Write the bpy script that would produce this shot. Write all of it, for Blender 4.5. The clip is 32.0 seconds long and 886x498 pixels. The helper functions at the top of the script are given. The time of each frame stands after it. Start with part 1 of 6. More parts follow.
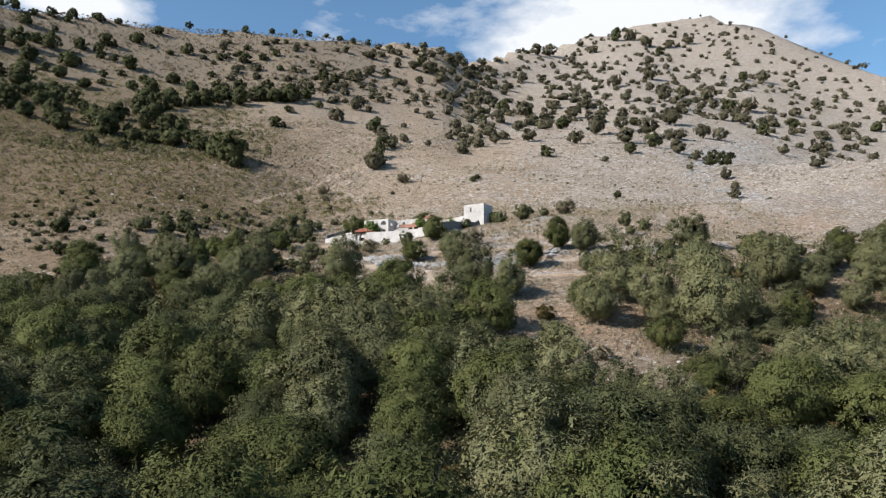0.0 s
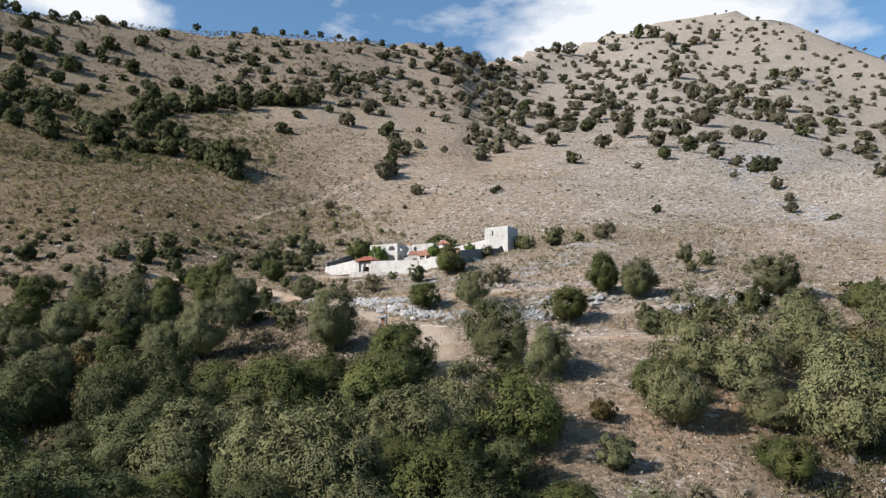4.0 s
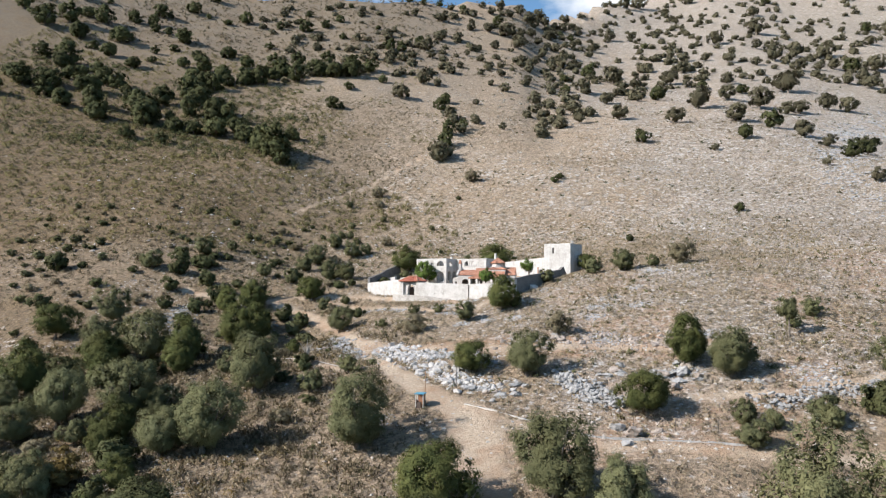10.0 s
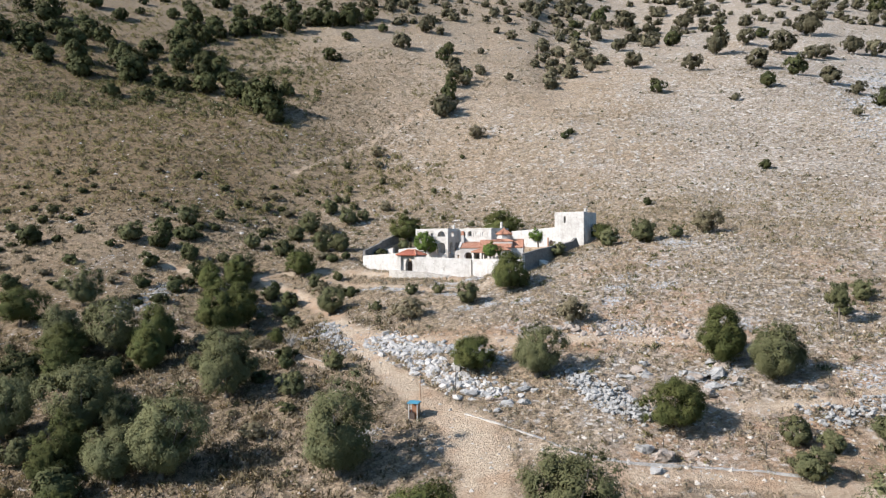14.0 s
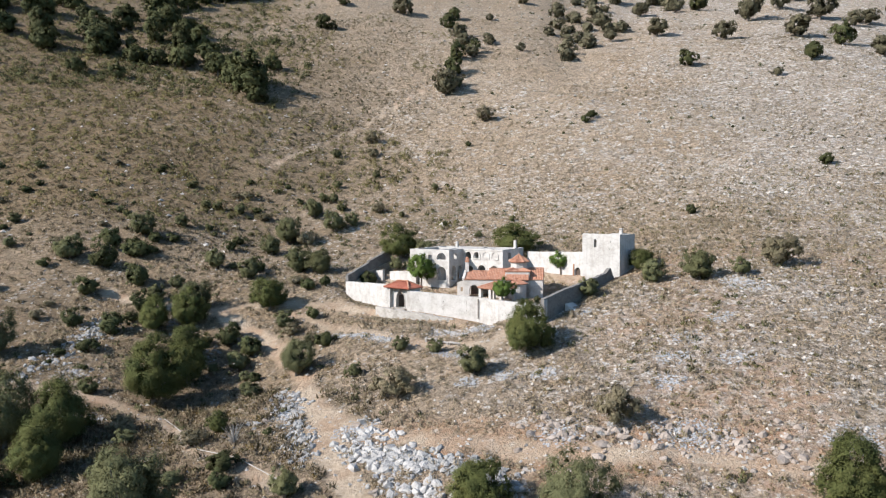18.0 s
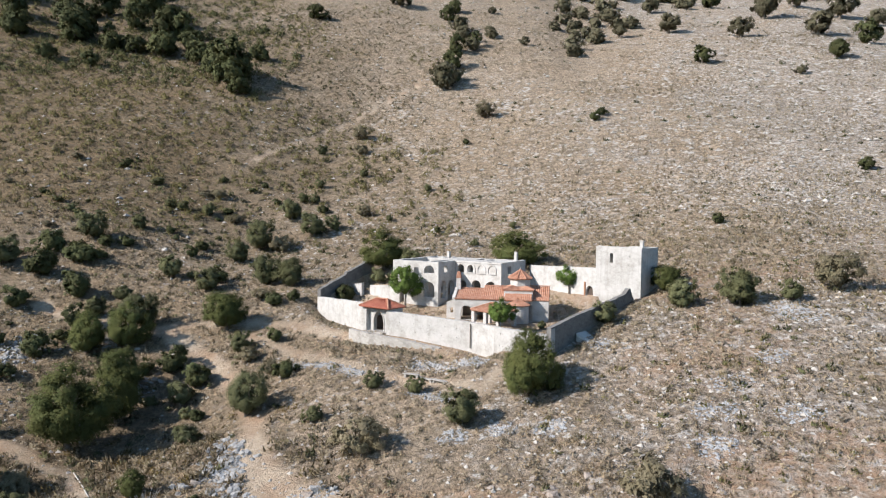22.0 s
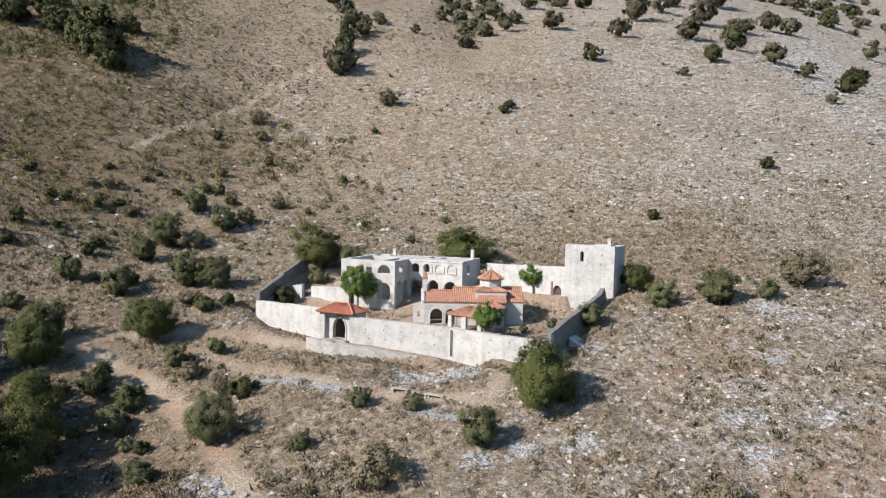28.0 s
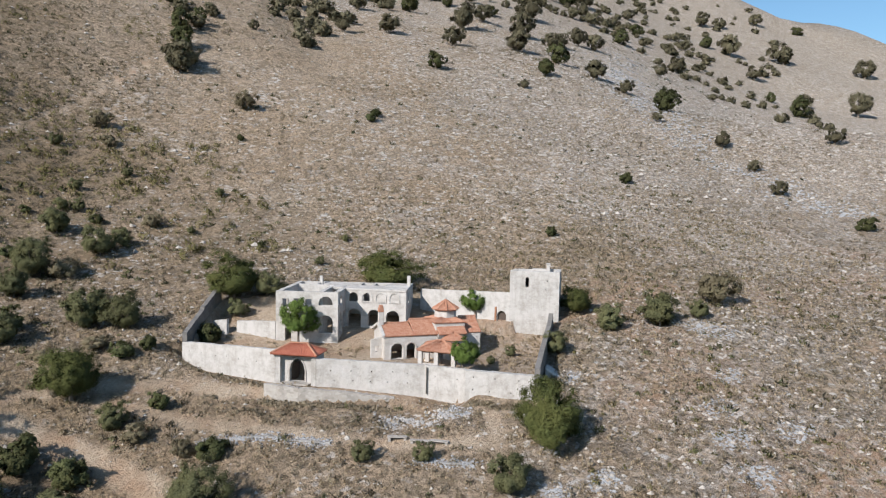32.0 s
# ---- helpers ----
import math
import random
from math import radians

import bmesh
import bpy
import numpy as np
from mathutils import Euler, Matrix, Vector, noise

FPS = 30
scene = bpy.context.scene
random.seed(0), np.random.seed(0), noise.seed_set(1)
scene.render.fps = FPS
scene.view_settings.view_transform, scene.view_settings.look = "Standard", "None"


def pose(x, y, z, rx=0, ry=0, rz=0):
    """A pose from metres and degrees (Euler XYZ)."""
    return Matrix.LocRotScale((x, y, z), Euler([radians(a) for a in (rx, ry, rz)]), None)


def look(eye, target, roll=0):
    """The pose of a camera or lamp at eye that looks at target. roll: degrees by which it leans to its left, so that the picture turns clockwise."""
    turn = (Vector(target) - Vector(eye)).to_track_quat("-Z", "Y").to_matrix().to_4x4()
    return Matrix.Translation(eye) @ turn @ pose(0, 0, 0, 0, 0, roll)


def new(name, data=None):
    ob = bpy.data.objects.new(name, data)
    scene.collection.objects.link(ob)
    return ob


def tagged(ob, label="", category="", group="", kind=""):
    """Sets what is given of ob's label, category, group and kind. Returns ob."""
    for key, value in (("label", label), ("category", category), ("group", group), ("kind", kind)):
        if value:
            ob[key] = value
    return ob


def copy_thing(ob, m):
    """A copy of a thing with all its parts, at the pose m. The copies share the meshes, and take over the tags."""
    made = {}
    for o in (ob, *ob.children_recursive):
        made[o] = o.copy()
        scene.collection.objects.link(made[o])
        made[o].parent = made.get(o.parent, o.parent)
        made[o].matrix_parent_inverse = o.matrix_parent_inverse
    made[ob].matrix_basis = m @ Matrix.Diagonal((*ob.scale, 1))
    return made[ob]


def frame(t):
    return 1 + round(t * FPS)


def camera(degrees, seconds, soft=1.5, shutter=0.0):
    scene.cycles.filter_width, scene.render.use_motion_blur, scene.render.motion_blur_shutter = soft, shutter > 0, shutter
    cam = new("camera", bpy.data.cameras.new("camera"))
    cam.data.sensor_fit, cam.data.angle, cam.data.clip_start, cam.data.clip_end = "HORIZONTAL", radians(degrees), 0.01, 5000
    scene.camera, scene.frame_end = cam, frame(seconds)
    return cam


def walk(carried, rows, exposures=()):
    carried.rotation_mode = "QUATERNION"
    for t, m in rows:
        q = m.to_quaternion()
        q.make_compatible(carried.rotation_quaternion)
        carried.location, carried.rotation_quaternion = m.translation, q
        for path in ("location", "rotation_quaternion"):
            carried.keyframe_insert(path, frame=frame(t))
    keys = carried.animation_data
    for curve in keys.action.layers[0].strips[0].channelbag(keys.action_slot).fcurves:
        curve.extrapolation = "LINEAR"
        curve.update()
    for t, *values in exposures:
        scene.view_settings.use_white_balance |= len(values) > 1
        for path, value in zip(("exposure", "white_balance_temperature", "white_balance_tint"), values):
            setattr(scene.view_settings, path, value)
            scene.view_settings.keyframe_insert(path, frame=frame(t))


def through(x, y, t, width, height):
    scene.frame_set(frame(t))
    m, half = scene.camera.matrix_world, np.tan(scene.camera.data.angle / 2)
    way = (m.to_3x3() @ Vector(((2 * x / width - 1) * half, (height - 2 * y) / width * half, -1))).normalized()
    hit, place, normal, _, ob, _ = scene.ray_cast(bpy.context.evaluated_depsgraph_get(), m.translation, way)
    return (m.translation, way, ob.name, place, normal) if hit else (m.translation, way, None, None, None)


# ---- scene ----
from mathutils.geometry import tessellate_polygon as geo_fill

cam = camera(63.86, 32.0, 1.2)
PATH = [
    (0.0, pose(-11.37, -97.35, -43.31, 97.32, 0.38, -7.70)),
    (0.5, pose(-10.98, -94.73, -42.16, 97.22, 0.37, -7.69)),
    (1.0, pose(-10.58, -91.95, -40.88, 97.22, 0.42, -7.69)),
    (1.5, pose(-10.09, -88.90, -39.51, 97.23, 0.47, -6.71)),
    (2.0, pose(-9.54, -85.58, -38.13, 97.26, 0.51, -6.22)),
    (2.5, pose(-9.05, -82.01, -36.75, 97.26, 0.52, -6.26)),
    (3.0, pose(-8.63, -78.30, -35.36, 97.26, 0.53, -6.31)),
    (3.5, pose(-8.17, -74.63, -33.98, 97.32, 0.52, -6.34)),
    (5.5, pose(-5.71, -63.37, -28.48, 97.38, 0.07, -5.00)),
    (6.0, pose(-5.45, -61.85, -27.16, 97.38, -0.09, -4.59)),
    (6.5, pose(-5.21, -60.50, -25.84, 97.40, -0.13, -4.15)),
    (7.0, pose(-4.94, -59.35, -24.45, 97.46, -0.21, -3.71)),
    (7.5, pose(-4.77, -58.34, -23.11, 97.48, -0.21, -3.27)),
    (8.0, pose(-4.68, -57.47, -21.73, 97.43, -0.20, -2.86)),
    (8.5, pose(-4.61, -56.75, -20.29, 97.00, -0.23, -2.47)),
    (9.0, pose(-4.54, -56.16, -18.91, 96.08, -0.27, -2.10)),
    (9.5, pose(-4.52, -55.59, -17.70, 94.82, -0.37, -1.74)),
    (10.0, pose(-4.49, -54.94, -16.49, 93.69, -0.42, -1.48)),
    (10.5, pose(-4.40, -54.16, -15.41, 93.64, -0.43, -1.47)),
    (11.0, pose(-4.23, -53.21, -14.58, 93.70, -0.29, -1.41)),
    (11.5, pose(-4.00, -52.00, -14.09, 93.62, -0.12, -1.36)),
    (12.0, pose(-3.79, -50.43, -13.73, 93.58, -0.01, -1.30)),
    (12.5, pose(-3.58, -48.53, -13.28, 93.16, 0.04, -1.25)),
    (13.0, pose(-3.30, -46.49, -12.81, 92.13, 0.10, -1.20)),
    (13.5, pose(-2.90, -44.36, -12.35, 90.78, 0.17, -1.05)),
    (15.5, pose(-2.61, -31.85, -8.41, 88.38, 0.46, -0.30)),
    (16.0, pose(-2.34, -28.18, -6.84, 88.30, 0.39, -0.31)),
    (16.5, pose(-2.05, -24.55, -5.33, 88.10, 0.31, -0.31)),
    (17.0, pose(-1.74, -20.94, -3.88, 87.73, 0.30, -0.29)),
    (17.5, pose(-1.41, -17.31, -2.52, 87.22, 0.28, -0.25)),
    (18.0, pose(-1.10, -13.58, -1.36, 86.81, 0.27, -0.23)),
    (18.5, pose(-0.82, -9.83, -0.65, 86.73, 0.28, -0.17)),
    (19.0, pose(-0.52, -6.25, -0.38, 86.75, 0.19, -0.10)),
    (19.5, pose(-0.22, -2.85, -0.18, 86.74, 0.12, -0.05)),
    (20.0, pose(0.00, 0.00, 0.00, 86.80, 0.00, 0.00)),
    (20.5, pose(0.24, 2.05, 0.07, 86.87, -0.20, -0.03)),
    (21.0, pose(0.47, 3.27, -0.07, 86.93, -0.40, -0.10)),
    (21.5, pose(0.65, 3.90, -0.42, 86.98, -0.58, -0.14)),
    (22.0, pose(0.62, 4.27, -0.87, 86.95, -0.64, -0.19)),
    (22.5, pose(0.35, 4.68, -1.21, 86.81, -0.67, -0.22)),
    (23.0, pose(-0.11, 5.09, -1.47, 86.73, -0.75, -0.25)),
    (23.5, pose(-0.79, 5.63, -1.59, 86.64, -0.97, -1.15)),
    (24.0, pose(-1.62, 6.20, -1.68, 86.62, -1.16, -2.93)),
    (24.5, pose(-2.51, 6.87, -1.74, 86.61, -1.29, -3.92)),
    (25.0, pose(-3.49, 7.65, -1.74, 86.58, -1.33, -4.52)),
    (25.5, pose(-4.60, 8.52, -1.71, 86.54, -1.33, -5.07)),
    (26.0, pose(-5.83, 9.45, -1.59, 86.49, -1.37, -5.86)),
    (26.5, pose(-7.42, 10.25, -1.40, 86.45, -1.31, -8.32)),
    (28.5, pose(-15.04, 13.78, 0.13, 86.25, -1.24, -12.79)),
    (29.0, pose(-17.10, 14.78, 0.65, 86.20, -1.27, -14.10)),
    (29.5, pose(-19.16, 15.75, 1.18, 86.19, -1.28, -15.95)),
    (30.0, pose(-21.23, 16.70, 1.68, 86.18, -1.25, -19.50)),
    (30.5, pose(-23.46, 17.79, 2.20, 86.15, -1.20, -22.48)),
    (31.0, pose(-25.80, 19.00, 2.69, 86.15, -1.16, -23.77)),
    (31.5, pose(-28.11, 20.31, 3.18, 86.13, -1.15, -25.48)),
    (32.0, pose(-30.41, 21.66, 3.62, 86.12, -1.18, -28.29)),
]
walk(cam, PATH, [(0.0, 0.5), (6.0, 0.46), (9.0, 0.62), (13.0, 0.7), (20.0, 0.62), (26.0, 0.54), (29.0, 0.44), (32.0, 0.27)])

# ---- light: late-morning sun over the camera's left shoulder, thin cloud banks in a blue sky ----
SUN_AZ, SUN_EL = radians(200), radians(34)
TO_SUN = Vector((math.cos(SUN_AZ) * math.cos(SUN_EL), math.sin(SUN_AZ) * math.cos(SUN_EL), math.sin(SUN_EL)))
sun = new("sun", bpy.data.lights.new("sun", "SUN"))
sun.data.energy, sun.data.angle, sun.data.color = 5.2, radians(0.55), (1.0, 0.93, 0.88)
sun.matrix_world = look((0, 0, 200), Vector((0, 0, 200)) - TO_SUN)

world = bpy.data.worlds.new("sky")
scene.world = world
world.use_nodes = True
wn, wl = world.node_tree.nodes, world.node_tree.links
wn.clear()
w_out, w_bg = wn.new("ShaderNodeOutputWorld"), wn.new("ShaderNodeBackground")
w_sky = wn.new("ShaderNodeTexSky")
w_sky.sky_type, w_sky.sun_disc = "NISHITA", False
w_sky.sun_elevation, w_sky.sun_rotation = SUN_EL, radians(250)
w_sky.air_density, w_sky.dust_density, w_sky.ozone_density = 1.0, 0.9, 1.2
# blue sky with a bank of white cloud behind the peak and a smaller one to the west
w_co, w_map, w_noise, w_ramp = (wn.new(k) for k in ("ShaderNodeTexCoord", "ShaderNodeMapping", "ShaderNodeTexNoise", "ShaderNodeMapRange"))
w_map.inputs["Scale"].default_value = (1.0, 1.0, 2.2)
w_noise.inputs["Scale"].default_value, w_noise.inputs["Detail"].default_value = 5.0, 9.0
w_noise.inputs["Roughness"].default_value = 0.58
w_ramp.inputs["From Min"].default_value, w_ramp.inputs["From Max"].default_value = 0.66, 0.88
wl.new(w_co.outputs["Generated"], w_map.inputs["Vector"])
wl.new(w_map.outputs["Vector"], w_noise.inputs["Vector"])
w_sum = w_noise.outputs["Fac"]
for az, el, size, gain in ((22, 23.5, 0.3, 0.68), (-22, 24.5, 0.13, 0.55), (60, 20, 0.2, 0.3), (150, 35, 0.5, 0.2)):
    w_far, w_near, w_add = wn.new("ShaderNodeVectorMath"), wn.new("ShaderNodeMapRange"), wn.new("ShaderNodeMath")
    w_far.operation, w_add.operation = "DISTANCE", "ADD"
    w_far.inputs[1].default_value = (math.sin(radians(az)) * math.cos(radians(el)), math.cos(radians(az)) * math.cos(radians(el)), 2.2 * math.sin(radians(el)))
    w_near.inputs["From Min"].default_value, w_near.inputs["From Max"].default_value = size, 0.0
    w_near.inputs["To Max"].default_value = gain
    wl.new(w_map.outputs["Vector"], w_far.inputs[0])
    wl.new(w_far.outputs["Value"], w_near.inputs["Value"])
    wl.new(w_sum, w_add.inputs[0])
    wl.new(w_near.outputs["Result"], w_add.inputs[1])
    w_sum = w_add.outputs[0]
wl.new(w_sum, w_ramp.inputs["Value"])
w_mix = wn.new("ShaderNodeMixRGB")
w_mix.inputs[2].default_value = (10.6, 10.9, 11.4, 1)
wl.new(w_ramp.outputs["Result"], w_mix.inputs[0])
w_tint = wn.new("ShaderNodeMixRGB")
w_tint.blend_type, w_tint.inputs[0].default_value = "MULTIPLY", 1.0
w_tint.inputs[2].default_value = (1.3, 1.68, 1.85, 1)
wl.new(w_sky.outputs["Color"], w_tint.inputs[1])
wl.new(w_tint.outputs["Color"], w_mix.inputs[1])
wl.new(w_mix.outputs["Color"], w_bg.inputs["Color"])
w_bg.inputs["Strength"].default_value = 0.064
wl.new(w_bg.outputs["Background"], w_out.inputs["Surface"])


# ---- materials ----
def material(name):
    m = bpy.data.materials.new(name)
    m.use_nodes = True
    n = m.node_tree.nodes
    return m, n, m.node_tree.links, n["Principled BSDF"]


def rgb(c):
    return (*c, 1)


def mix_of(n, l, fac, a, b):
    x = n.new("ShaderNodeMixRGB")
    for socket, v in ((0, fac), (1, a), (2, b)):
        if isinstance(v, tuple):
            x.inputs[socket].default_value = rgb(v)
        elif isinstance(v, float):
            x.inputs[socket].default_value = v
        else:
            l.new(v, x.inputs[socket])
    return x.outputs[0]


def noise_of(n, l, scale, detail=4.0, rough=0.6, lo=0.35, hi=0.65, coords=None):
    t, r = n.new("ShaderNodeTexNoise"), n.new("ShaderNodeMapRange")
    t.inputs["Scale"].default_value, t.inputs["Detail"].default_value, t.inputs["Roughness"].default_value = scale, detail, rough
    r.inputs["From Min"].default_value, r.inputs["From Max"].default_value = lo, hi
    if coords is None:
        g = n.new("ShaderNodeNewGeometry")
        coords = g.outputs["Position"]
    l.new(coords, t.inputs["Vector"])
    l.new(t.outputs["Fac"], r.inputs["Value"])
    return r.outputs["Result"]


def bump_of(n, l, b, height, strength, distance):
    k = n.new("ShaderNodeBump")
    k.inputs["Strength"].default_value, k.inputs["Distance"].default_value = strength, distance
    l.new(height, k.inputs["Height"])
    l.new(k.outputs["Normal"], b.inputs["Normal"])


def masonry(name, pale, dark, joint, stone=2.2, plaster=0.5):
    m, n, l, b = material(name)
    g = n.new("ShaderNodeNewGeometry")
    v = n.new("ShaderNodeTexVoronoi")
    v.inputs["Scale"].default_value = stone
    sq = n.new("ShaderNodeMapping")
    sq.inputs["Scale"].default_value = (1, 1, 1.7)
    l.new(g.outputs["Position"], sq.inputs["Vector"])
    l.new(sq.outputs["Vector"], v.inputs["Vector"])
    bw = n.new("ShaderNodeRGBToBW")
    l.new(v.outputs["Color"], bw.inputs[0])
    stones = mix_of(n, l, bw.outputs[0], dark, pale)
    worn = noise_of(n, l, 0.8, 6.0, 0.65, 0.5 - plaster * 0.25, 0.75 - plaster * 0.25)
    body = mix_of(n, l, worn, stones, pale)
    stain = noise_of(n, l, 0.55, 9.0, 0.78, 0.49, 0.76)
    body = mix_of(n, l, stain, body, joint)
    fall = n.new("ShaderNodeMapping")
    fall.inputs["Scale"].default_value = (1.6, 1.6, 0.22)
    l.new(g.outputs["Position"], fall.inputs["Vector"])
    streak = noise_of(n, l, 1.0, 6.0, 0.7, 0.5, 0.78, fall.outputs["Vector"])
    body = mix_of(n, l, streak, body, mix_of(n, l, 0.5, body, joint))
    fine = noise_of(n, l, 9.0, 5.0, 0.7, 0.3, 0.8)
    body = mix_of(n, l, fine, body, mix_of(n, l, 0.35, body, dark))
    l.new(body, b.inputs["Base Color"])
    b.inputs["Roughness"].default_value = 0.92
    add = n.new("ShaderNodeMath")
    add.operation = "MULTIPLY_ADD"
    l.new(v.outputs["Distance"], add.inputs[0])
    add.inputs[1].default_value = -0.8
    l.new(fine, add.inputs[2])
    bump_of(n, l, b, add.outputs[0], 0.55, 0.05)
    return m


def leafy(name, dark, light, tint, through=0.25, spread_lo=0.6, spread_hi=1.2):
    m, n, l, b = material(name)
    g, o = n.new("ShaderNodeNewGeometry"), n.new("ShaderNodeObjectInfo")
    shade = n.new("ShaderNodeMapRange")
    shade.inputs["To Min"].default_value, shade.inputs["To Max"].default_value = 0.2, 0.8
    l.new(g.outputs["Random Per Island"], shade.inputs["Value"])
    c = mix_of(n, l, shade.outputs["Result"], dark, light)
    big = noise_of(n, l, 0.35, 3.0, 0.6, 0.35, 0.7)
    c = mix_of(n, l, big, c, mix_of(n, l, 0.45, c, tint))
    v = n.new("ShaderNodeHueSaturation")
    r = n.new("ShaderNodeMapRange")
    r.inputs["To Min"].default_value, r.inputs["To Max"].default_value = spread_lo, spread_hi
    l.new(o.outputs["Random"], r.inputs["Value"])
    l.new(r.outputs["Result"], v.inputs["Value"])
    l.new(c, v.inputs["Color"])
    l.new(v.outputs["Color"], b.inputs["Base Color"])
    b.inputs["Roughness"].default_value = 0.75
    b.inputs["Specular IOR Level"].default_value = 0.1
    t, x = n.new("ShaderNodeBsdfTranslucent"), n.new("ShaderNodeMixShader")
    x.inputs[0].default_value = through
    l.new(v.outputs["Color"], t.inputs["Color"])
    l.new(b.outputs[0], x.inputs[1])
    l.new(t.outputs[0], x.inputs[2])
    l.new(x.outputs[0], n["Material Output"].inputs["Surface"])
    return m


def plain(name, a, b2, scale, rough=0.8, bump=0.3, distance=0.02, metal=0.0):
    m, n, l, b = material(name)
    f = noise_of(n, l, scale, 6.0, 0.65, 0.3, 0.7)
    g = noise_of(n, l, scale * 7, 4.0, 0.6, 0.3, 0.75)
    c = mix_of(n, l, f, a, b2)
    c = mix_of(n, l, g, c, mix_of(n, l, 0.3, c, (a[0] * 0.5, a[1] * 0.5, a[2] * 0.5)))
    l.new(c, b.inputs["Base Color"])
    b.inputs["Roughness"].default_value, b.inputs["Metallic"].default_value = rough, metal
    bump_of(n, l, b, g, bump, distance)
    return m


WALL_STONE = masonry("limewashed_stone", (0.5, 0.487, 0.472), (0.3, 0.285, 0.262), (0.235, 0.216, 0.19), 2.6, 0.72)
HOUSE_STONE = masonry("house_stone", (0.52, 0.505, 0.485), (0.32, 0.3, 0.275), (0.255, 0.232, 0.205), 2.2, 0.8)
CHAPEL_STONE = masonry("chapel_stone", (0.54, 0.52, 0.498), (0.34, 0.315, 0.285), (0.33, 0.29, 0.25), 2.4, 0.85)
# grey stone with the shade of the sunless walls put into its colour
SHADED_GREY_STONE = masonry("bare_grey_stone", (0.21, 0.2, 0.19), (0.1, 0.096, 0.09), (0.15, 0.14, 0.13), 2.8, 0.2)
TERRACE_STONE = masonry("terrace_stone", (0.46, 0.435, 0.405), (0.24, 0.225, 0.205), (0.3, 0.27, 0.235), 2.4, 0.2)
TILE = plain("terracotta_tile", (0.31, 0.125, 0.07), (0.48, 0.275, 0.19), 2.2, 0.95, 0.6, 0.04)
RED_TILE = plain("red_tile", (0.3, 0.085, 0.05), (0.4, 0.15, 0.095), 1.3, 0.85, 0.4, 0.03)
BLUE_ROCK = plain("lichened_limestone", (0.29, 0.3, 0.315), (0.47, 0.48, 0.49), 1.4, 0.95, 0.9, 0.08)
ROCK = plain("limestone", (0.31, 0.3, 0.29), (0.52, 0.505, 0.485), 0.9, 0.95, 0.8, 0.08)
GREY_ROCK = plain("grey_fieldstone", (0.24, 0.24, 0.238), (0.42, 0.415, 0.405), 1.2, 0.95, 0.8, 0.08)
RED_ROCK = plain("ruddy_limestone", (0.25, 0.205, 0.17), (0.4, 0.35, 0.31), 0.9, 0.95, 0.8, 0.08)
GREY_TWIG = plain("grey_twig", (0.3, 0.28, 0.26), (0.45, 0.43, 0.4), 3.0, 0.9, 0.3, 0.02)
FIELD_STONE = masonry("dry_field_stone", (0.42, 0.415, 0.405), (0.16, 0.155, 0.15), (0.2, 0.19, 0.175), 5.0, 0.1)
BARK = plain("bark", (0.13, 0.105, 0.085), (0.22, 0.19, 0.16), 3.0, 0.95, 0.7, 0.05)
WOOD = plain("weathered_wood", (0.3, 0.17, 0.09), (0.4, 0.25, 0.15), 4.0, 0.8, 0.4, 0.02)
DARK_WOOD = plain("dark_wood", (0.05, 0.035, 0.028), (0.09, 0.065, 0.05), 4.0, 0.7, 0.4, 0.02)
CONCRETE = plain("concrete", (0.36, 0.34, 0.31), (0.5, 0.475, 0.44), 1.5, 0.9, 0.4, 0.02)
BLUE_PAINT = plain("blue_sheet", (0.045, 0.22, 0.33), (0.07, 0.28, 0.4), 2.0, 0.45, 0.2, 0.01)
RED_PANEL = plain("red_brown_panel", (0.22, 0.1, 0.055), (0.3, 0.15, 0.08), 2.0, 0.6, 0.2, 0.01)
METAL = plain("dark_metal", (0.07, 0.07, 0.07), (0.14, 0.12, 0.1), 5.0, 0.55, 0.2, 0.01, 0.6)
OLIVE = leafy("olive_leaf", (0.086, 0.093, 0.046), (0.165, 0.172, 0.09), (0.145, 0.134, 0.056), 0.15, 0.75, 1.2)
SAGE = leafy("wild_olive_leaf", (0.105, 0.11, 0.054), (0.19, 0.193, 0.1), (0.165, 0.15, 0.064), 0.15, 0.75, 1.15)
SLOPE_OAK = leafy("dusty_oak_leaf", (0.088, 0.084, 0.052), (0.165, 0.155, 0.1), (0.15, 0.12, 0.075), 0.15, 0.75, 1.2)
GORSE = leafy("gorse_leaf", (0.105, 0.095, 0.042), (0.215, 0.19, 0.088), (0.17, 0.165, 0.06), 0.25, 0.95, 1.05)
OAK = leafy("oak_leaf", (0.05, 0.06, 0.026), (0.1, 0.112, 0.05), (0.1, 0.088, 0.036), 0.12, 0.75, 1.2)
MAQUIS = leafy("maquis_leaf", (0.05, 0.062, 0.022), (0.11, 0.127, 0.044), (0.128, 0.118, 0.038), 0.15, 0.75, 1.2)
BRIGHT = leafy("bright_leaf", (0.075, 0.125, 0.028), (0.15, 0.215, 0.055), (0.12, 0.15, 0.045), 0.25, 0.9, 1.1)
RUSTY = leafy("rusty_leaf", (0.085, 0.062, 0.024), (0.19, 0.13, 0.05), (0.1, 0.1, 0.035))
DRY = leafy("dry_twig", (0.24, 0.198, 0.142), (0.47, 0.4, 0.3), (0.3, 0.27, 0.175), 0.4, 0.95, 1.05)
DRY_BUSH = leafy("dry_bush_twig", (0.15, 0.13, 0.085), (0.3, 0.255, 0.17), (0.19, 0.18, 0.1), 0.3, 0.75, 1.2)
FIELD_CHIP = plain("dusty_fieldstone", (0.4, 0.365, 0.326), (0.54, 0.505, 0.46), 0.9, 0.95, 0.8, 0.08)
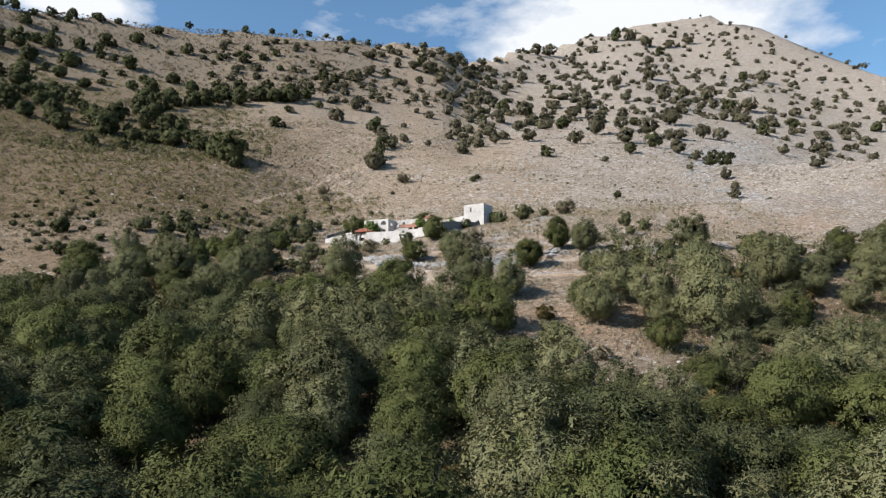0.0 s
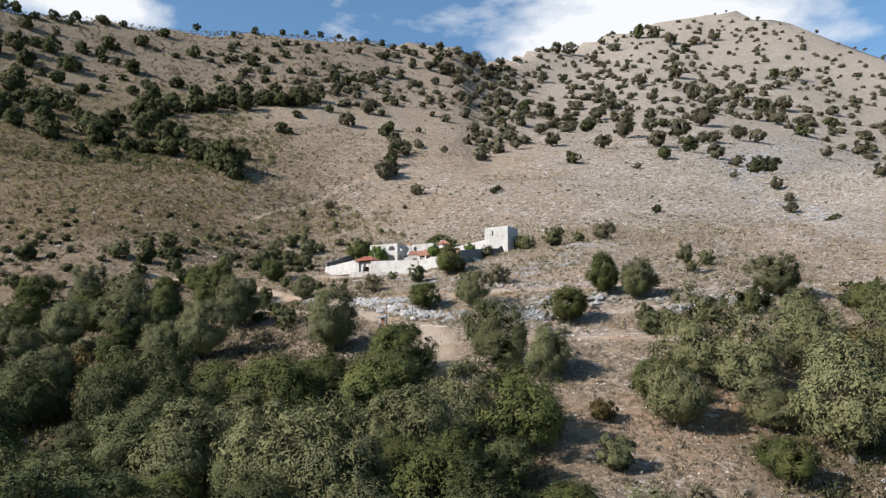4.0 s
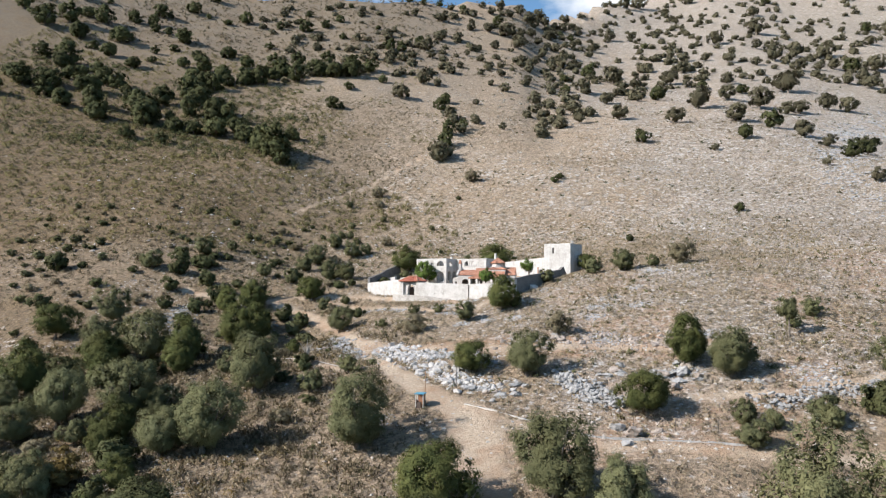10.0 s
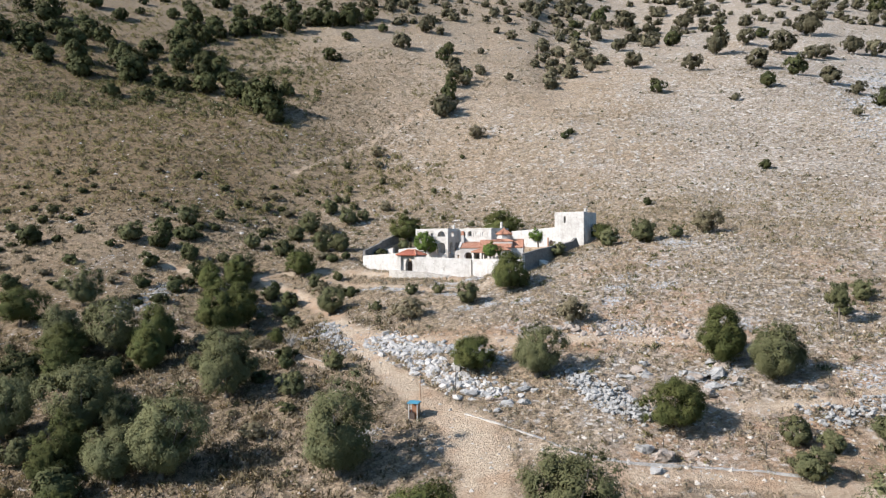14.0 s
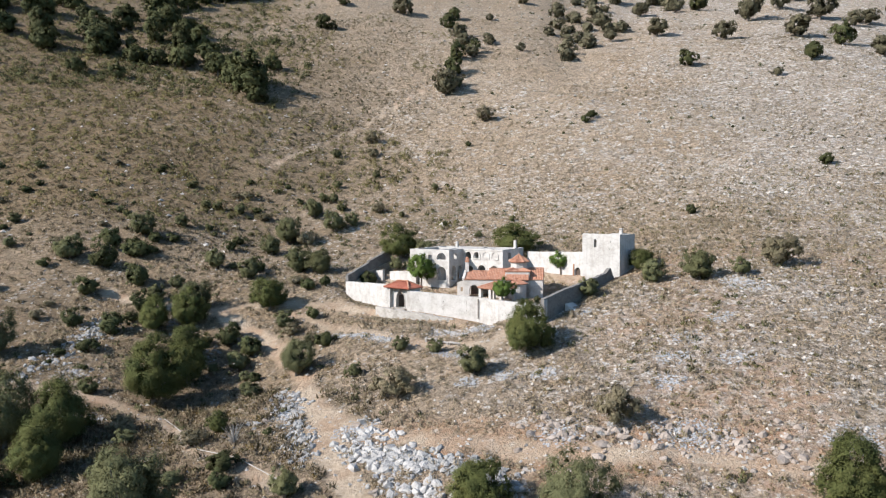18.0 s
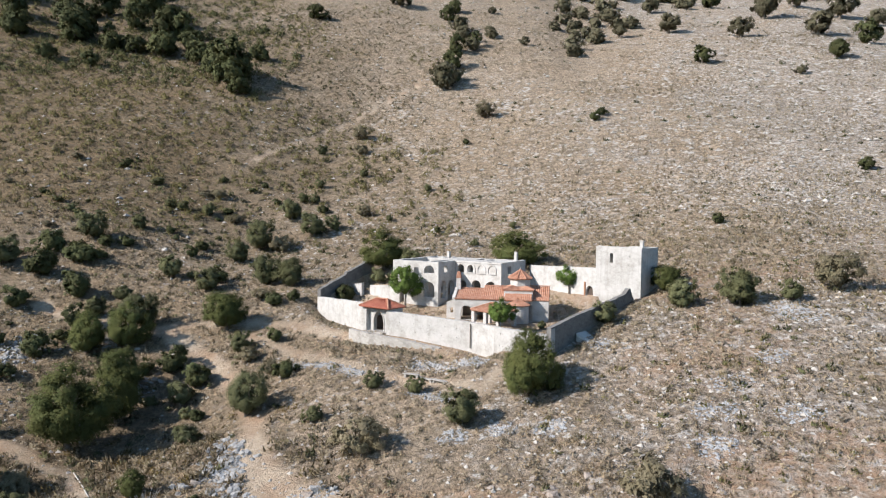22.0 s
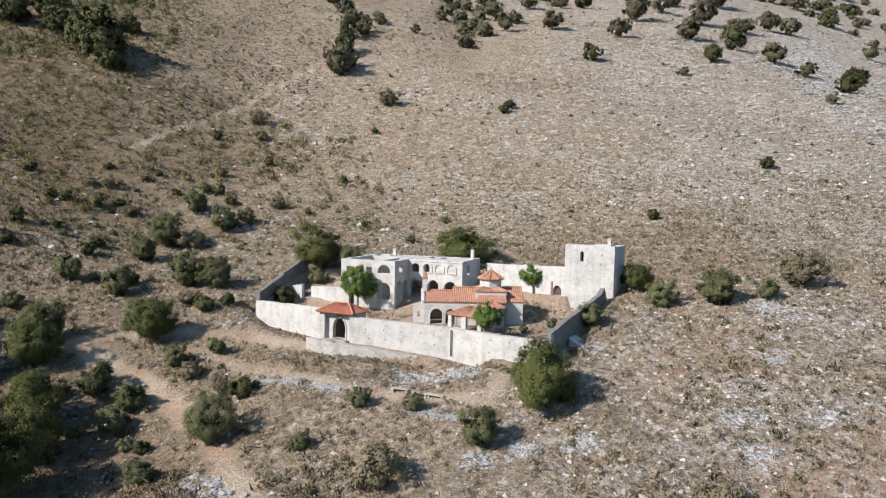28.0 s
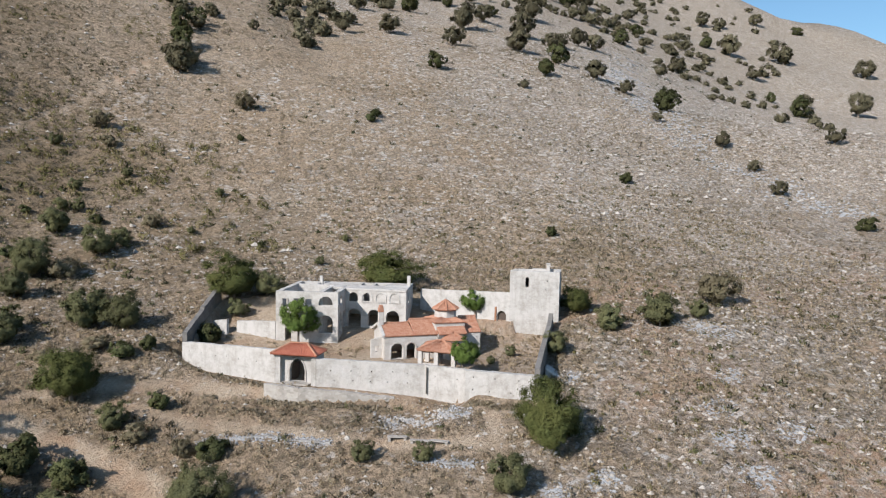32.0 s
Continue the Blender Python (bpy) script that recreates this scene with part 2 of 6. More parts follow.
HILL_TWIG = leafy("hill_twig", (0.16, 0.13, 0.088), (0.33, 0.272, 0.19), (0.22, 0.19, 0.115), 0.3, 0.95, 1.05)
HEATH_LEAF = leafy("heath_leaf", (0.095, 0.078, 0.05), (0.23, 0.185, 0.12), (0.125, 0.115, 0.06), 0.25, 0.85, 0.95)
STRAW = leafy("straw", (0.32, 0.25, 0.165), (0.56, 0.46, 0.325), (0.36, 0.3, 0.19), 0.4, 0.95, 1.05)


def ground_material():
    m, n, l, b = material("hillside_soil")

    def mask(name):
        a = n.new("ShaderNodeAttribute")
        a.attribute_name = name
        return a.outputs["Fac"]
    straw = mix_of(n, l, noise_of(n, l, 0.05, 5.0, 0.6, 0.35, 0.65), (0.54, 0.405, 0.28), (0.62, 0.51, 0.395))
    brown = mix_of(n, l, noise_of(n, l, 0.22, 6.0, 0.7, 0.4, 0.66), straw, (0.48, 0.37, 0.27))
    tufts = mix_of(n, l, noise_of(n, l, 0.55, 8.0, 0.8, 0.5, 0.64), brown, (0.31, 0.245, 0.17))
    green = mix_of(n, l, noise_of(n, l, 0.5, 7.0, 0.75, 0.4, 0.66), (0.285, 0.2, 0.118), (0.165, 0.122, 0.065))
    gf = n.new("ShaderNodeMath")
    gf.operation = "MULTIPLY"
    l.new(mask("green"), gf.inputs[0])
    l.new(noise_of(n, l, 0.12, 6.0, 0.7, 0.05, 0.4), gf.inputs[1])
    c = mix_of(n, l, gf.outputs[0], tufts, green)
    v = n.new("ShaderNodeTexVoronoi")
    v.inputs["Scale"].default_value = 0.75
    g = n.new("ShaderNodeNewGeometry")
    l.new(g.outputs["Position"], v.inputs["Vector"])
    bw = n.new("ShaderNodeRGBToBW")
    l.new(v.outputs["Color"], bw.inputs[0])
    stone = mix_of(n, l, bw.outputs[0], (0.45, 0.41, 0.37), (0.62, 0.575, 0.525))
    fine = noise_of(n, l, 2.6, 8.0, 0.75, 0.35, 0.7)
    add = n.new("ShaderNodeMath")
    add.operation = "ADD"
    l.new(mask("rock"), add.inputs[0])
    l.new(noise_of(n, l, 0.3, 9.0, 0.78, 0.2, 0.9), add.inputs[1])
    cut = n.new("ShaderNodeMapRange")
    cut.inputs["From Min"].default_value, cut.inputs["From Max"].default_value = 0.72, 1.0
    l.new(add.outputs[0], cut.inputs["Value"])
    broken = n.new("ShaderNodeMath")
    broken.operation = "MULTIPLY"
    l.new(cut.outputs["Result"], broken.inputs[0])
    l.new(noise_of(n, l, 0.85, 8.0, 0.8, 0.36, 0.6), broken.inputs[1])
    c = mix_of(n, l, broken.outputs[0], c, stone)
    speck = noise_of(n, l, 1.5, 8.0, 0.8, 0.43, 0.58)
    c = mix_of(n, l, speck, mix_of(n, l, 0.72, c, (0.085, 0.068, 0.048)), c)
    patch = noise_of(n, l, 0.28, 9.0, 0.82, 0.5, 0.6)
    c = mix_of(n, l, patch, c, mix_of(n, l, 0.5, c, (0.28, 0.225, 0.165)))
    chips = noise_of(n, l, 2.2, 7.0, 0.82, 0.6, 0.67)
    strewn = n.new("ShaderNodeMapRange")
    strewn.inputs["From Max"].default_value, strewn.inputs["To Max"].default_value = 0.28, 0.75
    l.new(mask("rock"), strewn.inputs["Value"])
    chip = n.new("ShaderNodeMath")
    chip.operation = "MULTIPLY"
    l.new(chips, chip.inputs[0])
    l.new(strewn.outputs["Result"], chip.inputs[1])
    c = mix_of(n, l, chip.outputs[0], c, (0.62, 0.585, 0.54))
    # single stones and dark tufts
    for size, dark_below, pale_above in ((0.45, 0.42, 0.62), (1.0, 0.34, 0.66)):
        cell = n.new("ShaderNodeTexVoronoi")
        cell.inputs["Scale"].default_value = size
        bend, shift, moved = n.new("ShaderNodeTexNoise"), n.new("ShaderNodeVectorMath"), n.new("ShaderNodeVectorMath")
        bend.inputs["Scale"].default_value, bend.inputs["Detail"].default_value = size * 1.6, 3.0
        shift.operation, shift.inputs[3].default_value = "SCALE", 1.7 / size
        moved.operation = "ADD"
        l.new(g.outputs["Position"], bend.inputs["Vector"])
        l.new(bend.outputs["Color"], shift.inputs[0])
        l.new(shift.outputs[0], moved.inputs[0])
        l.new(g.outputs["Position"], moved.inputs[1])
        l.new(moved.outputs[0], cell.inputs["Vector"])
        body, pick = n.new("ShaderNodeMapRange"), n.new("ShaderNodeRGBToBW")
        body.inputs["From Min"].default_value, body.inputs["From Max"].default_value = 0.46, 0.3
        l.new(cell.outputs["Distance"], body.inputs["Value"])
        l.new(cell.outputs["Color"], pick.inputs[0])
        for sign, edge, colour in ((-1, dark_below, (0.15, 0.125, 0.085)), (1, pale_above, (0.61, 0.585, 0.555))):
            hit, many = n.new("ShaderNodeMapRange"), n.new("ShaderNodeMath")
            hit.inputs["From Min"].default_value, hit.inputs["From Max"].default_value = edge, edge + sign * 0.04
            l.new(pick.outputs[0], hit.inputs["Value"])
            many.operation = "MULTIPLY"
            l.new(hit.outputs["Result"], many.inputs[0])
            l.new(body.outputs["Result"], many.inputs[1])
            share = n.new("ShaderNodeMath")
            share.operation = "MULTIPLY"
            l.new(many.outputs[0], share.inputs[0])
            if sign > 0:
                l.new(strewn.outputs["Result"], share.inputs[1])
            else:
                share.inputs[1].default_value = 0.6
            amount = share.outputs[0]
            if size < 0.5:
                coarse = n.new("ShaderNodeMath")
                coarse.operation = "MULTIPLY"
                l.new(amount, coarse.inputs[0])
                l.new(mask("upland"), coarse.inputs[1])
                amount = coarse.outputs[0]
            c = mix_of(n, l, amount, c, colour)
    # coarse broken ground: ledges and heath that still show from far off
    ledge = noise_of(n, l, 0.16, 9.0, 0.85, 0.53, 0.6)
    c = mix_of(n, l, ledge, c, mix_of(n, l, 0.42, c, (0.1, 0.085, 0.07)))
    ledge = noise_of(n, l, 0.21, 9.0, 0.85, 0.58, 0.64)
    pale = n.new("ShaderNodeMath")
    pale.operation = "MULTIPLY"
    l.new(ledge, pale.inputs[0])
    l.new(strewn.outputs["Result"], pale.inputs[1])
    c = mix_of(n, l, pale.outputs[0], c, (0.6, 0.58, 0.555))
    # far heights darkened in colour, standing in for haze and cloud shadow
    high = n.new("ShaderNodeMath")
    high.operation, high.inputs[1].default_value = "MULTIPLY", 0.8
    l.new(mask("heights"), high.inputs[0])
    shaded_high = n.new("ShaderNodeMath")
    shaded_high.operation = "MULTIPLY"
    l.new(high.outputs[0], shaded_high.inputs[0])
    l.new(noise_of(n, l, 0.1, 9.0, 0.8, 0.34, 0.54), shaded_high.inputs[1])
    c = mix_of(n, l, shaded_high.outputs[0], c, (0.22, 0.185, 0.145))
    dirt = mix_of(n, l, fine, (0.47, 0.37, 0.272), (0.62, 0.515, 0.4))
    dirt = mix_of(n, l, noise_of(n, l, 0.18, 4.0, 0.6, 0.45, 0.7), dirt, (0.42, 0.285, 0.19))
    c = mix_of(n, l, mask("red"), c, mix_of(n, l, noise_of(n, l, 0.7, 7.0, 0.75, 0.4, 0.62), c, (0.44, 0.27, 0.17)))
    c = mix_of(n, l, mask("dirt"), c, dirt)
    c = mix_of(n, l, fine, mix_of(n, l, 0.18, c, (0.08, 0.06, 0.04)), c)
    l.new(c, b.inputs["Base Color"])
    b.inputs["Roughness"].default_value = 1.0
    b.inputs["Specular IOR Level"].default_value = 0.1
    bump_of(n, l, b, fine, 0.9, 0.25)
    return m


GROUND = ground_material()



# ---- the lie of the land: a valley slope near, a ridge and a peak behind ----
ROW_Y = np.array([-140, -60, -20, 20, 50, 80, 110, 150, 200, 270, 360], float)
ROW_H = np.array([-59.5, -55.5, -47.5, -34.9, -27.0, -18.9, -13.4, -3.0, 21.4, 53.0, 109.5])
ROW_TILT = np.array([5.7, 2.5, 0.9, 12.1, 13.1, 21.3, 12.1, 12.3, 3.8, -10.0, -50.7])
ROW_BOW = np.array([-6.6, -1.8, 1.3, 0.9, -1.9, -1.8, 7.8, 17.5, 22.7, 12.4, 3.8])
VALLEY = (-11.4, -97.4, -43.3)
CREST_AZ = [-90, -60, -25, -19, -10, -4, 2, 7, 9.6, 12.4, 16.2, 19.9, 22.6, 25.3, 27.1, 28.4, 30, 32, 33.5, 35, 37.5, 40.8, 44.3, 48.5, 51, 60, 90]
CREST_TAN = [0.3, 0.38, 0.415, 0.422, 0.434, 0.446, 0.437, 0.428, 0.409, 0.4155, 0.4205, 0.4322, 0.4425, 0.4485, 0.449, 0.4455, 0.438, 0.4225, 0.4075, 0.391, 0.36, 0.322, 0.295, 0.262, 0.25, 0.2, 0.15]
CREST_AT = [-90, -25, 0, 8, 11, 15, 20, 28, 35, 41, 60, 90]
CREST_R = [560, 620, 660, 720, 800, 950, 1100, 1250, 1150, 1000, 850, 800]
FOOT_AT = [-90, -25, 0, 10, 16, 22, 33, 45, 60, 90]
FOOT = [0.5, 0.58, 0.575, 0.61, 0.615, 0.58, 0.47, 0.40, 0.35, 0.3]
# rises and hollows of the slope: x, y, reach, height
SWELLS = [(-86, 152, 32, 6.2), (-28, 205, 34, -5.5), (-33, 87, 15, -5.0), (54, 128, 36, 3.7), (48, 44, 22, 2.6), (90, 155, 30, 2.0), (50, 205, 34, 3.1), (-68, 90, 22, 3.2), (30, 96, 13, 1.0), (28, 64, 16, 1.1),
          (190, 240, 60, -2.1), (0, 247, 40, -1.6), (-66, 224, 32, 3.0), (-58, 104, 15, -3.1), (-35, 143, 18, -1.5), (48, 90, 16, 0.4), (-12, 72, 14, -0.7), (130, 140, 34, -2.5), (18, 40, 20, 0.5), (-62, 136, 20, 1.3)]
WALL_LINE = [(-17.6, 110.3), (-9.6, 98.9), (-8.2, 99.6), (-5.4, 97.4), (-5.9, 95.8), (4.2, 89.6), (7.0, 85.4), (12.6, 79.9), (26.0, 94.5), (29.6, 98.6), (24.8, 102.6), (21.4, 99.4), (14.4, 110.2), (16.5, 113.5), (4.0, 121.0), (-11.0, 124.0)]


def smooth(a, b, v):
    s = np.clip((v - a) / (b - a), 0, 1)
    return s * s * (3 - 2 * s)


def lattice(ix, iy, seed):
    n = (ix * 374761393 + iy * 668265263 + seed * 1442695041) & 0xFFFFFFFF
    n = ((n ^ (n >> 13)) * 1274126177) & 0xFFFFFFFF
    n = ((n ^ (n >> 16)) * 2246822519) & 0xFFFFFFFF
    return ((n ^ (n >> 15)) & 0xFFFF) / 65535.0


def wave(x, y, size, seed=0):
    """Value noise from -1 to 1 with bumps of the given size."""
    x, y = np.asarray(x, float) / size, np.asarray(y, float) / size
    ix, iy = np.floor(x).astype(np.int64), np.floor(y).astype(np.int64)
    fx, fy = x - ix, y - iy
    fx, fy = fx * fx * (3 - 2 * fx), fy * fy * (3 - 2 * fy)
    a, b = lattice(ix, iy, seed), lattice(ix + 1, iy, seed)
    c, d = lattice(ix, iy + 1, seed), lattice(ix + 1, iy + 1, seed)
    return 2 * ((a * (1 - fx) + b * fx) * (1 - fy) + (c * (1 - fx) + d * fx) * fy) - 1


def rows_at(y, values):
    """Catmull-Rom through the values of ROW_Y."""
    y = np.clip(y, ROW_Y[0], ROW_Y[-1])
    n = len(ROW_Y)
    j = np.clip(np.searchsorted(ROW_Y, y) - 1, 0, n - 2)
    h = ROW_Y[j + 1] - ROW_Y[j]
    s = (y - ROW_Y[j]) / h
    lo, hi = np.maximum(np.arange(n) - 1, 0), np.minimum(np.arange(n) + 1, n - 1)
    slope = (values[hi] - values[lo]) / (ROW_Y[hi] - ROW_Y[lo])
    return ((2 * s**3 - 3 * s**2 + 1) * values[j] + (s**3 - 2 * s**2 + s) * h * slope[j]
            + (3 * s**2 - 2 * s**3) * values[j + 1] + (s**3 - s**2) * h * slope[j + 1])


def inside(x, y, ring):
    """Signed: positive within the ring, by its distance to the edge."""
    x, y = np.asarray(x, float), np.asarray(y, float)
    near, within = np.full(x.shape, 1e9), np.zeros(x.shape, bool)
    for (ax, ay), (bx, by) in zip(ring, ring[1:] + ring[:1]):
        dx, dy = bx - ax, by - ay
        s = np.clip(((x - ax) * dx + (y - ay) * dy) / (dx * dx + dy * dy), 0, 1)
        near = np.minimum(near, np.hypot(x - ax - s * dx, y - ay - s * dy))
        cross = ((ay > y) != (by > y)) & (x < dx * (y - ay) / (dy if abs(dy) > 1e-9 else 1e-9) + ax)
        within ^= cross
    return np.where(within, near, -near)


def along(x, y, line):
    """Distance to a polyline of (x, y) points."""
    near = np.full(np.shape(x), 1e9)
    for (ax, ay), (bx, by) in zip(line, line[1:]):
        dx, dy = bx - ax, by - ay
        s = np.clip(((x - ax) * dx + (y - ay) * dy) / (dx * dx + dy * dy), 0, 1)
        near = np.minimum(near, np.hypot(x - ax - s * dx, y - ay - s * dy))
    return near


def base_height(x, y):
    u = np.clip(x / (70 + 0.42 * np.clip(y + 140, 0, 520)), -1.6, 1.6)
    hill = rows_at(y, ROW_H) + u * rows_at(y, ROW_TILT) + u * u * rows_at(y, ROW_BOW)
    for cx, cy, reach, rise in SWELLS:
        hill = hill + rise * np.exp(-((x - cx) ** 2 + (y - cy) ** 2) / reach**2)
    dx, dy = x - VALLEY[0], y - VALLEY[1]
    r, az = np.hypot(dx, dy), np.degrees(np.arctan2(dx, dy))
    top, foot = np.interp(az, CREST_AT, CREST_R), np.interp(az, FOOT_AT, FOOT)
    tan = sum(np.interp(az + k, CREST_AZ, CREST_TAN) for k in (-0.8, 0, 0.8)) / 3
    rise = foot + (1 - foot) * np.clip((r - 340) / (top - 340), -0.6, 1)
    far = VALLEY[2] + np.minimum(r, top) * tan * rise - 0.3 * np.maximum(r - top, 0)
    return hill + (far - hill) * smooth(310, 400, r)


def height(x, y):
    x, y = np.asarray(x, float), np.asarray(y, float)
    r = np.hypot(x, y - 60)
    far = smooth(200, 600, r)
    z = base_height(x, y)
    z = z + (0.45 + 4.0 * far) * wave(x, y, 14 + 0, 1) * (1 - far) + 5 * far * wave(x, y, 70, 2)
    z = z + 0.22 * wave(x, y, 4.5, 3) + 0.10 * wave(x, y, 1.7, 4)
    # the level terrace in front of the gate, and the yard within the walls
    d = inside(x, y, WALL_LINE)
    front = smooth(1.5, -1.0, 0.75 * x - 0.66 * y + 51) * smooth(-21, -15, x) * smooth(10, 7, x) * (y < 112)
    apron = np.interp(x, [-18, -9, -4, 1, 6], [-16.95, -17.0, -17.05, -17.5, -18.0])
    below = smooth(2.0, 2.7, -d) * smooth(10, 5, -d) * smooth(-13.5, -11.5, x) * smooth(4.5, 0, x)
    z = np.where(d < 0.8, z + (np.minimum(z - 0.5, apron - 1.15) - z) * below * front, z)
    z = z + (apron - z) * smooth(2.75, 2.0, -d) * front
    s = 0.5 * x + 0.87 * y
    yard = -15.0 + 0.3 * np.maximum(0, s - 91.5) + 0.05 * wave(x, y, 2.5, 5)
    return np.where(d > 1.0, yard, z)


# ---- mesh helpers ----
def mesh_np(name, verts, faces, mat, shade=False, normals=None):
    """A mesh from an (n, 3) array and an (m, k) array of faces with k corners each."""
    me = bpy.data.meshes.new(name)
    verts, faces = np.asarray(verts, np.float32), np.asarray(faces, np.int32)
    k = faces.shape[1]
    me.vertices.add(len(verts))
    me.vertices.foreach_set("co", verts.ravel())
    me.loops.add(faces.size)
    me.loops.foreach_set("vertex_index", faces.ravel())
    me.polygons.add(len(faces))
    me.polygons.foreach_set("loop_start", np.arange(0, faces.size, k, dtype=np.int32))
    me.polygons.foreach_set("loop_total", np.full(len(faces), k, np.int32))
    me.polygons.foreach_set("use_smooth", np.full(len(faces), shade))
    me.update(calc_edges=True)
    if normals is not None:
        me.normals_split_custom_set(np.asarray(normals, np.float32)[faces.ravel()])
    if mat:
        me.materials.append(mat)
    return me


def part(name, source, mat, parent=None, label=""):
    """Links a bmesh or a mesh as one object, under parent if there is one."""
    if isinstance(source, bmesh.types.BMesh):
        bmesh.ops.recalc_face_normals(source, faces=source.faces)
        me = bpy.data.meshes.new(name)
        source.to_mesh(me)
        source.free()
    else:
        me = source
    if mat and not me.materials:
        me.materials.append(mat)
    ob = new(name, me)
    if parent is not None:
        ob.parent = parent
    if label:
        ob["label"] = label
    return ob


def thing(name, label, category, group="", kind="", at=None):
    ob = new(name)
    ob.empty_display_size = 0.3
    if at is not None:
        ob.location = at
    return tagged(ob, label, category, group, kind)


def add_box(bm, m, size, lean=0.0):
    """A box of the given size standing on the origin of m, drawn in by lean at the top, with softened edges."""
    sx, sy, sz = size
    vs = []
    for z, k in ((0, 0.0), (sz, lean)):
        for x, y in ((-1, -1), (1, -1), (1, 1), (-1, 1)):
            vs.append(bm.verts.new(m @ Vector((x * (sx / 2 - k), y * (sy / 2 - k), z))))
    for f in ((0, 3, 2, 1), (4, 5, 6, 7), (0, 1, 5, 4), (1, 2, 6, 5), (2, 3, 7, 6), (3, 0, 4, 7)):
        bm.faces.new([vs[i] for i in f])


def box(m, size, lean=0.0, soft=0.0):
    bm = bmesh.new()
    add_box(bm, m, size, lean)
    if soft:
        bmesh.ops.bevel(bm, geom=bm.edges[:], offset=soft, segments=1, affect="EDGES")
    return bm


def arch(s0, s1, z0, z1, steps=10):
    """An opening with a round head, from z0 up to z1, as a loop of (s, z)."""
    r, c = (s1 - s0) / 2, (s0 + s1) / 2
    rise = min(r, z1 - z0)
    return [(s0, z0), (s1, z0)] + [(c + r * math.cos(a), z1 - rise + rise * math.sin(a)) for a in (math.pi * i / steps for i in range(steps + 1))]


def pointed(s0, s1, z0, z1):
    c, k = (s0 + s1) / 2, z1 - (s1 - s0) * 0.75
    return [(s0, z0), (s1, z0), (s1, k), (s1 - (s1 - s0) * 0.1, k + (z1 - k) * 0.5), (s1 - (s1 - s0) * 0.27, k + (z1 - k) * 0.82), (c, z1),
            (s0 + (s1 - s0) * 0.27, k + (z1 - k) * 0.82), (s0 + (s1 - s0) * 0.1, k + (z1 - k) * 0.5), (s0, k)]


def rect(s0, s1, z0, z1):
    return [(s0, z0), (s1, z0), (s1, z1), (s0, z1)]


def slab(outline, holes, thick, origin, direction):
    """An upright wall: an outline and holes in (s along direction, z), given thickness to the side at the left of direction."""
    d = Vector((direction[0], direction[1], 0)).normalized()
    back = Vector((-d.y, d.x, 0)) * thick
    o = Vector((origin[0], origin[1], 0))
    bm = bmesh.new()
    loops = [outline] + list(holes)
    flat = [Vector((s, z, 0)) for lp in loops for s, z in lp]
    tris = geo_fill([[Vector((s, z, 0)) for s, z in lp] for lp in loops])
    front = [bm.verts.new(o + d * p.x + Vector((0, 0, p.y))) for p in flat]
    rear = [bm.verts.new(o + d * p.x + Vector((0, 0, p.y)) + back) for p in flat]
    for t in tris:
        for vs in ([front[i] for i in t], [rear[i] for i in reversed(t)]):
            try:
                bm.faces.new(vs)
            except ValueError:
                pass
    k = 0
    for lp in loops:
        n = len(lp)
        for i in range(n):
            a, b = k + i, k + (i + 1) % n
            bm.faces.new((front[a], front[b], rear[b], rear[a]))
        k += n
    return bm


def ragged(s0, s1, z0, tops, rng, rough=0.05):
    """A wall outline from s0 to s1 with a slightly worn top through tops, a list of (s, z)."""
    ss = [s0] + sorted(rng.uniform(s0, s1) for _ in range(int((s1 - s0) / 0.6))) + [s1]
    ss = sorted(set(ss) | {s for s, _ in tops if s0 < s < s1})
    return [(s0, z0), (s1, z0)] + [(s, float(np.interp(s, [p[0] for p in tops], [p[1] for p in tops])) + rng.uniform(-rough, rough)) for s in reversed(ss)]


def pitch(bm, a, b, c, d, pitch_of=0.24, depth=0.06, thick=0.12):
    """A tiled slope between the eave a-b and the top d-c, with rounded tile courses running up it."""
    a, b, c, d = map(Vector, (a, b, c, d))
    n = max(2, int((b - a).length / pitch_of))
    up = (b - a).cross(d - a).normalized()
    if up.z < 0:
        up = -up
    rows = max(2, int((d - a).length / 0.4))
    sub = 4
    grid = []
    for j in range(rows + 1):
        v = j / rows
        line = []
        for i in range(n * sub + 1):
            u = i / (n * sub)
            p = (a.lerp(b, u)).lerp(d.lerp(c, u), v)
            bulge = abs(math.sin(math.pi * i / sub)) * depth
            line.append(bm.verts.new(p + up * (bulge + 0.02 * (j % 2))))
        grid.append(line)
    for j in range(rows):
        for i in range(n * sub):
            bm.faces.new((grid[j][i], grid[j][i + 1], grid[j + 1][i + 1], grid[j + 1][i]))
    low = [bm.verts.new(q - up * thick) for q in (a, b, c, d)]
    bm.faces.new(low[::-1])
    for line, p, q in ((grid[0], low[0], low[1]), (grid[-1], low[3], low[2])):
        bm.faces.new([p, *line, q])
    bm.faces.new([low[0]] + [g[0] for g in grid] + [low[3]])
    bm.faces.new([low[1]] + [g[-1] for g in grid] + [low[2]])


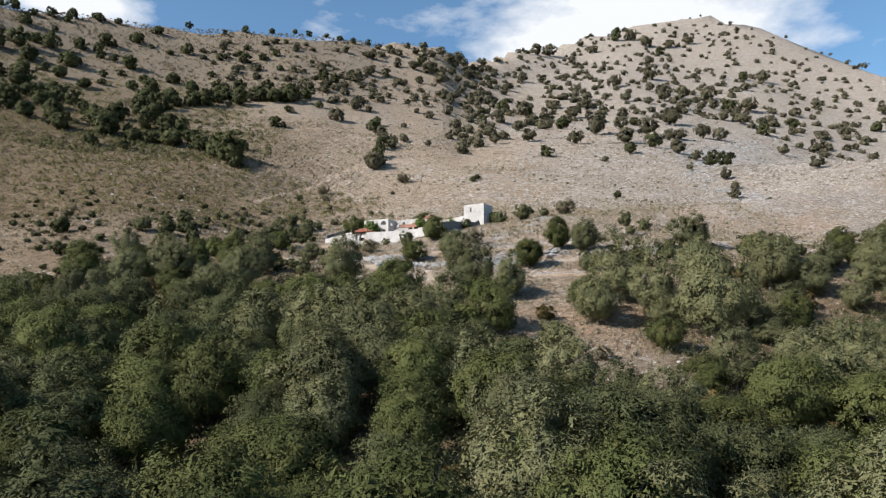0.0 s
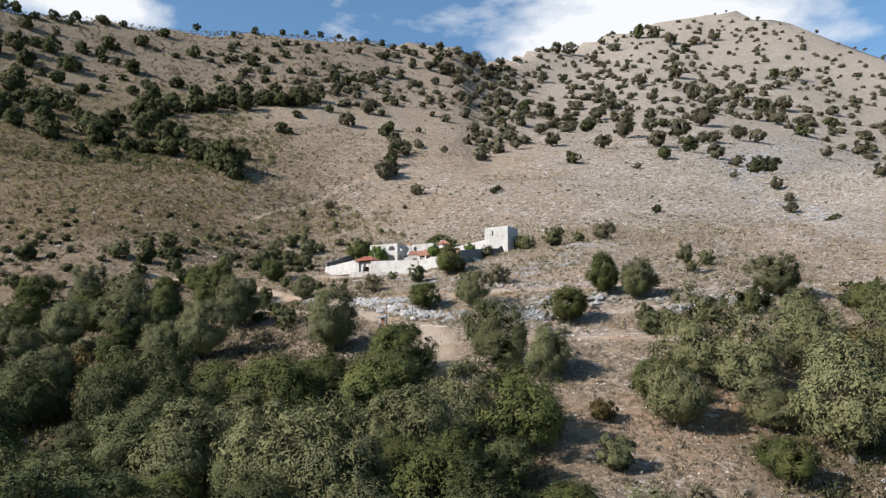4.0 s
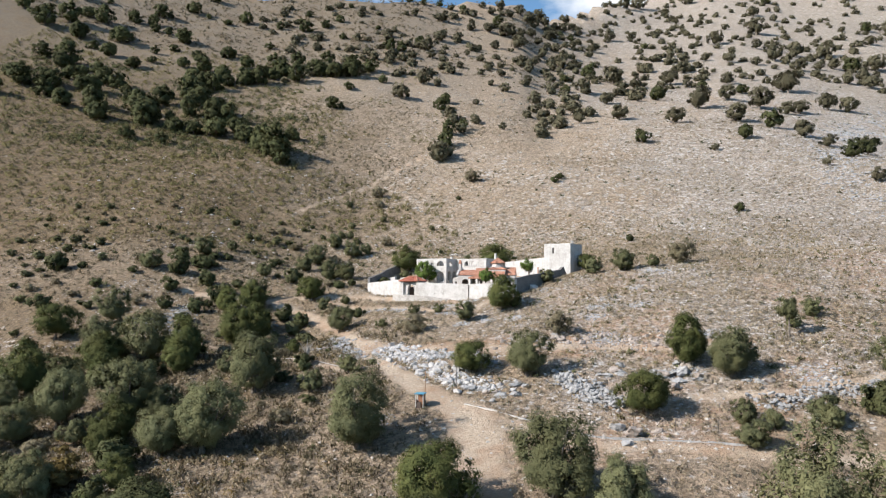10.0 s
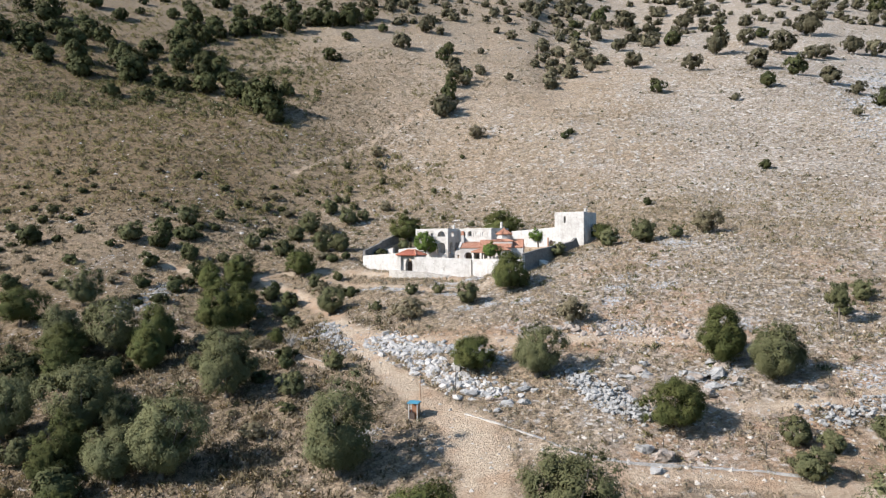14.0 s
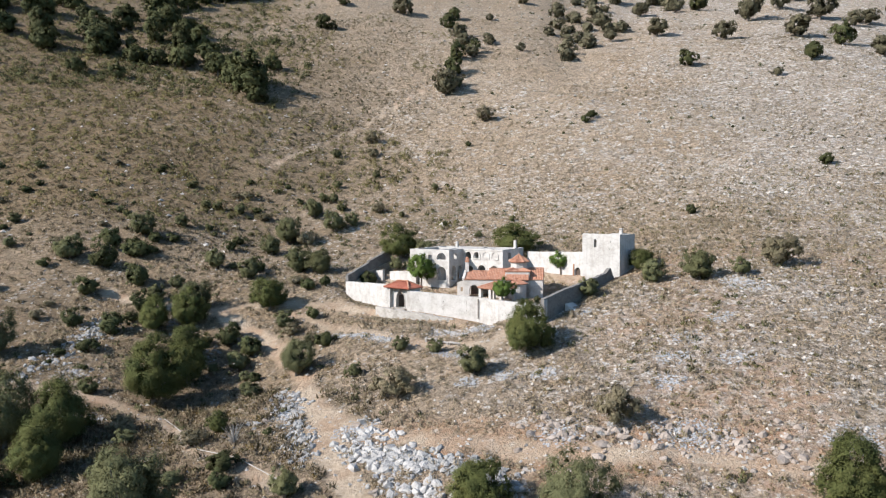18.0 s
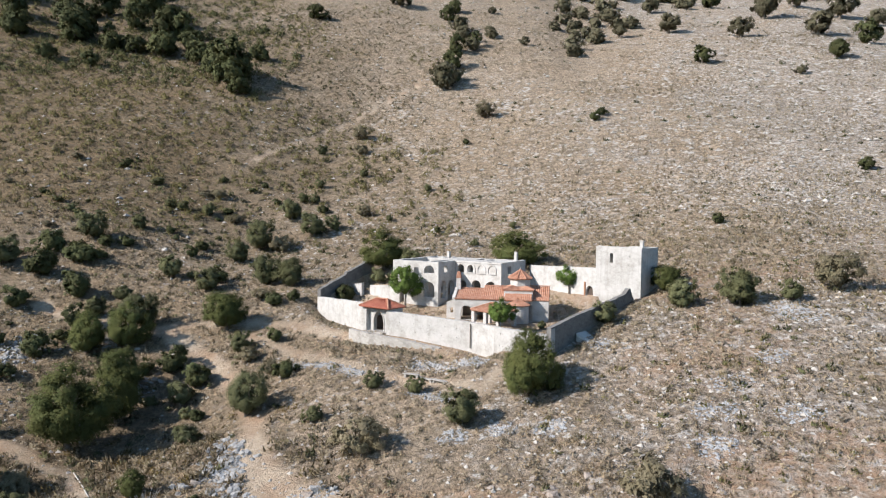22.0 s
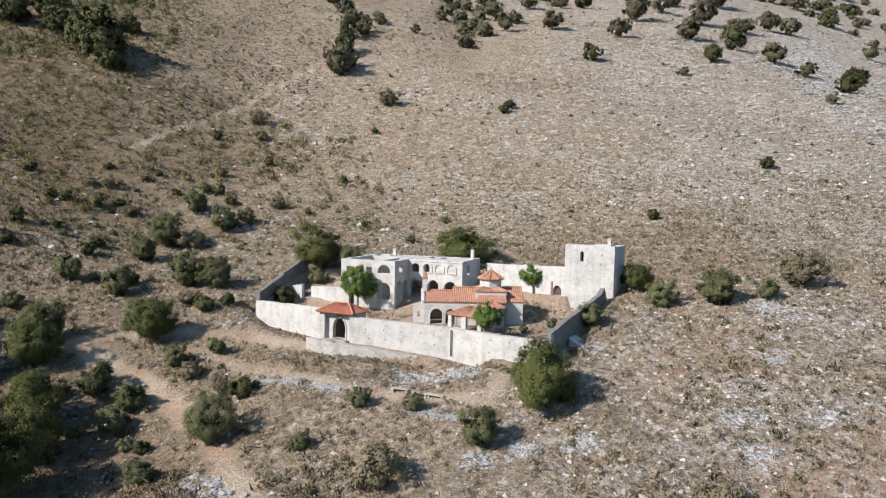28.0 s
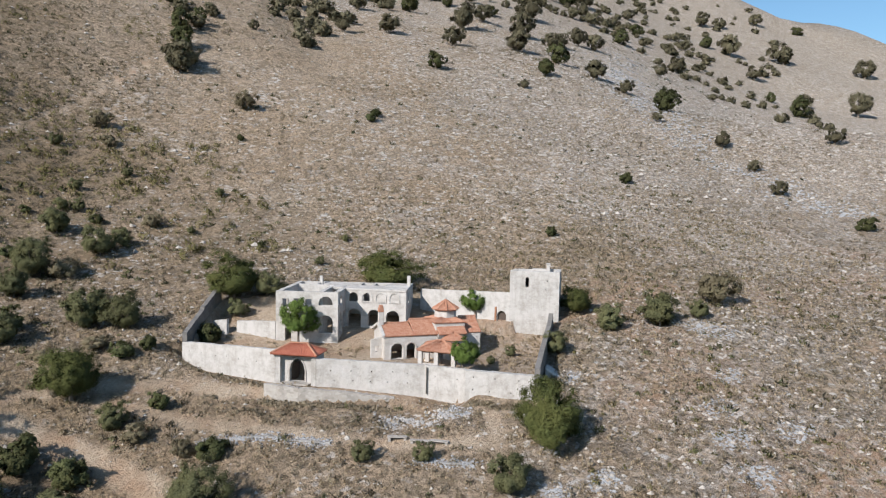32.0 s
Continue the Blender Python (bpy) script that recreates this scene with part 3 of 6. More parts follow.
def ridge_tiles(bm, a, b, r=0.13):
    a, b = Vector(a), Vector(b)
    n = max(1, int((b - a).length / 0.4))
    d = (b - a).normalized()
    side = d.cross(Vector((0, 0, 1))).normalized()
    up = side.cross(d)
    for i in range(n):
        p, q = a.lerp(b, i / n), a.lerp(b, (i + 1) / n) + d * 0.04
        rings = []
        for c, k in ((p, r), (q, r * 1.15)):
            rings.append([bm.verts.new(c + side * (k * math.cos(t)) + up * (k * math.sin(t) * 0.8)) for t in (0, 0.79, 1.57, 2.36, 3.14)])
        for j in range(4):
            bm.faces.new((rings[0][j], rings[0][j + 1], rings[1][j + 1], rings[1][j]))
        bm.faces.new(rings[1])
        bm.faces.new(rings[0][::-1])


def tube(points, radii, sides=7):
    """A tapered tube as arrays of corners and quads."""
    pts = [Vector(p) for p in points]
    vs, fs = [], []
    for i, p in enumerate(pts):
        d = (pts[min(i + 1, len(pts) - 1)] - pts[max(i - 1, 0)]).normalized()
        s = d.cross(Vector((0.31, 0.95, 0.1))).normalized()
        t = d.cross(s)
        for k in range(sides):
            a = 2 * math.pi * k / sides
            vs.append(p + (s * math.cos(a) + t * math.sin(a)) * radii[i])
    for i in range(len(pts) - 1):
        for k in range(sides):
            a, b = i * sides + k, i * sides + (k + 1) % sides
            fs.append((a, b, b + sides, a + sides))
    return np.array([tuple(v) for v in vs]), np.array(fs)


def z_at(x, y):
    return float(height(np.array([float(x)]), np.array([float(y)]))[0])


# ---- ground: one sheet from the valley to the peak ----
ROAD = [(1.5, 5), (1.6, 22), (2.0, 27.1), (1.1, 32.6), (-1.4, 36.9), (-4.9, 41.8), (-8.9, 49.5), (-12, 57), (-15.4, 68.2), (-17.7, 74), (-21.5, 86.5), (-27.8, 96.3), (-33.1, 100.8), (-38, 104.8), (-47, 107.4), (-60, 112)]
GATE_PATH = [(-39, 105.8), (-33.7, 106.5), (-25.9, 105.8), (-17.9, 102.5), (-12.0, 97.6), (-8.5, 95.6), (-4.5, 93.4), (2.2, 89.4)]
BENCH_PATH = [(-27, 103), (-22.9, 100), (-16.6, 94.3), (-9.1, 86.5), (-2.6, 81.2), (0.4, 80.0), (5.2, 76.0), (7.4, 79.6), (8.2, 82.4)]
LOW_ROAD = [(-1, 33.5), (3.2, 31.6), (6.7, 28.6), (10.4, 24.8), (15, 22.7), (20.4, 21.1), (26.4, 18.9), (31, 16.8), (60, 11)]
RIGHT_PATH = [(20, 33), (24.9, 31.3), (30.4, 30.4), (35.7, 29.2), (39.9, 28.8), (47.9, 29.4), (75, 36)]
UPPER_TRACK = [(-15.5, 68), (-12.4, 64), (-7.1, 60.4), (-2.3, 57.1), (4.4, 54.8), (10.5, 52), (15.6, 51.1), (23, 49.8), (28.9, 46.1), (38, 44)]
WEST_TRACK = [(-75, 86), (-53.9, 80.5), (-45, 78), (-35.6, 72.8), (-30, 65), (-27, 60.5), (-22, 57.6), (-18.5, 54.5), (-15.5, 52)]
HILL_PATH = [(-48, 181), (-43.4, 191.5), (-35.1, 207.1), (-28.7, 217), (-23.4, 223.1), (-15, 235.3), (-4.7, 251.8)]
OUTCROPS = [(25.4, 66.4, 2.2), (31.7, 64.5, 2.2), (11.1, 67.8, 1.8), (23.4, 61.9, 2.0), (40.7, 81.9, 2.6), (18.5, 82.2, 1.6), (-1.5, 85.4, 1.8), (4.3, 82.8, 1.8), (28.4, 70.8, 2.0), (33.7, 74.1, 1.8),
            (39.6, 83.8, 2.2), (2, 68.4, 1.6), (6.4, 68.8, 1.5), (29.6, 37.3, 3.0), (36.4, 48.6, 3.0), (43.8, 32.7, 3.4), (-38.2, 93.7, 2.6), (-45.3, 72.7, 3.0), (16.5, 35.4, 2.6), (-10.7, 33.3, 2.6),
            (-52.6, 85.3, 2.6), (23.4, 52.5, 3.2), (-45.2, 103, 2.6), (-10.4, 62.4, 2.8), (21.6, 53.5, 3.0), (10.6, 55.3, 2.6), (-5, 54.5, 2.6), (-20, 69.2, 2.4)]

SCREE_LINE = [(315, 400), (175, 253), (155, 215), (138, 183), (134, 160), (132, 141), (131, 112)]


def spread(lo, hi, fine_lo, fine_hi, step, grow):
    a = list(np.arange(fine_lo, fine_hi, step))
    s = step
    while a[-1] < hi:
        s = min(s * grow, 45)
        a.append(a[-1] + s)
    s = step
    while a[0] > lo:
        s = min(s * grow, 45)
        a.insert(0, a[0] - s)
    return np.array(a)


def zone_masks(x, y):
    """How dusty, rocky and green the ground is at each place; green also carries painted shade in the west."""
    wob = 0.5 * wave(x, y, 3.0, 11) + 0.25 * wave(x, y, 1.1, 12)
    dirt = np.zeros_like(x)
    for line, half in ((ROAD[:5], 2.3), (ROAD[4:10], 1.6), (ROAD[9:], 1.2), (GATE_PATH, 0.9), (BENCH_PATH, 0.7), (LOW_ROAD, 0.9), (RIGHT_PATH, 0.7), (HILL_PATH, 0.45), (UPPER_TRACK, 1.0), (WEST_TRACK, 0.9)):
        worn = 1.0 if half > 1.05 else 0.55 + 0.45 * smooth(-0.5, 0.3, wave(x, y, 5.0, 17))
        dirt = np.maximum(dirt, worn * smooth(half + 0.7, half - 0.5, along(x, y, line) + wob))
    d = inside(x, y, WALL_LINE)
    dirt = np.maximum(dirt, 0.85 * smooth(0, 0.5, d) * (0.45 + 0.55 * smooth(-0.4, 0.4, wave(x, y, 4.0, 13) + 0.5 - smooth(9, 14, x))))
    dirt = np.maximum(dirt, smooth(5.2, 2.4, np.hypot(x - 1.2, y - 30) + 2 * wob))
    rock = 0.10 + 0.16 * wave(x, y, 22, 14) + 0.12 * wave(x, y, 7, 15)
    side = x - 0.12 * (y - 80)
    rock = rock + 0.30 * smooth(20, 75, side) * smooth(40, 90, y) + 0.34 * smooth(-6, 22, x + 4 * wave(x, y, 9, 96)) * smooth(16, 26, y) * smooth(125, 70, y)
    rock = rock + 0.16 * smooth(60, 140, x - 0.45 * (y - 180)) * smooth(170, 260, y) + (0.3 * smooth(140, 260, x) - 0.22 * smooth(160, 80, x)) * smooth(420, 520, y)
    rock = rock - 0.2 * smooth(0, -60, x) * smooth(120, 200, y) - 0.1 * smooth(200, 260, y) * smooth(110, 60, x)
    rock = rock + 0.55 * smooth(13, 3, along(x, y, SCREE_LINE) + 7 * wave(x, y, 9, 16))
    rock = rock + (0.06 + 0.14 * smooth(0, 45, x - 0.1 * (y - 130))) * smooth(98, 130, y) * smooth(-35, 10, x) * smooth(300, 200, y)
    line = np.array(SCREE_LINE[::-1], float)
    beyond = x - np.interp(y, line[:, 1], line[:, 0])
    rock = rock + 0.28 * smooth(-15, 25, beyond + 12 * wave(x, y, 24, 95)) * smooth(60, 190, y) * smooth(520, 400, y)
    for cx, cy, cr in OUTCROPS:
        rock = rock + 0.5 * smooth(cr * 1.25, cr * 0.4, np.hypot(x - cx, (y - cy) * 1.2) + 0.7 * wob)
    ragged_edge = 26 * wave(x, y, 45, 18) + 12 * wave(x, y, 17, 19)
    # western scrub colour, also darkening the slope and ridge for shade and cloud shadow
    green = smooth(35, -95, x + 1.3 * ragged_edge + 0.25 * (y - 150)) * smooth(120, 175, y) * smooth(470, 330, y) + 0.75 * smooth(-5, -45, x) * smooth(130, 70, y) + 1.0 * smooth(25, -5, y) * (1 - 0.8 * smooth(8, 12, x) * smooth(28, 24, x) * smooth(-26, -18, y)) + 0.5 * smooth(20, -70, x + ragged_edge - 0.12 * (y - 100)) * smooth(80, 110, y) * smooth(240, 190, y) + 0.15 * smooth(30, 60, y) * smooth(110, 80, y) + 0.9 * smooth(30, -50, x) * smooth(360, 440, y)
    green = green * smooth(0.3, -0.3, d)
    rock = rock + 0.3 * smooth(0, 0.6, d)
    return np.clip(dirt, 0, 1), np.clip(rock, 0, 1), np.clip(green, 0, 1)


gx = spread(-1500, 1700, -56, 62, 0.58, 1.06)
gy = spread(-330, 1900, 18, 128, 0.58, 1.055)
GX, GY = np.meshgrid(gx, gy)
gxf, gyf = GX.ravel(), GY.ravel()
gz = height(gxf, gyf)
gi = np.arange(len(gxf)).reshape(GX.shape)
quads = np.stack([gi[:-1, :-1], gi[:-1, 1:], gi[1:, 1:], gi[1:, :-1]], -1).reshape(-1, 4)
ground_mesh = mesh_np("ground", np.stack([gxf, gyf, gz], -1), quads, GROUND, True)
for key, values in zip(("dirt", "rock", "green"), zone_masks(gxf, gyf)):
    ground_mesh.attributes.new(key, "FLOAT", "POINT").data.foreach_set("value", values.astype(np.float32))
ground_mesh.attributes.new("upland", "FLOAT", "POINT").data.foreach_set("value", smooth(110, 210, gyf).astype(np.float32))
# where the far ground is painted darker, most on the west ridge
ground_mesh.attributes.new("heights", "FLOAT", "POINT").data.foreach_set("value", (smooth(240, 460, gyf) * (0.45 + 0.55 * smooth(100, -40, gxf))).astype(np.float32))
red = 0.85 * smooth(6, 1, along(gxf, gyf, UPPER_TRACK[2:]) + 2 * wave(gxf, gyf, 3.0, 93)) + 0.6 * smooth(-0.1, 0.6, wave(gxf, gyf, 11, 94)) * smooth(-5, 12, gxf) * smooth(130, 100, gyf)
ground_mesh.attributes.new("red", "FLOAT", "POINT").data.foreach_set("value", np.clip(red, 0, 1).astype(np.float32))
ground = tagged(new("ground", ground_mesh), "dry stony hillside with straw grass, pale limestone and dirt tracks", "hillside", kind="structure")



# ---- trees and bushes: a bent trunk with limbs, and a crown of many small sprays ----
def sprays(rng, centres, radii, count, size, droop=0.3):
    """Small leaf sprays over the clumps and larger ones that fill them, as corners and triangles."""
    centres, radii = np.asarray(centres), np.asarray(radii)
    pick = rng.choice(len(centres), count, p=radii**2 / (radii**2).sum())
    hub = centres.mean(0) - np.array([0, 0, 0.25 * (centres[:, 2].max() - centres[:, 2].min())])
    out = centres[pick] - hub
    out /= np.linalg.norm(out, axis=1, keepdims=True) + 1e-6
    d = rng.normal(size=(count, 3)) + out * 0.75
    d /= np.linalg.norm(d, axis=1, keepdims=True)
    deep = rng.uniform(0, 1, count) < 0.16
    p = centres[pick] + d * (radii[pick] * np.where(deep, rng.uniform(0, 0.55, count), rng.uniform(0.45, 1.12, count) ** 0.5 * np.where(rng.uniform(0, 1, count) < 0.14, rng.uniform(1.0, 1.5, count), 1.0)))[:, None] * np.array([1, 1, 0.9])
    away = p - hub
    away /= np.linalg.norm(away, axis=1, keepdims=True) + 1e-6
    nrm = d * 0.7 + away * 0.6 + rng.normal(size=(count, 3)) * 0.45 + np.array([0, 0, droop])
    nrm /= np.linalg.norm(nrm, axis=1, keepdims=True)
    a = np.cross(nrm, np.cross(rng.normal(size=(count, 3)) + np.array([0, 0, -0.9]), nrm))
    a /= np.linalg.norm(a, axis=1, keepdims=True) + 1e-9
    b = np.cross(nrm, a)
    s = (size * np.where(deep, 2.6, 1.0) * rng.uniform(0.6, 1.45, count))[:, None]
    soft = d * 0.5 + away * 0.75 + rng.normal(size=(count, 3)) * 0.2 + np.array([0, 0, 0.08])
    soft /= np.linalg.norm(soft, axis=1, keepdims=True)
    b *= np.sign((nrm * soft).sum(1) + 1e-9)[:, None]
    v = np.stack([p - a * s * 1.3, p + a * s * 0.9 - b * s * 0.4 + nrm * s * 0.12, p + a * s * 0.9 + b * s * 0.4], 1).reshape(-1, 3)
    return v, np.arange(count * 3).reshape(-1, 3), np.repeat(soft, 3, 0)


def crown_clumps(rng, r, base, squash, n, lobes):
    """Clumps over a rounded crown that several lobes push out, so that its outline is uneven and reaches low."""
    half = r * squash
    ways = rng.normal(size=(lobes, 3))
    ways[:, 2] = np.abs(ways[:, 2]) * 0.9 - 0.25
    ways /= np.linalg.norm(ways, axis=1, keepdims=True)
    push = rng.uniform(0.1, 0.62, lobes)
    d = rng.normal(size=(n, 3))
    d[:, 2] = np.where(d[:, 2] < 0, d[:, 2] * 0.75, d[:, 2])
    d /= np.linalg.norm(d, axis=1, keepdims=True)
    reach = 0.47 + (np.clip(d @ ways.T, 0, 1) ** 4 * push).max(1)
    reach *= np.where(np.arange(n) % 7 == 0, rng.uniform(0.35, 0.7, n), rng.uniform(0.8, 1.1, n))
    c = d * (r * reach)[:, None] * np.array([1, 1, squash])
    c[:, 2] += base + half * 0.72
    c[:, 2] = np.maximum(c[:, 2], base + 0.08 * r + rng.uniform(0, 0.2, n) * r)
    return c, r * rng.uniform(0.1, 0.26, n)


def trunk_mesh(rng, h, r, clumps, limbs, name):
    lean = rng.uniform(-0.12, 0.12, 2)
    fork = np.array([lean[0] * h, lean[1] * h, h])
    pts = [(0, 0, -0.5), (0, 0, 0.05), (lean[0] * h * 0.3, lean[1] * h * 0.5, h * 0.5), tuple(fork)]
    v, f = tube(pts, [r * 1.7, r * 1.35, r, r * 0.8], 8)
    vs, fs, k = [v], [f], len(v)
    for c in clumps[rng.choice(len(clumps), limbs, replace=False)]:
        mid = fork + (c - fork) * 0.5 + rng.normal(size=3) * 0.12 * h
        v, f = tube([tuple(fork * 0.9), tuple(mid), tuple(c)], [r * 0.55, r * 0.35, r * 0.1], 5)
        vs.append(v)
        fs.append(f + k)
        k += len(v)
    return mesh_np(name, np.concatenate(vs), np.concatenate(fs), BARK, True)


# kind: crown radius, crown base, squash, clumps, lobes, sprays, spray size, trunk height, trunk radius, leaf, limbs
TREE = {
    "olive_tree": (2.6, 0.05, 1.1, 190, 8, 32000, 0.054, 0.8, 0.17, OLIVE, 6),
    "oak_tree": (2.6, 0.0, 1.0, 60, 7, 2500, 0.17, 0.7, 0.16, OAK, 3),
    "slope_oak": (2.6, 0.3, 0.95, 56, 7, 2300, 0.17, 0.9, 0.17, SLOPE_OAK, 4),
    "holm_oak": (2.6, 0.0, 1.05, 190, 8, 32000, 0.054, 1.0, 0.16, MAQUIS, 5),
    "green_tree": (1.6, 0.95, 1.05, 110, 8, 9000, 0.06, 1.5, 0.09, BRIGHT, 5),
    "stem_tree": (1.6, 1.4, 0.8, 60, 7, 6000, 0.07, 1.9, 0.1, OLIVE, 5),
    "bush": (1.7, 0.0, 1.0, 80, 7, 7000, 0.07, 0.6, 0.06, OLIVE, 5),
    "dark_bush": (1.7, 0.0, 0.85, 60, 6, 2600, 0.11, 0.6, 0.06, OAK, 5),
    "dry_bush": (1.6, 0.0, 0.9, 60, 8, 2900, 0.08, 0.5, 0.045, DRY_BUSH, 9),
    "rusty_bush": (1.6, 0.0, 0.95, 60, 7, 2900, 0.11, 0.5, 0.05, RUSTY, 5),
}
TREE["holm_oak/near"] = (2.6, 0.0, 1.05, 230, 9, 34000, 0.056, 1.0, 0.16, MAQUIS, 5)
for kind, leaf in (("thicket_tree", MAQUIS), ("grey_thicket_tree", SAGE), ("dark_thicket_tree", OAK)):
    TREE[kind + "/near"] = (2.8, 0.1, 1.1, 190, 9, 17000, 0.066, 1.2, 0.15, leaf, 6)
    TREE[kind + "/close"] = (2.8, 0.1, 1.1, 220, 9, 22000, 0.06, 1.2, 0.15, leaf, 6)
LABEL = {
    "olive_tree": ("grey-green olive tree on the stony slope", "tree", "olive trees on the slope"),
    "oak_tree": ("small dark evergreen oak on the dry hillside", "tree", "oaks scattered over the hillside"),
    "slope_oak": ("dusty olive-brown oak on the dry hillside", "tree", "oaks scattered over the hillside"),
    "holm_oak": ("dense dark-green evergreen tree on dry ground", "tree", "evergreens below the monastery"),
    "thicket_tree": ("bushy green tree in the valley thicket", "tree", "trees of the valley thicket"),
    "grey_thicket_tree": ("silvery wild olive in the valley thicket", "tree", "trees of the valley thicket"),
    "dark_thicket_tree": ("dark-green evergreen tree in the valley thicket", "tree", "trees of the valley thicket"),
    "green_tree": ("young bright-green broadleaf tree with slim trunk", "tree", "yard trees"),
    "stem_tree": ("small olive-green tree on a bare forked stem", "tree", ""),
    "bush": ("rounded grey-green bush among dry grass", "bush", "bushes on the slope"),
    "dark_bush": ("low dark-green bush among dry grass", "bush", "bushes on the slope"),
    "dry_bush": ("leafless brown bush of dry twigs", "bush", "dry bushes on the slope"),
    "rusty_bush": ("bush with rusty autumn leaves", "bush", "rusty bushes in the thicket"),
}
MADE = {}
PLACED = []
tree_rng = np.random.default_rng(7)


def grow(kind, x, y, width, tall=1.0, z=None, label="", variants=4):
    """Plants a tree or bush of that crown width at a place on the ground."""
    fine, kind = kind, kind.split("/")[0]
    r, base, squash, n, lobes, count, size, th, tr, leaf, limbs = TREE[fine]
    s = width / (2.08 * r)
    v = int(tree_rng.integers(variants))
    turn = tree_rng.uniform(0, 360)
    z = z_at(x, y) - 0.06 if z is None else z
    PLACED.append((x, y, width))
    key = (fine, v)
    if key not in MADE:
        rng = np.random.default_rng(abs(hash_of(kind)) + v)
        cs, rs = crown_clumps(rng, r, base, squash, n, lobes)
        ob = thing(kind, *LABEL[kind])
        part("trunk", trunk_mesh(rng, th, tr, cs, limbs, kind + "_trunk"), None, ob)
        vs, fs, ns = sprays(rng, cs, rs, count, size)
        part("crown", mesh_np(kind + "_crown", vs, fs, leaf, True, ns), None, ob)
        ob.matrix_basis = pose(x, y, z, 0, 0, turn) @ Matrix.Diagonal((s, s, s * tall, 1))
        MADE[key] = (ob, s, tall)
    else:
        first, s0, t0 = MADE[key]
        ob = copy_thing(first, pose(x, y, z, 0, 0, turn) @ Matrix.Diagonal((s / s0, s / s0, s * tall / s0 / t0, 1)))
    if label:
        ob["label"] = label
    return ob


def hash_of(word):
    k = 17
    for ch in word:
        k = (k * 31 + ord(ch)) % 1000003
    return k


# trees on the ridge, in the dark belt, in the middle and to the east: x, y, crown width
RIDGE = [(-284, 426, 14), (-286, 456, 7), (-275, 459, 11), (-268, 463, 12), (-254, 463, 9), (-244, 471, 12), (-232, 481, 11), (-215, 488, 13), (-201, 493, 8), (-152, 527, 9), (-121, 526, 7), (-106, 539, 9),
         (-263, 397, 13), (-271, 419, 10), (-250, 443, 14), (-232, 449, 7), (-232, 470, 8), (-170, 497, 12), (-178, 467, 14), (-166, 465, 6), (-151, 461, 8), (-140, 469, 13), (-114, 467, 9), (-94, 461, 15), (-243, 385, 20),
         (-235, 400, 18), (-232, 419, 13), (-221, 415, 15), (-211, 436, 8), (-194, 448, 15)]
BELT = [(-189, 423, 9), (-179, 421, 8), (-164, 410, 14), (-165, 393, 8), (-173, 382, 7), (-198, 391, 17), (-219, 380, 14), (-205, 369, 9), (-191, 361, 13), (-215, 335, 12), (-200, 333, 16), (-187, 319, 10), (-174, 351, 9),
        (-167, 362, 7), (-149, 363, 9), (-111, 421, 8), (-131, 406, 6), (-147, 383, 9), (-208, 296, 15), (-191, 296, 15), (-176, 321, 12), (-167, 316, 7), (-134, 340, 14), (-122, 349, 13), (-109, 355, 13), (-100, 365, 12),
        (-92, 372, 13), (-126, 317, 12), (-108, 292, 12), (-130, 261, 15)]
MIDDLE = [(-123, 272, 7), (-65, 227, 15), (-98, 496, 8), (-72, 486, 9), (-81, 473, 9), (-65, 449, 7), (-57, 512, 7), (-67, 521, 7), (-42, 479, 6), (-30, 434, 11), (-20, 414, 10), (-5, 446, 14), (-1, 431, 8), (6, 426, 5), (18, 418, 7),
          (19, 488, 11), (-15, 523, 10), (9, 527, 14), (29, 465, 8), (25, 449, 6), (48, 479, 9), (34, 439, 8), (56, 535, 15), (61, 515, 17), (67, 489, 14), (64, 450, 12), (90, 535, 11), (109, 574, 13), (110, 629, 12), (89, 578, 15), (131, 631, 12)]
SWALE = [(-73, 383, 14), (-60, 371, 14), (-50, 372, 15), (-41, 386, 13), (-31, 369, 7), (-49, 348, 8), (-53, 314, 11), (-19, 343, 13), (-7, 375, 12), (2, 373, 7), (6, 338, 9), (9, 312, 7), (6, 278, 9), (13, 287, 7), (2.1, 248, 10),
         (24, 340, 5), (21, 300, 6), (33, 288, 5), (44, 374, 9), (36, 385, 6), (45, 406, 8), (63, 407, 8), (60, 359, 10), (57, 319, 8), (68, 356, 7), (83, 415, 7), (88, 406, 9), (94, 444, 9), (110, 491, 12), (102, 499, 10)]
EAST = [(82, 351, 10), (77, 313, 8), (101, 412, 12), (120, 478, 14), (145, 572, 13), (134, 461, 20), (145, 441, 12), (124, 413, 8), (129, 385, 8), (174, 507, 11), (194, 538, 9), (200, 595, 8), (105, 369, 10), (98, 314, 13), (92, 257, 9),
        (122, 297, 11), (175, 455, 15), (143, 387, 12), (150, 340, 15), (197, 491, 11), (181, 438, 8), (185, 422, 9), (214, 532, 11), (266, 590, 16), (115, 233, 5), (243, 509, 11), (207, 432, 11), (231, 446, 6), (259, 497, 9), (290, 561, 10)]
FLANK = [(323, 629, 22), (306, 662, 9), (229, 526, 8), (180, 370, 12), (149, 289, 14), (186, 341, 15), (134, 247, 8), (202, 398, 10), (158, 270, 11), (163, 251, 11), (194, 325, 9), (204, 330, 10), (235, 402, 19), (237, 434, 7),
         (280, 509, 16), (302, 559, 13), (321, 551, 16), (284, 478, 13), (349, 558, 19), (307, 491, 9), (326, 503, 11), (229, 346, 12), (241, 346, 12), (339, 500, 17), (300, 442, 10), (317, 452, 12), (365, 509, 18), (311, 431, 14), (306, 399, 11), (173, 223, 10)]
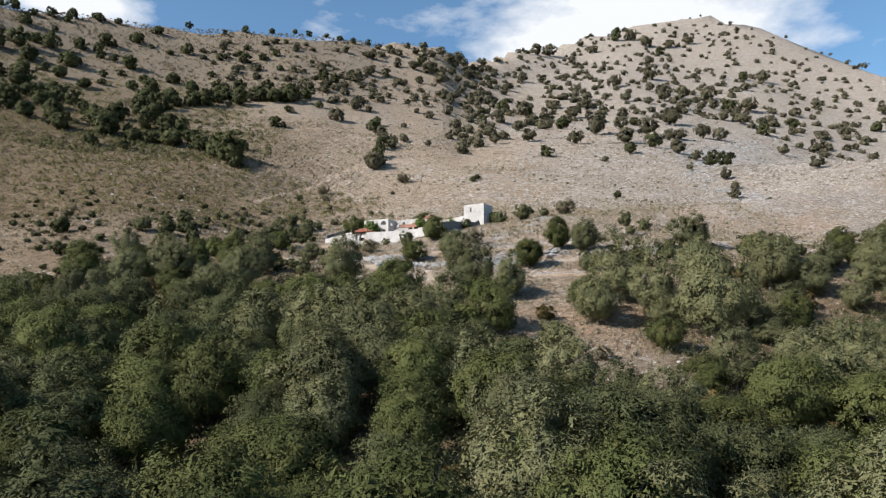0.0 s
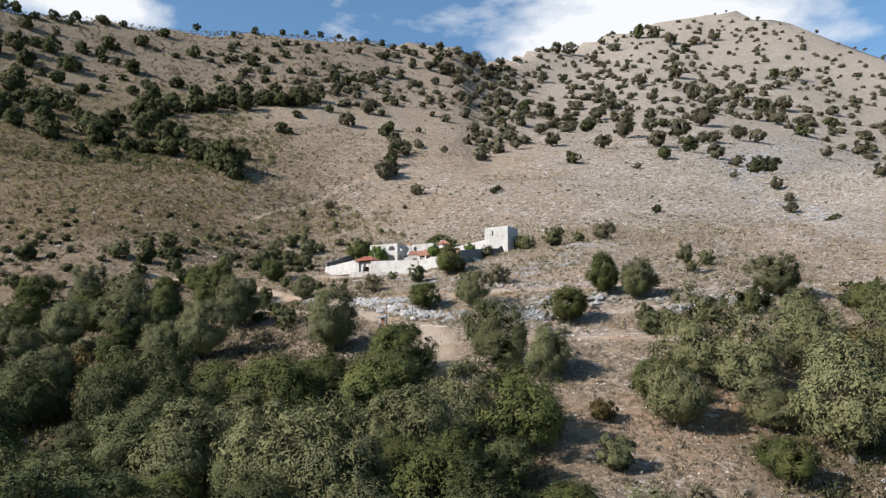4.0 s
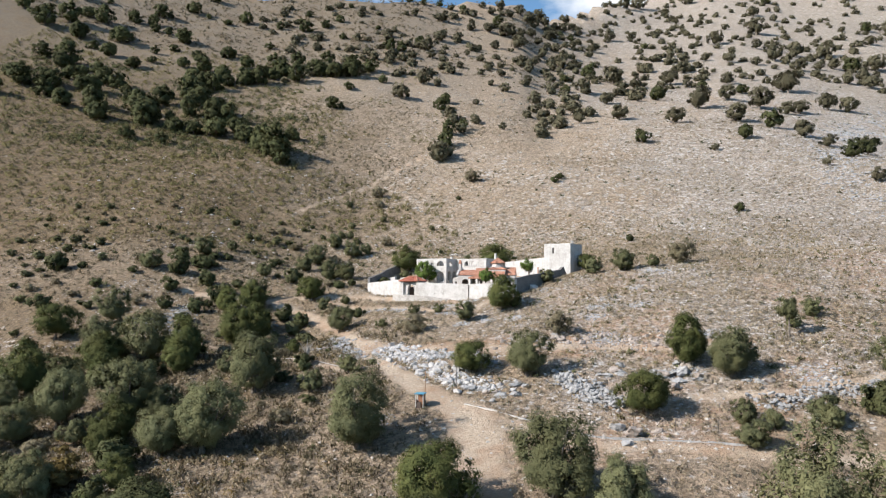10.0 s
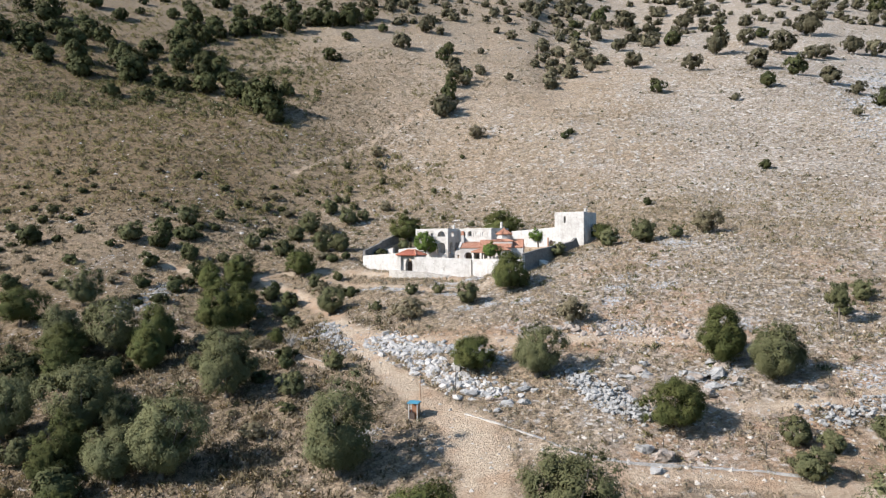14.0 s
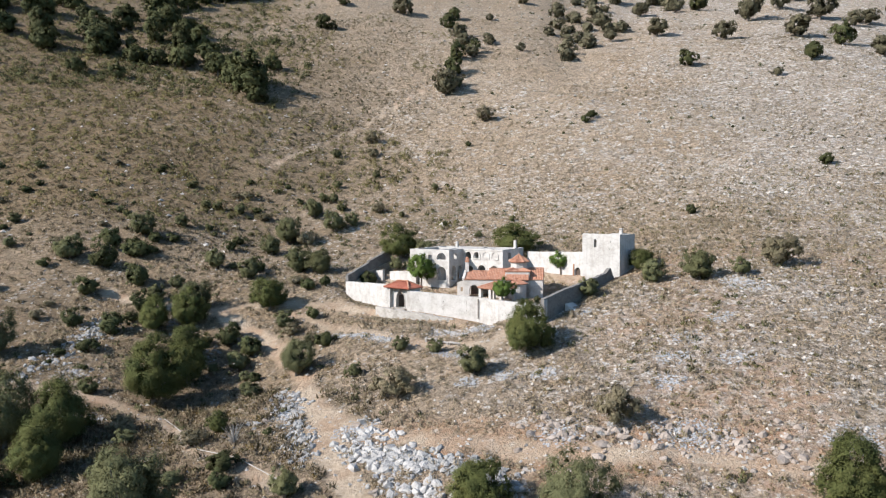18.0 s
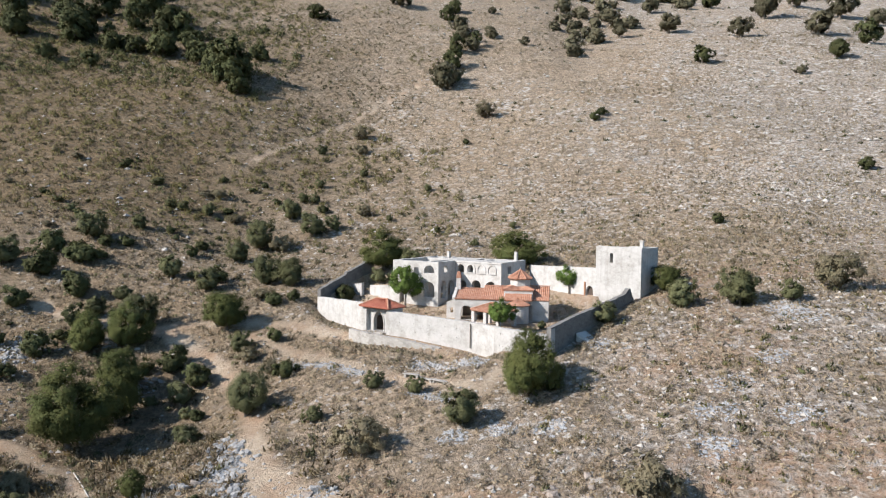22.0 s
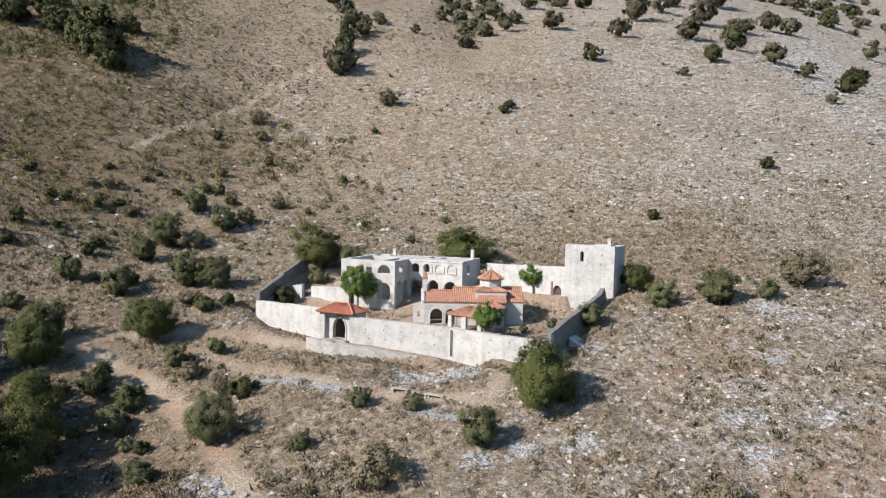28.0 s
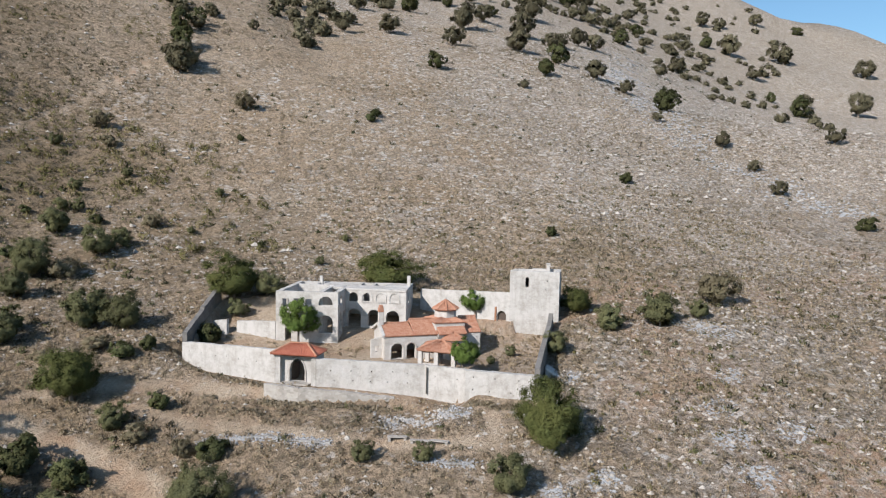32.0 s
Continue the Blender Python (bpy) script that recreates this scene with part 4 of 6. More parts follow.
PEAK = [(466, 640, 17), (440, 638, 12), (407, 582, 13), (239, 797, 20), (262, 812, 20), (285, 785, 11), (326, 866, 12), (329, 825, 17), (280, 732, 9), (243, 732, 8), (207, 654, 9), (178, 636, 12), (234, 663, 9), (388, 883, 22), (409, 876, 20),
        (408, 824, 21), (412, 788, 18), (441, 816, 16), (475, 830, 19), (367, 726, 14), (413, 689, 10), (379, 703, 9)]
SCREE = [(352, 458, 11), (405, 500, 11), (365, 446, 13), (429, 465, 8), (402, 432, 12), (450, 453, 12), (511, 515, 15), (530, 508, 14), (454, 432, 20), (427, 386, 13), (502, 418, 22), (590, 518, 15), (631, 500, 13), (420, 340, 12), (364, 302, 13),
         (432, 308, 17), (171, 153, 6), (557, 382, 18), (164, 235, 8), (276, 329, 8), (330, 370, 11), (156, 206, 9), (136, 153, 4), (398, 348, 8), (294, 307, 6), (127, 138, 5), (141, 168, 6), (124, 114, 5), (138, 191, 4)]
CLUSTER = [(-132, 264, 12), (-116, 260, 10), (-104, 276, 11), (-85.8, 255, 9), (-71.1, 234, 11), (-61.1, 222, 9), (-150, 260, 12), (-130, 242, 8), (-114, 239, 7), (4, 325, 10), (9.5, 295, 9), (12, 282, 8), (7.5, 307, 9), (20, 303, 6), (1.1, 244, 9), (5.1, 250, 7), (-98, 262, 9),
           (-160, 275, 13), (-145, 290, 12), (-172, 300, 13), (-185, 280, 13), (-205, 270, 14), (-140, 310, 9)]
SADDLE = [(28, 558, 10), (36, 551, 11), (46, 578, 9), (53, 563, 11), (63, 583, 11), (70, 565, 11), (81, 585, 12), (88, 580, 13), (104, 621, 14), (110, 617, 11), (31, 518, 10), (46, 518, 12), (59, 520, 11), (70, 507, 12), (86, 545, 11), (104, 569, 13),
          (123, 628, 10), (7, 564, 9), (17, 560, 9), (-7, 556, 8), (-20, 555, 8), (-33, 557, 7), (-49, 553, 8), (-62, 552, 7), (5, 480, 11), (-9, 454, 10), (-22, 433, 10), (-82, 545, 8)]
DENSE = [(-131, 393, 13), (-136, 360, 14), (-116, 378, 12), (-100, 386, 12), (-86, 391, 12), (-68, 396, 12), (-52, 392, 11), (-129, 315, 14), (-135, 296, 13), (-140, 278, 13), (-108, 292, 13), (-165, 314, 13), (-175, 296, 14), (-171, 269, 13), (-90, 266, 12),
         (-107, 258, 10), (-153, 263, 11)]
NOTCH = [(74, 524, 11), (119, 622, 9), (108, 594, 10), (73, 504, 9), (91, 512, 10), (146, 635, 10), (123, 605, 7), (127, 569, 9), (140, 666, 10), (77, 471, 10), (70, 450, 10), (103, 505, 9), (132, 602, 9), (68, 460, 8), (88, 504, 7), (91, 473, 8), (142, 648, 11), (105, 536, 11), (111, 520, 7)]
SCARP = [(-133, 328, 13), (-129, 338, 12), (-121, 333, 14), (-116, 342, 11), (-108, 348, 13), (-101, 352, 14), (-96, 364, 11), (-91, 372, 13), (-82, 362, 15), (-77, 379, 11), (-69, 376, 13), (-61, 379, 12), (-54, 376, 10), (-46, 381, 9),
         (-118, 300, 17), (-97, 256, 14), (-82, 250, 13), (-66, 233, 17), (-131, 265, 19), (-117, 283, 13), (-116, 258, 10), (-98, 279, 12), (-201, 290, 14), (-194, 298, 13), (-201, 325, 14), (-188, 311, 12), (-182, 328, 11), (-203, 400, 14),
         (-174, 353, 10), (-172, 316, 12), (-74, 240, 13), (-64, 258, 9), (-153, 296, 10), (-164, 281, 11), (-138, 291, 9), (-170, 268, 10), (-167, 414, 12), (-195, 434, 12), (-205, 431, 11), (-221, 382, 13)]
for grove in (SCARP, NOTCH, SADDLE, DENSE, CLUSTER, RIDGE, BELT, MIDDLE, SWALE, EAST, FLANK, PEAK, SCREE):
    for tx, ty, tw in grove:
        east = smooth(-60, 40, tx + 0.1 * (ty - 300)) * 0.85
        grow("slope_oak" if tree_rng.uniform() < east else "oak_tree", tx, ty, tw * (0.94 + 0.12 * smooth(60, 200, tx)), tree_rng.uniform(0.9, 1.25), variants=6)
# the countless oaks near the ridge and peak, joined
wood_rng = np.random.default_rng(21)
wv, wf, wn_soft, wk = [], [], [], 0
for _ in range(780):
    az, rr = math.radians(wood_rng.uniform(-12, 46) if wood_rng.uniform() < 0.4 else wood_rng.uniform(9, 40)), wood_rng.uniform(0, 1)
    edge = float(np.interp(math.degrees(az), CREST_AT, CREST_R))
    rr = (0.5 + 0.485 * rr) * edge if math.degrees(az) > 8 else (0.72 + 0.24 * rr) * edge
    x, y = VALLEY[0] + rr * math.sin(az), VALLEY[1] + rr * math.cos(az)
    w = wood_rng.uniform(2.4, 5.0)
    cs, rs = crown_clumps(wood_rng, w, 0.4, 0.8, 30, 5)
    v, f, wsoft = sprays(wood_rng, cs + np.array([x, y, z_at(x, y) - 0.9]), rs * 1.1, 320, w * 0.145)
    wv.append(v)
    wf.append(f + wk)
    wn_soft.append(wsoft)
    wk += len(v)
tagged(part("far_woods", mesh_np("far_woods", np.concatenate(wv), np.concatenate(wf), SLOPE_OAK, True, np.concatenate(wn_soft)), None), "countless small dark oaks near the ridge and peak", "woods", kind="stuff")

# single trees and bushes round the monastery: kind, x, y, crown width, height factor
NEAR = [("olive_tree", -66.7, 88.9, 7), ("olive_tree", -59, 66.7, 8), ("holm_oak", -56.4, 61.9, 7.5), ("holm_oak", -63.4, 53, 8), ("bush", -15.6, 51.3, 3.5), ("bush", -47, 34.3, 4.1), ("rusty_bush", -44, 23.5, 5.8), ("grey_thicket_tree", -50.6, 65.8, 8.5), ("olive_tree", -42.6, 39.6, 8.5), ("holm_oak", -42.7, 59, 6.5), ("holm_oak", -39.1, 79.3, 10), ("holm_oak", -42.3, 101, 7), ("holm_oak", -37.4, 87.2, 7.4), ("holm_oak", -39.3, 92.2, 6.6), ("holm_oak", -47.3, 100, 6), ("holm_oak", -44.3, 66.4, 7.9), ("dark_bush", -51.1, 106, 5),
        ("olive_tree", -28.5, 46.9, 8.5), ("olive_tree", -30.2, 29.8, 9), ("olive_tree", -35, 29.4, 6.5), ("holm_oak", -26.5, 66.2, 2.6), ("olive_tree", -20.8, 82.4, 6), ("olive_tree", -30.7, 106, 3.6), ("holm_oak", -29.6, 104.6, 6.8),
        ("olive_tree", -42.2, 106, 5.6), ("bush", -36.5, 118, 5), ("olive_tree", -34.4, 141.6, 7.0), ("dry_bush", -30.2, 140.6, 5.0), ("bush", -20, 45, 4)]
SOUTH = [("holm_oak", 1.9, 46.3, 6.0), ("olive_tree", 9.5, 42.5, 6.3), ("holm_oak", 21.6, 28.8, 7), ("holm_oak", 30.9, 39.5, 7), ("olive_tree", 34.2, 34.2, 7), ("bush", 49.4, 48.1, 2.8), ("bush", 54.3, 52.1, 3.8), ("dry_bush", 16.2, 55.6, 5.4), ("bush", 2.9, 70.5, 4.6),
         ("holm_oak/near", 9.6, 74.4, 6.7), ("dry_bush", 47.7, 88, 6.5), ("bush", 30.8, 23.3, 3.6), ("bush", 33.3, 21.6, 3.1), ("bush", 39.3, 20.7, 3.3), ("dry_bush", -6.4, 68.2, 5.2), ("bush", -6.6, 80.6, 2.6), ("bush", 29.5, 89.0, 4.6), ("bush", 35.5, 86.2, 5.8),
         ("bush", 41, 84.9, 3.2), ("bush", -31, 90.4, 4)]
VALE = [ ("olive_tree", -12, 27.2, 8.8), ("holm_oak", -3.8, 13, 9), ("thicket_tree", -13, 9, 5.3), ("thicket_tree", -6.3, 0.2, 10), ("thicket_tree", -16.4, 3.8, 8.8), ("grey_thicket_tree", -13.5, -16, 9), ("dark_thicket_tree", 0.5, -24.4, 7.5), ("olive_tree", 8, 13.5, 9), ("olive_tree", 13.5, 9.5, 6.2),
        ("olive_tree", 52.1, 26.2, 7.5), ("grey_thicket_tree", 29.2, 5.2, 9.5), ("grey_thicket_tree", 22.7, -3.6, 7.2), ("grey_thicket_tree", 35.5, -10.6, 11), ("grey_thicket_tree", 53.8, 4.9, 10), ("grey_thicket_tree", 33, 1, 8.5), ("grey_thicket_tree", 42, 5, 8.6), ("thicket_tree", 23, 1, 6.2), ("bush", 14.5, -9.6, 4.2), ("bush", 10.2, -3.5, 3.0), ("dry_bush", 18.5, -16, 2.6), ("bush", 29.7, 18.3, 4.2), ("thicket_tree", 6.6, -4.6, 9.4), ("bush", 39.1, 22.4, 3.9), ("olive_tree", -52, 40, 8),
        ("thicket_tree", -34, 9, 7.4), ("thicket_tree", -23, 6, 7.4), ("thicket_tree", -74.6, 82.8, 9), ("olive_tree", -45, 20, 6.5)]
SLOPE = [("bush", -71.8, 122, 6), ("bush", -62.3, 134, 6.5), ("dark_bush", -66.5, 127, 6), ("bush", -57.1, 141, 3.8), ("bush", -28, 120.4, 6.4), ("olive_tree", -23.4, 118.4, 5.4), ("dark_bush", -64.6, 120, 6), ("dark_bush", -61.3, 125, 5.5), ("dark_bush", -56, 115, 5.5),
         ("bush", -12.3, 76.3, 2.3), ("bush", -2, 77.5, 2.4), ("holm_oak", 30.2, 95.9, 4.6), ("dark_bush", 48.2, 126, 2.8), ("dry_bush", 13.2, 214, 7), ("dry_bush", -22, 206, 6), ("dry_bush", -20.7, 195, 4.3), ("bush", -31.1, 194, 3.4), ("bush", -18.4, 179, 2.7),
         ("dark_bush", 7.2, 192, 2.3), ("dark_bush", 43.9, 199, 3.4)]
HEATH = [("bush", 14.6, 142, 1.8), ("bush", 6.8, 133, 2), ("bush", -21.2, 150, 4), ("bush", -44.6, 123, 5), ("dark_bush", -44.5, 134, 3.3), ("bush", -10, 153, 1.9), ("dark_bush", 0, 144, 1.8), ("dark_bush", -63, 111, 5), ("bush", -72.6, 122, 5),
         ("dark_bush", -59.8, 125, 5), ("dark_bush", -95.2, 122, 7), ("dark_bush", -86.2, 99.3, 5.4), ("dark_bush", 87.5, 150, 4), ("dark_bush", 41.4, 196, 4), ("bush", -50.9, 110, 4), ("dark_bush", -53.1, 98.4, 5), ("dark_bush", -60.6, 101, 4),
         ("bush", -30.9, 155.6, 6.0), ("bush", -24.8, 147.4, 6.2), ("bush", -36, 133.6, 5.4), ("dark_bush", -36, 121, 4), ("bush", -26.2, 98.9, 3.8), ("dark_bush", -34.2, 96.5, 5), ("dark_bush", -30.1, 93.7, 4.6),
         ("bush", -30, 163.8, 3.2), ("bush", -27.4, 163.6, 3.0), ("dark_bush", -24.9, 158.4, 2.8), ("dry_bush", -16, 156.8, 3.9), ("bush", -2.3, 167, 2.4), ("dark_bush", -21.5, 111.0, 2.6), ("dry_bush", -24, 96, 3.0), ("dry_bush", -20.5, 92, 2.6),
         ("bush", 20.2, 87.3, 3.6), ("bush", 17.5, 92.5, 1.8), ("bush", 13, 90, 1.4)]
for grove in (NEAR, SOUTH, VALE, SLOPE, HEATH):
    for kind, tx, ty, tw in grove:
        grow(kind + ("/near" if "thicket" in kind else ""), tx, ty, tw * 1.06, tree_rng.uniform(0.98, 1.2) if "tree" in kind or "oak" in kind else 1.0)
grow("stem_tree", 47.0, 44.6, 3.6, 1.5)
grow("slope_oak", 1.7, 245.5, 11.0, 1.15)
grow("oak_tree", 4.6, 262, 9.0, 1.25)
# inside the walls
grow("green_tree", -4.4, 107.3, 5.2, 1.15, label="young bright-green broadleaf tree before the house")
grow("green_tree", 7.6, 87.0, 3.9, 1.0, label="small fig tree beside the chapel porch")
grow("green_tree", 18.7, 103.0, 3.9, 1.0, label="small leafy tree by the north wall")
grow("holm_oak", -8.8, 124.2, 9.6, 0.8, label="large dark evergreen tree behind the west yard")
grow("olive_tree", -4.3, 123.0, 5.4, 0.8)
grow("bush", -9.1, 119.2, 3.4, 1.0)
grow("dark_bush", -13.9, 113.4, 4.2, 1.0)
grow("dark_bush", -14.6, 112.6, 2.2, 1.0)
grow("holm_oak", 13.0, 119.5, 11.0, 0.6, label="broad evergreen tree rising behind the house")

# the thicket that fills the valley
thick_rng = np.random.default_rng(5)
CLEARING = (7.5, 26, -26.5, -3)  # dry open ground on the eastern side


def free(x, y, gap):
    return all((x - a) ** 2 + (y - b) ** 2 > (gap + 0.22 * w) ** 2 for a, b, w in PLACED)


count = 0
for _ in range(6000):
    if count >= 400:
        break
    x, y = thick_rng.uniform(-85, 90), thick_rng.uniform(-80, 66)
    edge = 10 + 14 * smooth(-15, -60, x) - 12 * smooth(-6, 6, x) + 24 * smooth(36, 46, x) + 4 * float(wave(np.array([x]), np.array([y]), 15, 31)[0])
    edge += 44 * smooth(-30, -46, x) * (thick_rng.uniform(0, 1) < 0.45)
    if y > edge or abs(x + 3) > 16 + 0.78 * (y + 97) or not free(x, y, 3.3 if x > 4 and y > -34 else 1.9) or CLEARING[0] < x < CLEARING[1] and CLEARING[2] < y < CLEARING[3]:
        continue
    kind = thick_rng.choice(["thicket_tree", "grey_thicket_tree", "dark_thicket_tree", "rusty_bush"], p=[0.22, 0.6, 0.04, 0.14] if x > 24 else [0.34, 0.3, 0.2, 0.16] if x > -14 else [0.34, 0.06, 0.44, 0.16])
    wide = thick_rng.uniform(6, 10) if kind != "rusty_bush" else thick_rng.uniform(3, 5)
    if x > 4 and y > -34:
        wide *= 0.78
    if y > 16:
        kind, wide = thick_rng.choice(["olive_tree", "dark_bush", "holm_oak"]), thick_rng.uniform(3.5, 6.5)
    elif kind != "rusty_bush":
        kind = str(kind) + ("/close" if y < -38 else "/near")
    grow(str(kind), x, y, wide, thick_rng.uniform(0.8, 1.15), variants=3)
    count += 1
# low bushes over the western slope
count = 0
for _ in range(3000):
    if count >= 200:
        break
    x, y = thick_rng.uniform(-120, -18), thick_rng.uniform(30, 175)
    if y > 110 and x > -24 or along(np.array([x]), np.array([y]), ROAD)[0] < 3.5 or not free(x, y, 1.8):
        continue
    grow(str(thick_rng.choice(["dark_bush", "bush", "dry_bush"], p=[0.5, 0.25, 0.25])), x, y, thick_rng.uniform(1.4, 4.2), thick_rng.uniform(0.6, 0.95))
    count += 1


# ---- the monastery ----
WALL_RNG = random.Random(3)


def straight(a, b):
    a, b = Vector((a[0], a[1])), Vector((b[0], b[1]))
    return (b - a).length, (b - a).normalized()


def put_holes(length, z_lo, z_hi, rows, rng, margin=0.8):
    """Small square scaffold holes."""
    out = []
    for z in rows:
        s = margin + rng.uniform(0, 1.2)
        while s < length - margin:
            zz = z + rng.uniform(-0.08, 0.08)
            if z_lo + 0.2 < zz < z_hi - 0.35:
                out.append(rect(s, s + 0.13, zz, zz + 0.13))
            s += rng.uniform(1.6, 2.6)
    return out


precinct = thing("perimeter_wall", "high whitewashed stone wall enclosing the monastery yard", "wall", kind="structure", at=(0, 0, 0))


def perimeter(name, a, b, tops, foot, thick=0.55, holes=(), label="", mat=None, rough=0.05):
    n, d = straight(a, b)
    bm = slab(ragged(0, n, foot, tops, WALL_RNG, rough), holes, thick, a, d)
    return part(name, bm, mat or WALL_STONE, precinct, label)


n1, _ = straight((-17.7, 110.4), (-9.6, 98.9))
perimeter("west_front_wall", (-17.7, 110.4), (-9.6, 98.9), [(0, -13.9), (n1, -13.2)], -19, 0.55, put_holes(n1, -16.8, -13.4, [-14.9], WALL_RNG))
n2, _ = straight((-11.0, 124.0), (-17.7, 110.4))
# this wall and the east one take stone coloured dark for their shaded sides
perimeter("west_wall", (-11.0, 124.0), (-17.7, 110.4), [(0, -9.0), (2.2, -9.3), (6.6, -10.5), (8.1, -10.7), (8.2, -11.05), (n2 - 0.4, -12.65), (n2, -12.7)], -19, 0.55, rough=0.07, mat=SHADED_GREY_STONE, label="bare grey stone wall")
n3, _ = straight((-5.9, 95.75), (4.2, 89.6))
perimeter("front_wall", (-5.9, 95.75), (4.2, 89.6), [(0, -13.9), (n3, -14.25)], -19.5, 0.55, put_holes(n3, -17, -14.2, [-15.2, -16.3], WALL_RNG), rough=0.03)
n4, _ = straight((4.2, 89.6), (7.3, 85.9))
perimeter("front_wall_bend", (4.2, 89.6), (7.3, 85.9), [(0, -14.25), (n4, -14.2)], -20, 0.55, put_holes(n4, -17, -14.2, [-15.4], WALL_RNG), rough=0.03)
n5, _ = straight((6.9, 85.3), (12.6, 79.9))
perimeter("east_front_wall", (6.9, 85.3), (12.6, 79.9), [(0, -14.1), (n5 - 0.3, -14.15), (n5, -13.4)], -21, 0.75, put_holes(n5, -17.4, -14.2, [-14.9, -16.2], WALL_RNG), rough=0.04)
n6, _ = straight((12.6, 79.9), (25.6, 94.9))
perimeter("east_wall", (12.6, 79.9), (25.6, 94.9), [(0, -13.3), (6, -12.4), (14.8, -11.4), (15.2, -11.3), (17.2, -11.1), (18.3, -10.4), (18.6, -10.4), (n6, -12.2)], -21, 0.55, rough=0.05, mat=SHADED_GREY_STONE, label="bare grey stone wall")
n7, _ = straight((14.2, 110.5), (21.6, 99.1))
perimeter("north_wall", (21.9, 99.3), (14.5, 110.7), [(0, -8.2), (n7, -8.8)], -16, 0.5, [arch(0.45, 1.75, -13.0, -10.75)] + put_holes(n7, -12, -9, [-10.2], WALL_RNG, 2.2))
# dark panel added behind the arch so that the opening reads as shaded
bm = box(pose(0.0, 0, 0), (1.4, 0.07, 2.6))
bmesh.ops.transform(bm, matrix=Matrix.Translation((21.22, 100.18, -13.0)) @ Matrix.Rotation(math.atan2(11.4, -7.4), 4, "Z"), verts=bm.verts)
tagged(part("yard_door", bm, DARK_WOOD), "dark weathered wooden door in the north wall", "door", kind="structure")
bm = box(pose(0.0, 0, 0), (0.28, 0.16, 2.75), 0.0, 0.03)
bmesh.ops.transform(bm, matrix=Matrix.Translation((20.38, 100.64, -13.0)) @ Matrix.Rotation(math.atan2(11.4, -7.4), 4, "Z"), verts=bm.verts)
part("door_jamb", bm, RED_PANEL, precinct, "reddish brick jamb beside the yard door")
bm = bmesh.new()
add_box(bm, pose(4.35, 89.15, -17.3, 0, 0, -40), (0.1, 0.12, 2.9))
part("drain_pipe", bm, METAL, precinct, "dark rusty pipe down the wall")
# fallen buttress outside the east wall
bm = slab([(0.03, -20), (3.2, -20), (3.2, -16.5), (2.2, -15.6), (1.2, -14.9), (0.03, -14.3)], [], 2.2, (15.9, 83.6), (0.755, -0.655))
bmesh.ops.bevel(bm, geom=bm.edges[:], offset=0.15, segments=1, affect="EDGES")
tagged(part("rubble_ramp", bm, CHAPEL_STONE), "pale ramp of mortared rubble against the enclosure wall", "ramp", kind="structure")
# low retaining walls
low = thing("yard_retaining_wall", "low stone retaining wall across the west yard", "wall", kind="structure", at=(0, 0, 0))
for a, b in (((-10.3, 115.0), (-6.4, 110.8)), ((-13.0, 116.3), (-11.6, 114.9))):
    n, d = straight(a, b)
    part("retaining_wall", slab(ragged(0, n, -15.5, [(0, -12.5), (n, -12.2)], WALL_RNG), [], 0.5, a, d), WALL_STONE, low)
terrace = thing("terrace_wall", "pale stone retaining wall below the gate terrace", "wall", kind="structure", at=(0, 0, 0))
TERRACE = [(-11.3, 97.1), (-8.4, 94.2), (-4.2, 91.7), (0.6, 89.3)]
for a, b, z0, z1 in zip(TERRACE, TERRACE[1:], (-16.45, -16.55, -16.8), (-16.55, -16.8, -17.4)):
    n, d = straight(a, b)
    part("terrace_stretch", slab(ragged(0, n, -20.5, [(0, z0), (n, z1)], WALL_RNG, 0.06), [], 0.6, a, d), TERRACE_STONE, terrace)

# ---- gatehouse ----
gate = thing("gatehouse", "white stone gate porch with a hipped terracotta roof", "gatehouse", at=(0, 0, 0))
GE1, GE2 = Vector((0.779, -0.627, 0)), Vector((0.627, 0.779, 0))
GO = Vector((-9.6, 98.85, 0))


def gp(s, w, z):
    return GO + GE1 * s + GE2 * w + Vector((0, 0, z))


part("left_pier", slab(rect(0, 0.6, -19, -13.6), [], 2.6, GO, GE1), WALL_STONE, gate)
part("right_pier", slab(rect(4.2, 4.75, -19, -13.6), [], 2.6, GO, GE1), WALL_STONE, gate)
part("door_wall", slab(rect(0.6, 4.2, -19, -13.6), [pointed(1.5, 3.3, -16.75, -14.1)], 0.5, gp(0, 0.55, 0), GE1), WALL_STONE, gate)
part("lintel_beam", slab(rect(0.6, 4.2, -13.85, -13.6), [], 0.3, gp(0, 0.1, 0), GE1), DARK_WOOD, gate)
part("door_surround", slab([(s * 1.0, z) for s, z in pointed(1.33, 3.47, -16.75, -13.93)], [pointed(1.51, 3.29, -16.74, -14.11)], 0.08, gp(0, 0.46, 0), GE1), TERRACE_STONE, gate, "dark cut-stone door surround")
# leaf coloured dark to blend into the shade of the gate arch
part("door_leaf", slab(rect(0, 1.3, -16.72, -14.9), [], 0.07, gp(1.52, 1.12, 0), (GE2 * 0.9 + GE1 * 0.35)), DARK_WOOD, gate, "open dark wooden door leaf")
part("threshold", box(Matrix.Translation(gp(2.3, 0.4, -17.0)) @ Matrix.Rotation(math.atan2(GE1.y, GE1.x), 4, "Z"), (3.4, 1.6, 0.18), 0, 0.03), TERRACE_STONE, gate)
ea, eb, ec, ed = gp(-0.4, -0.45, -13.58), gp(5.0, -0.45, -13.58), gp(5.0, 2.9, -13.58), gp(-0.4, 2.9, -13.58)
r0, r1 = gp(1.35, 1.2, -12.62), gp(3.3, 1.2, -12.62)
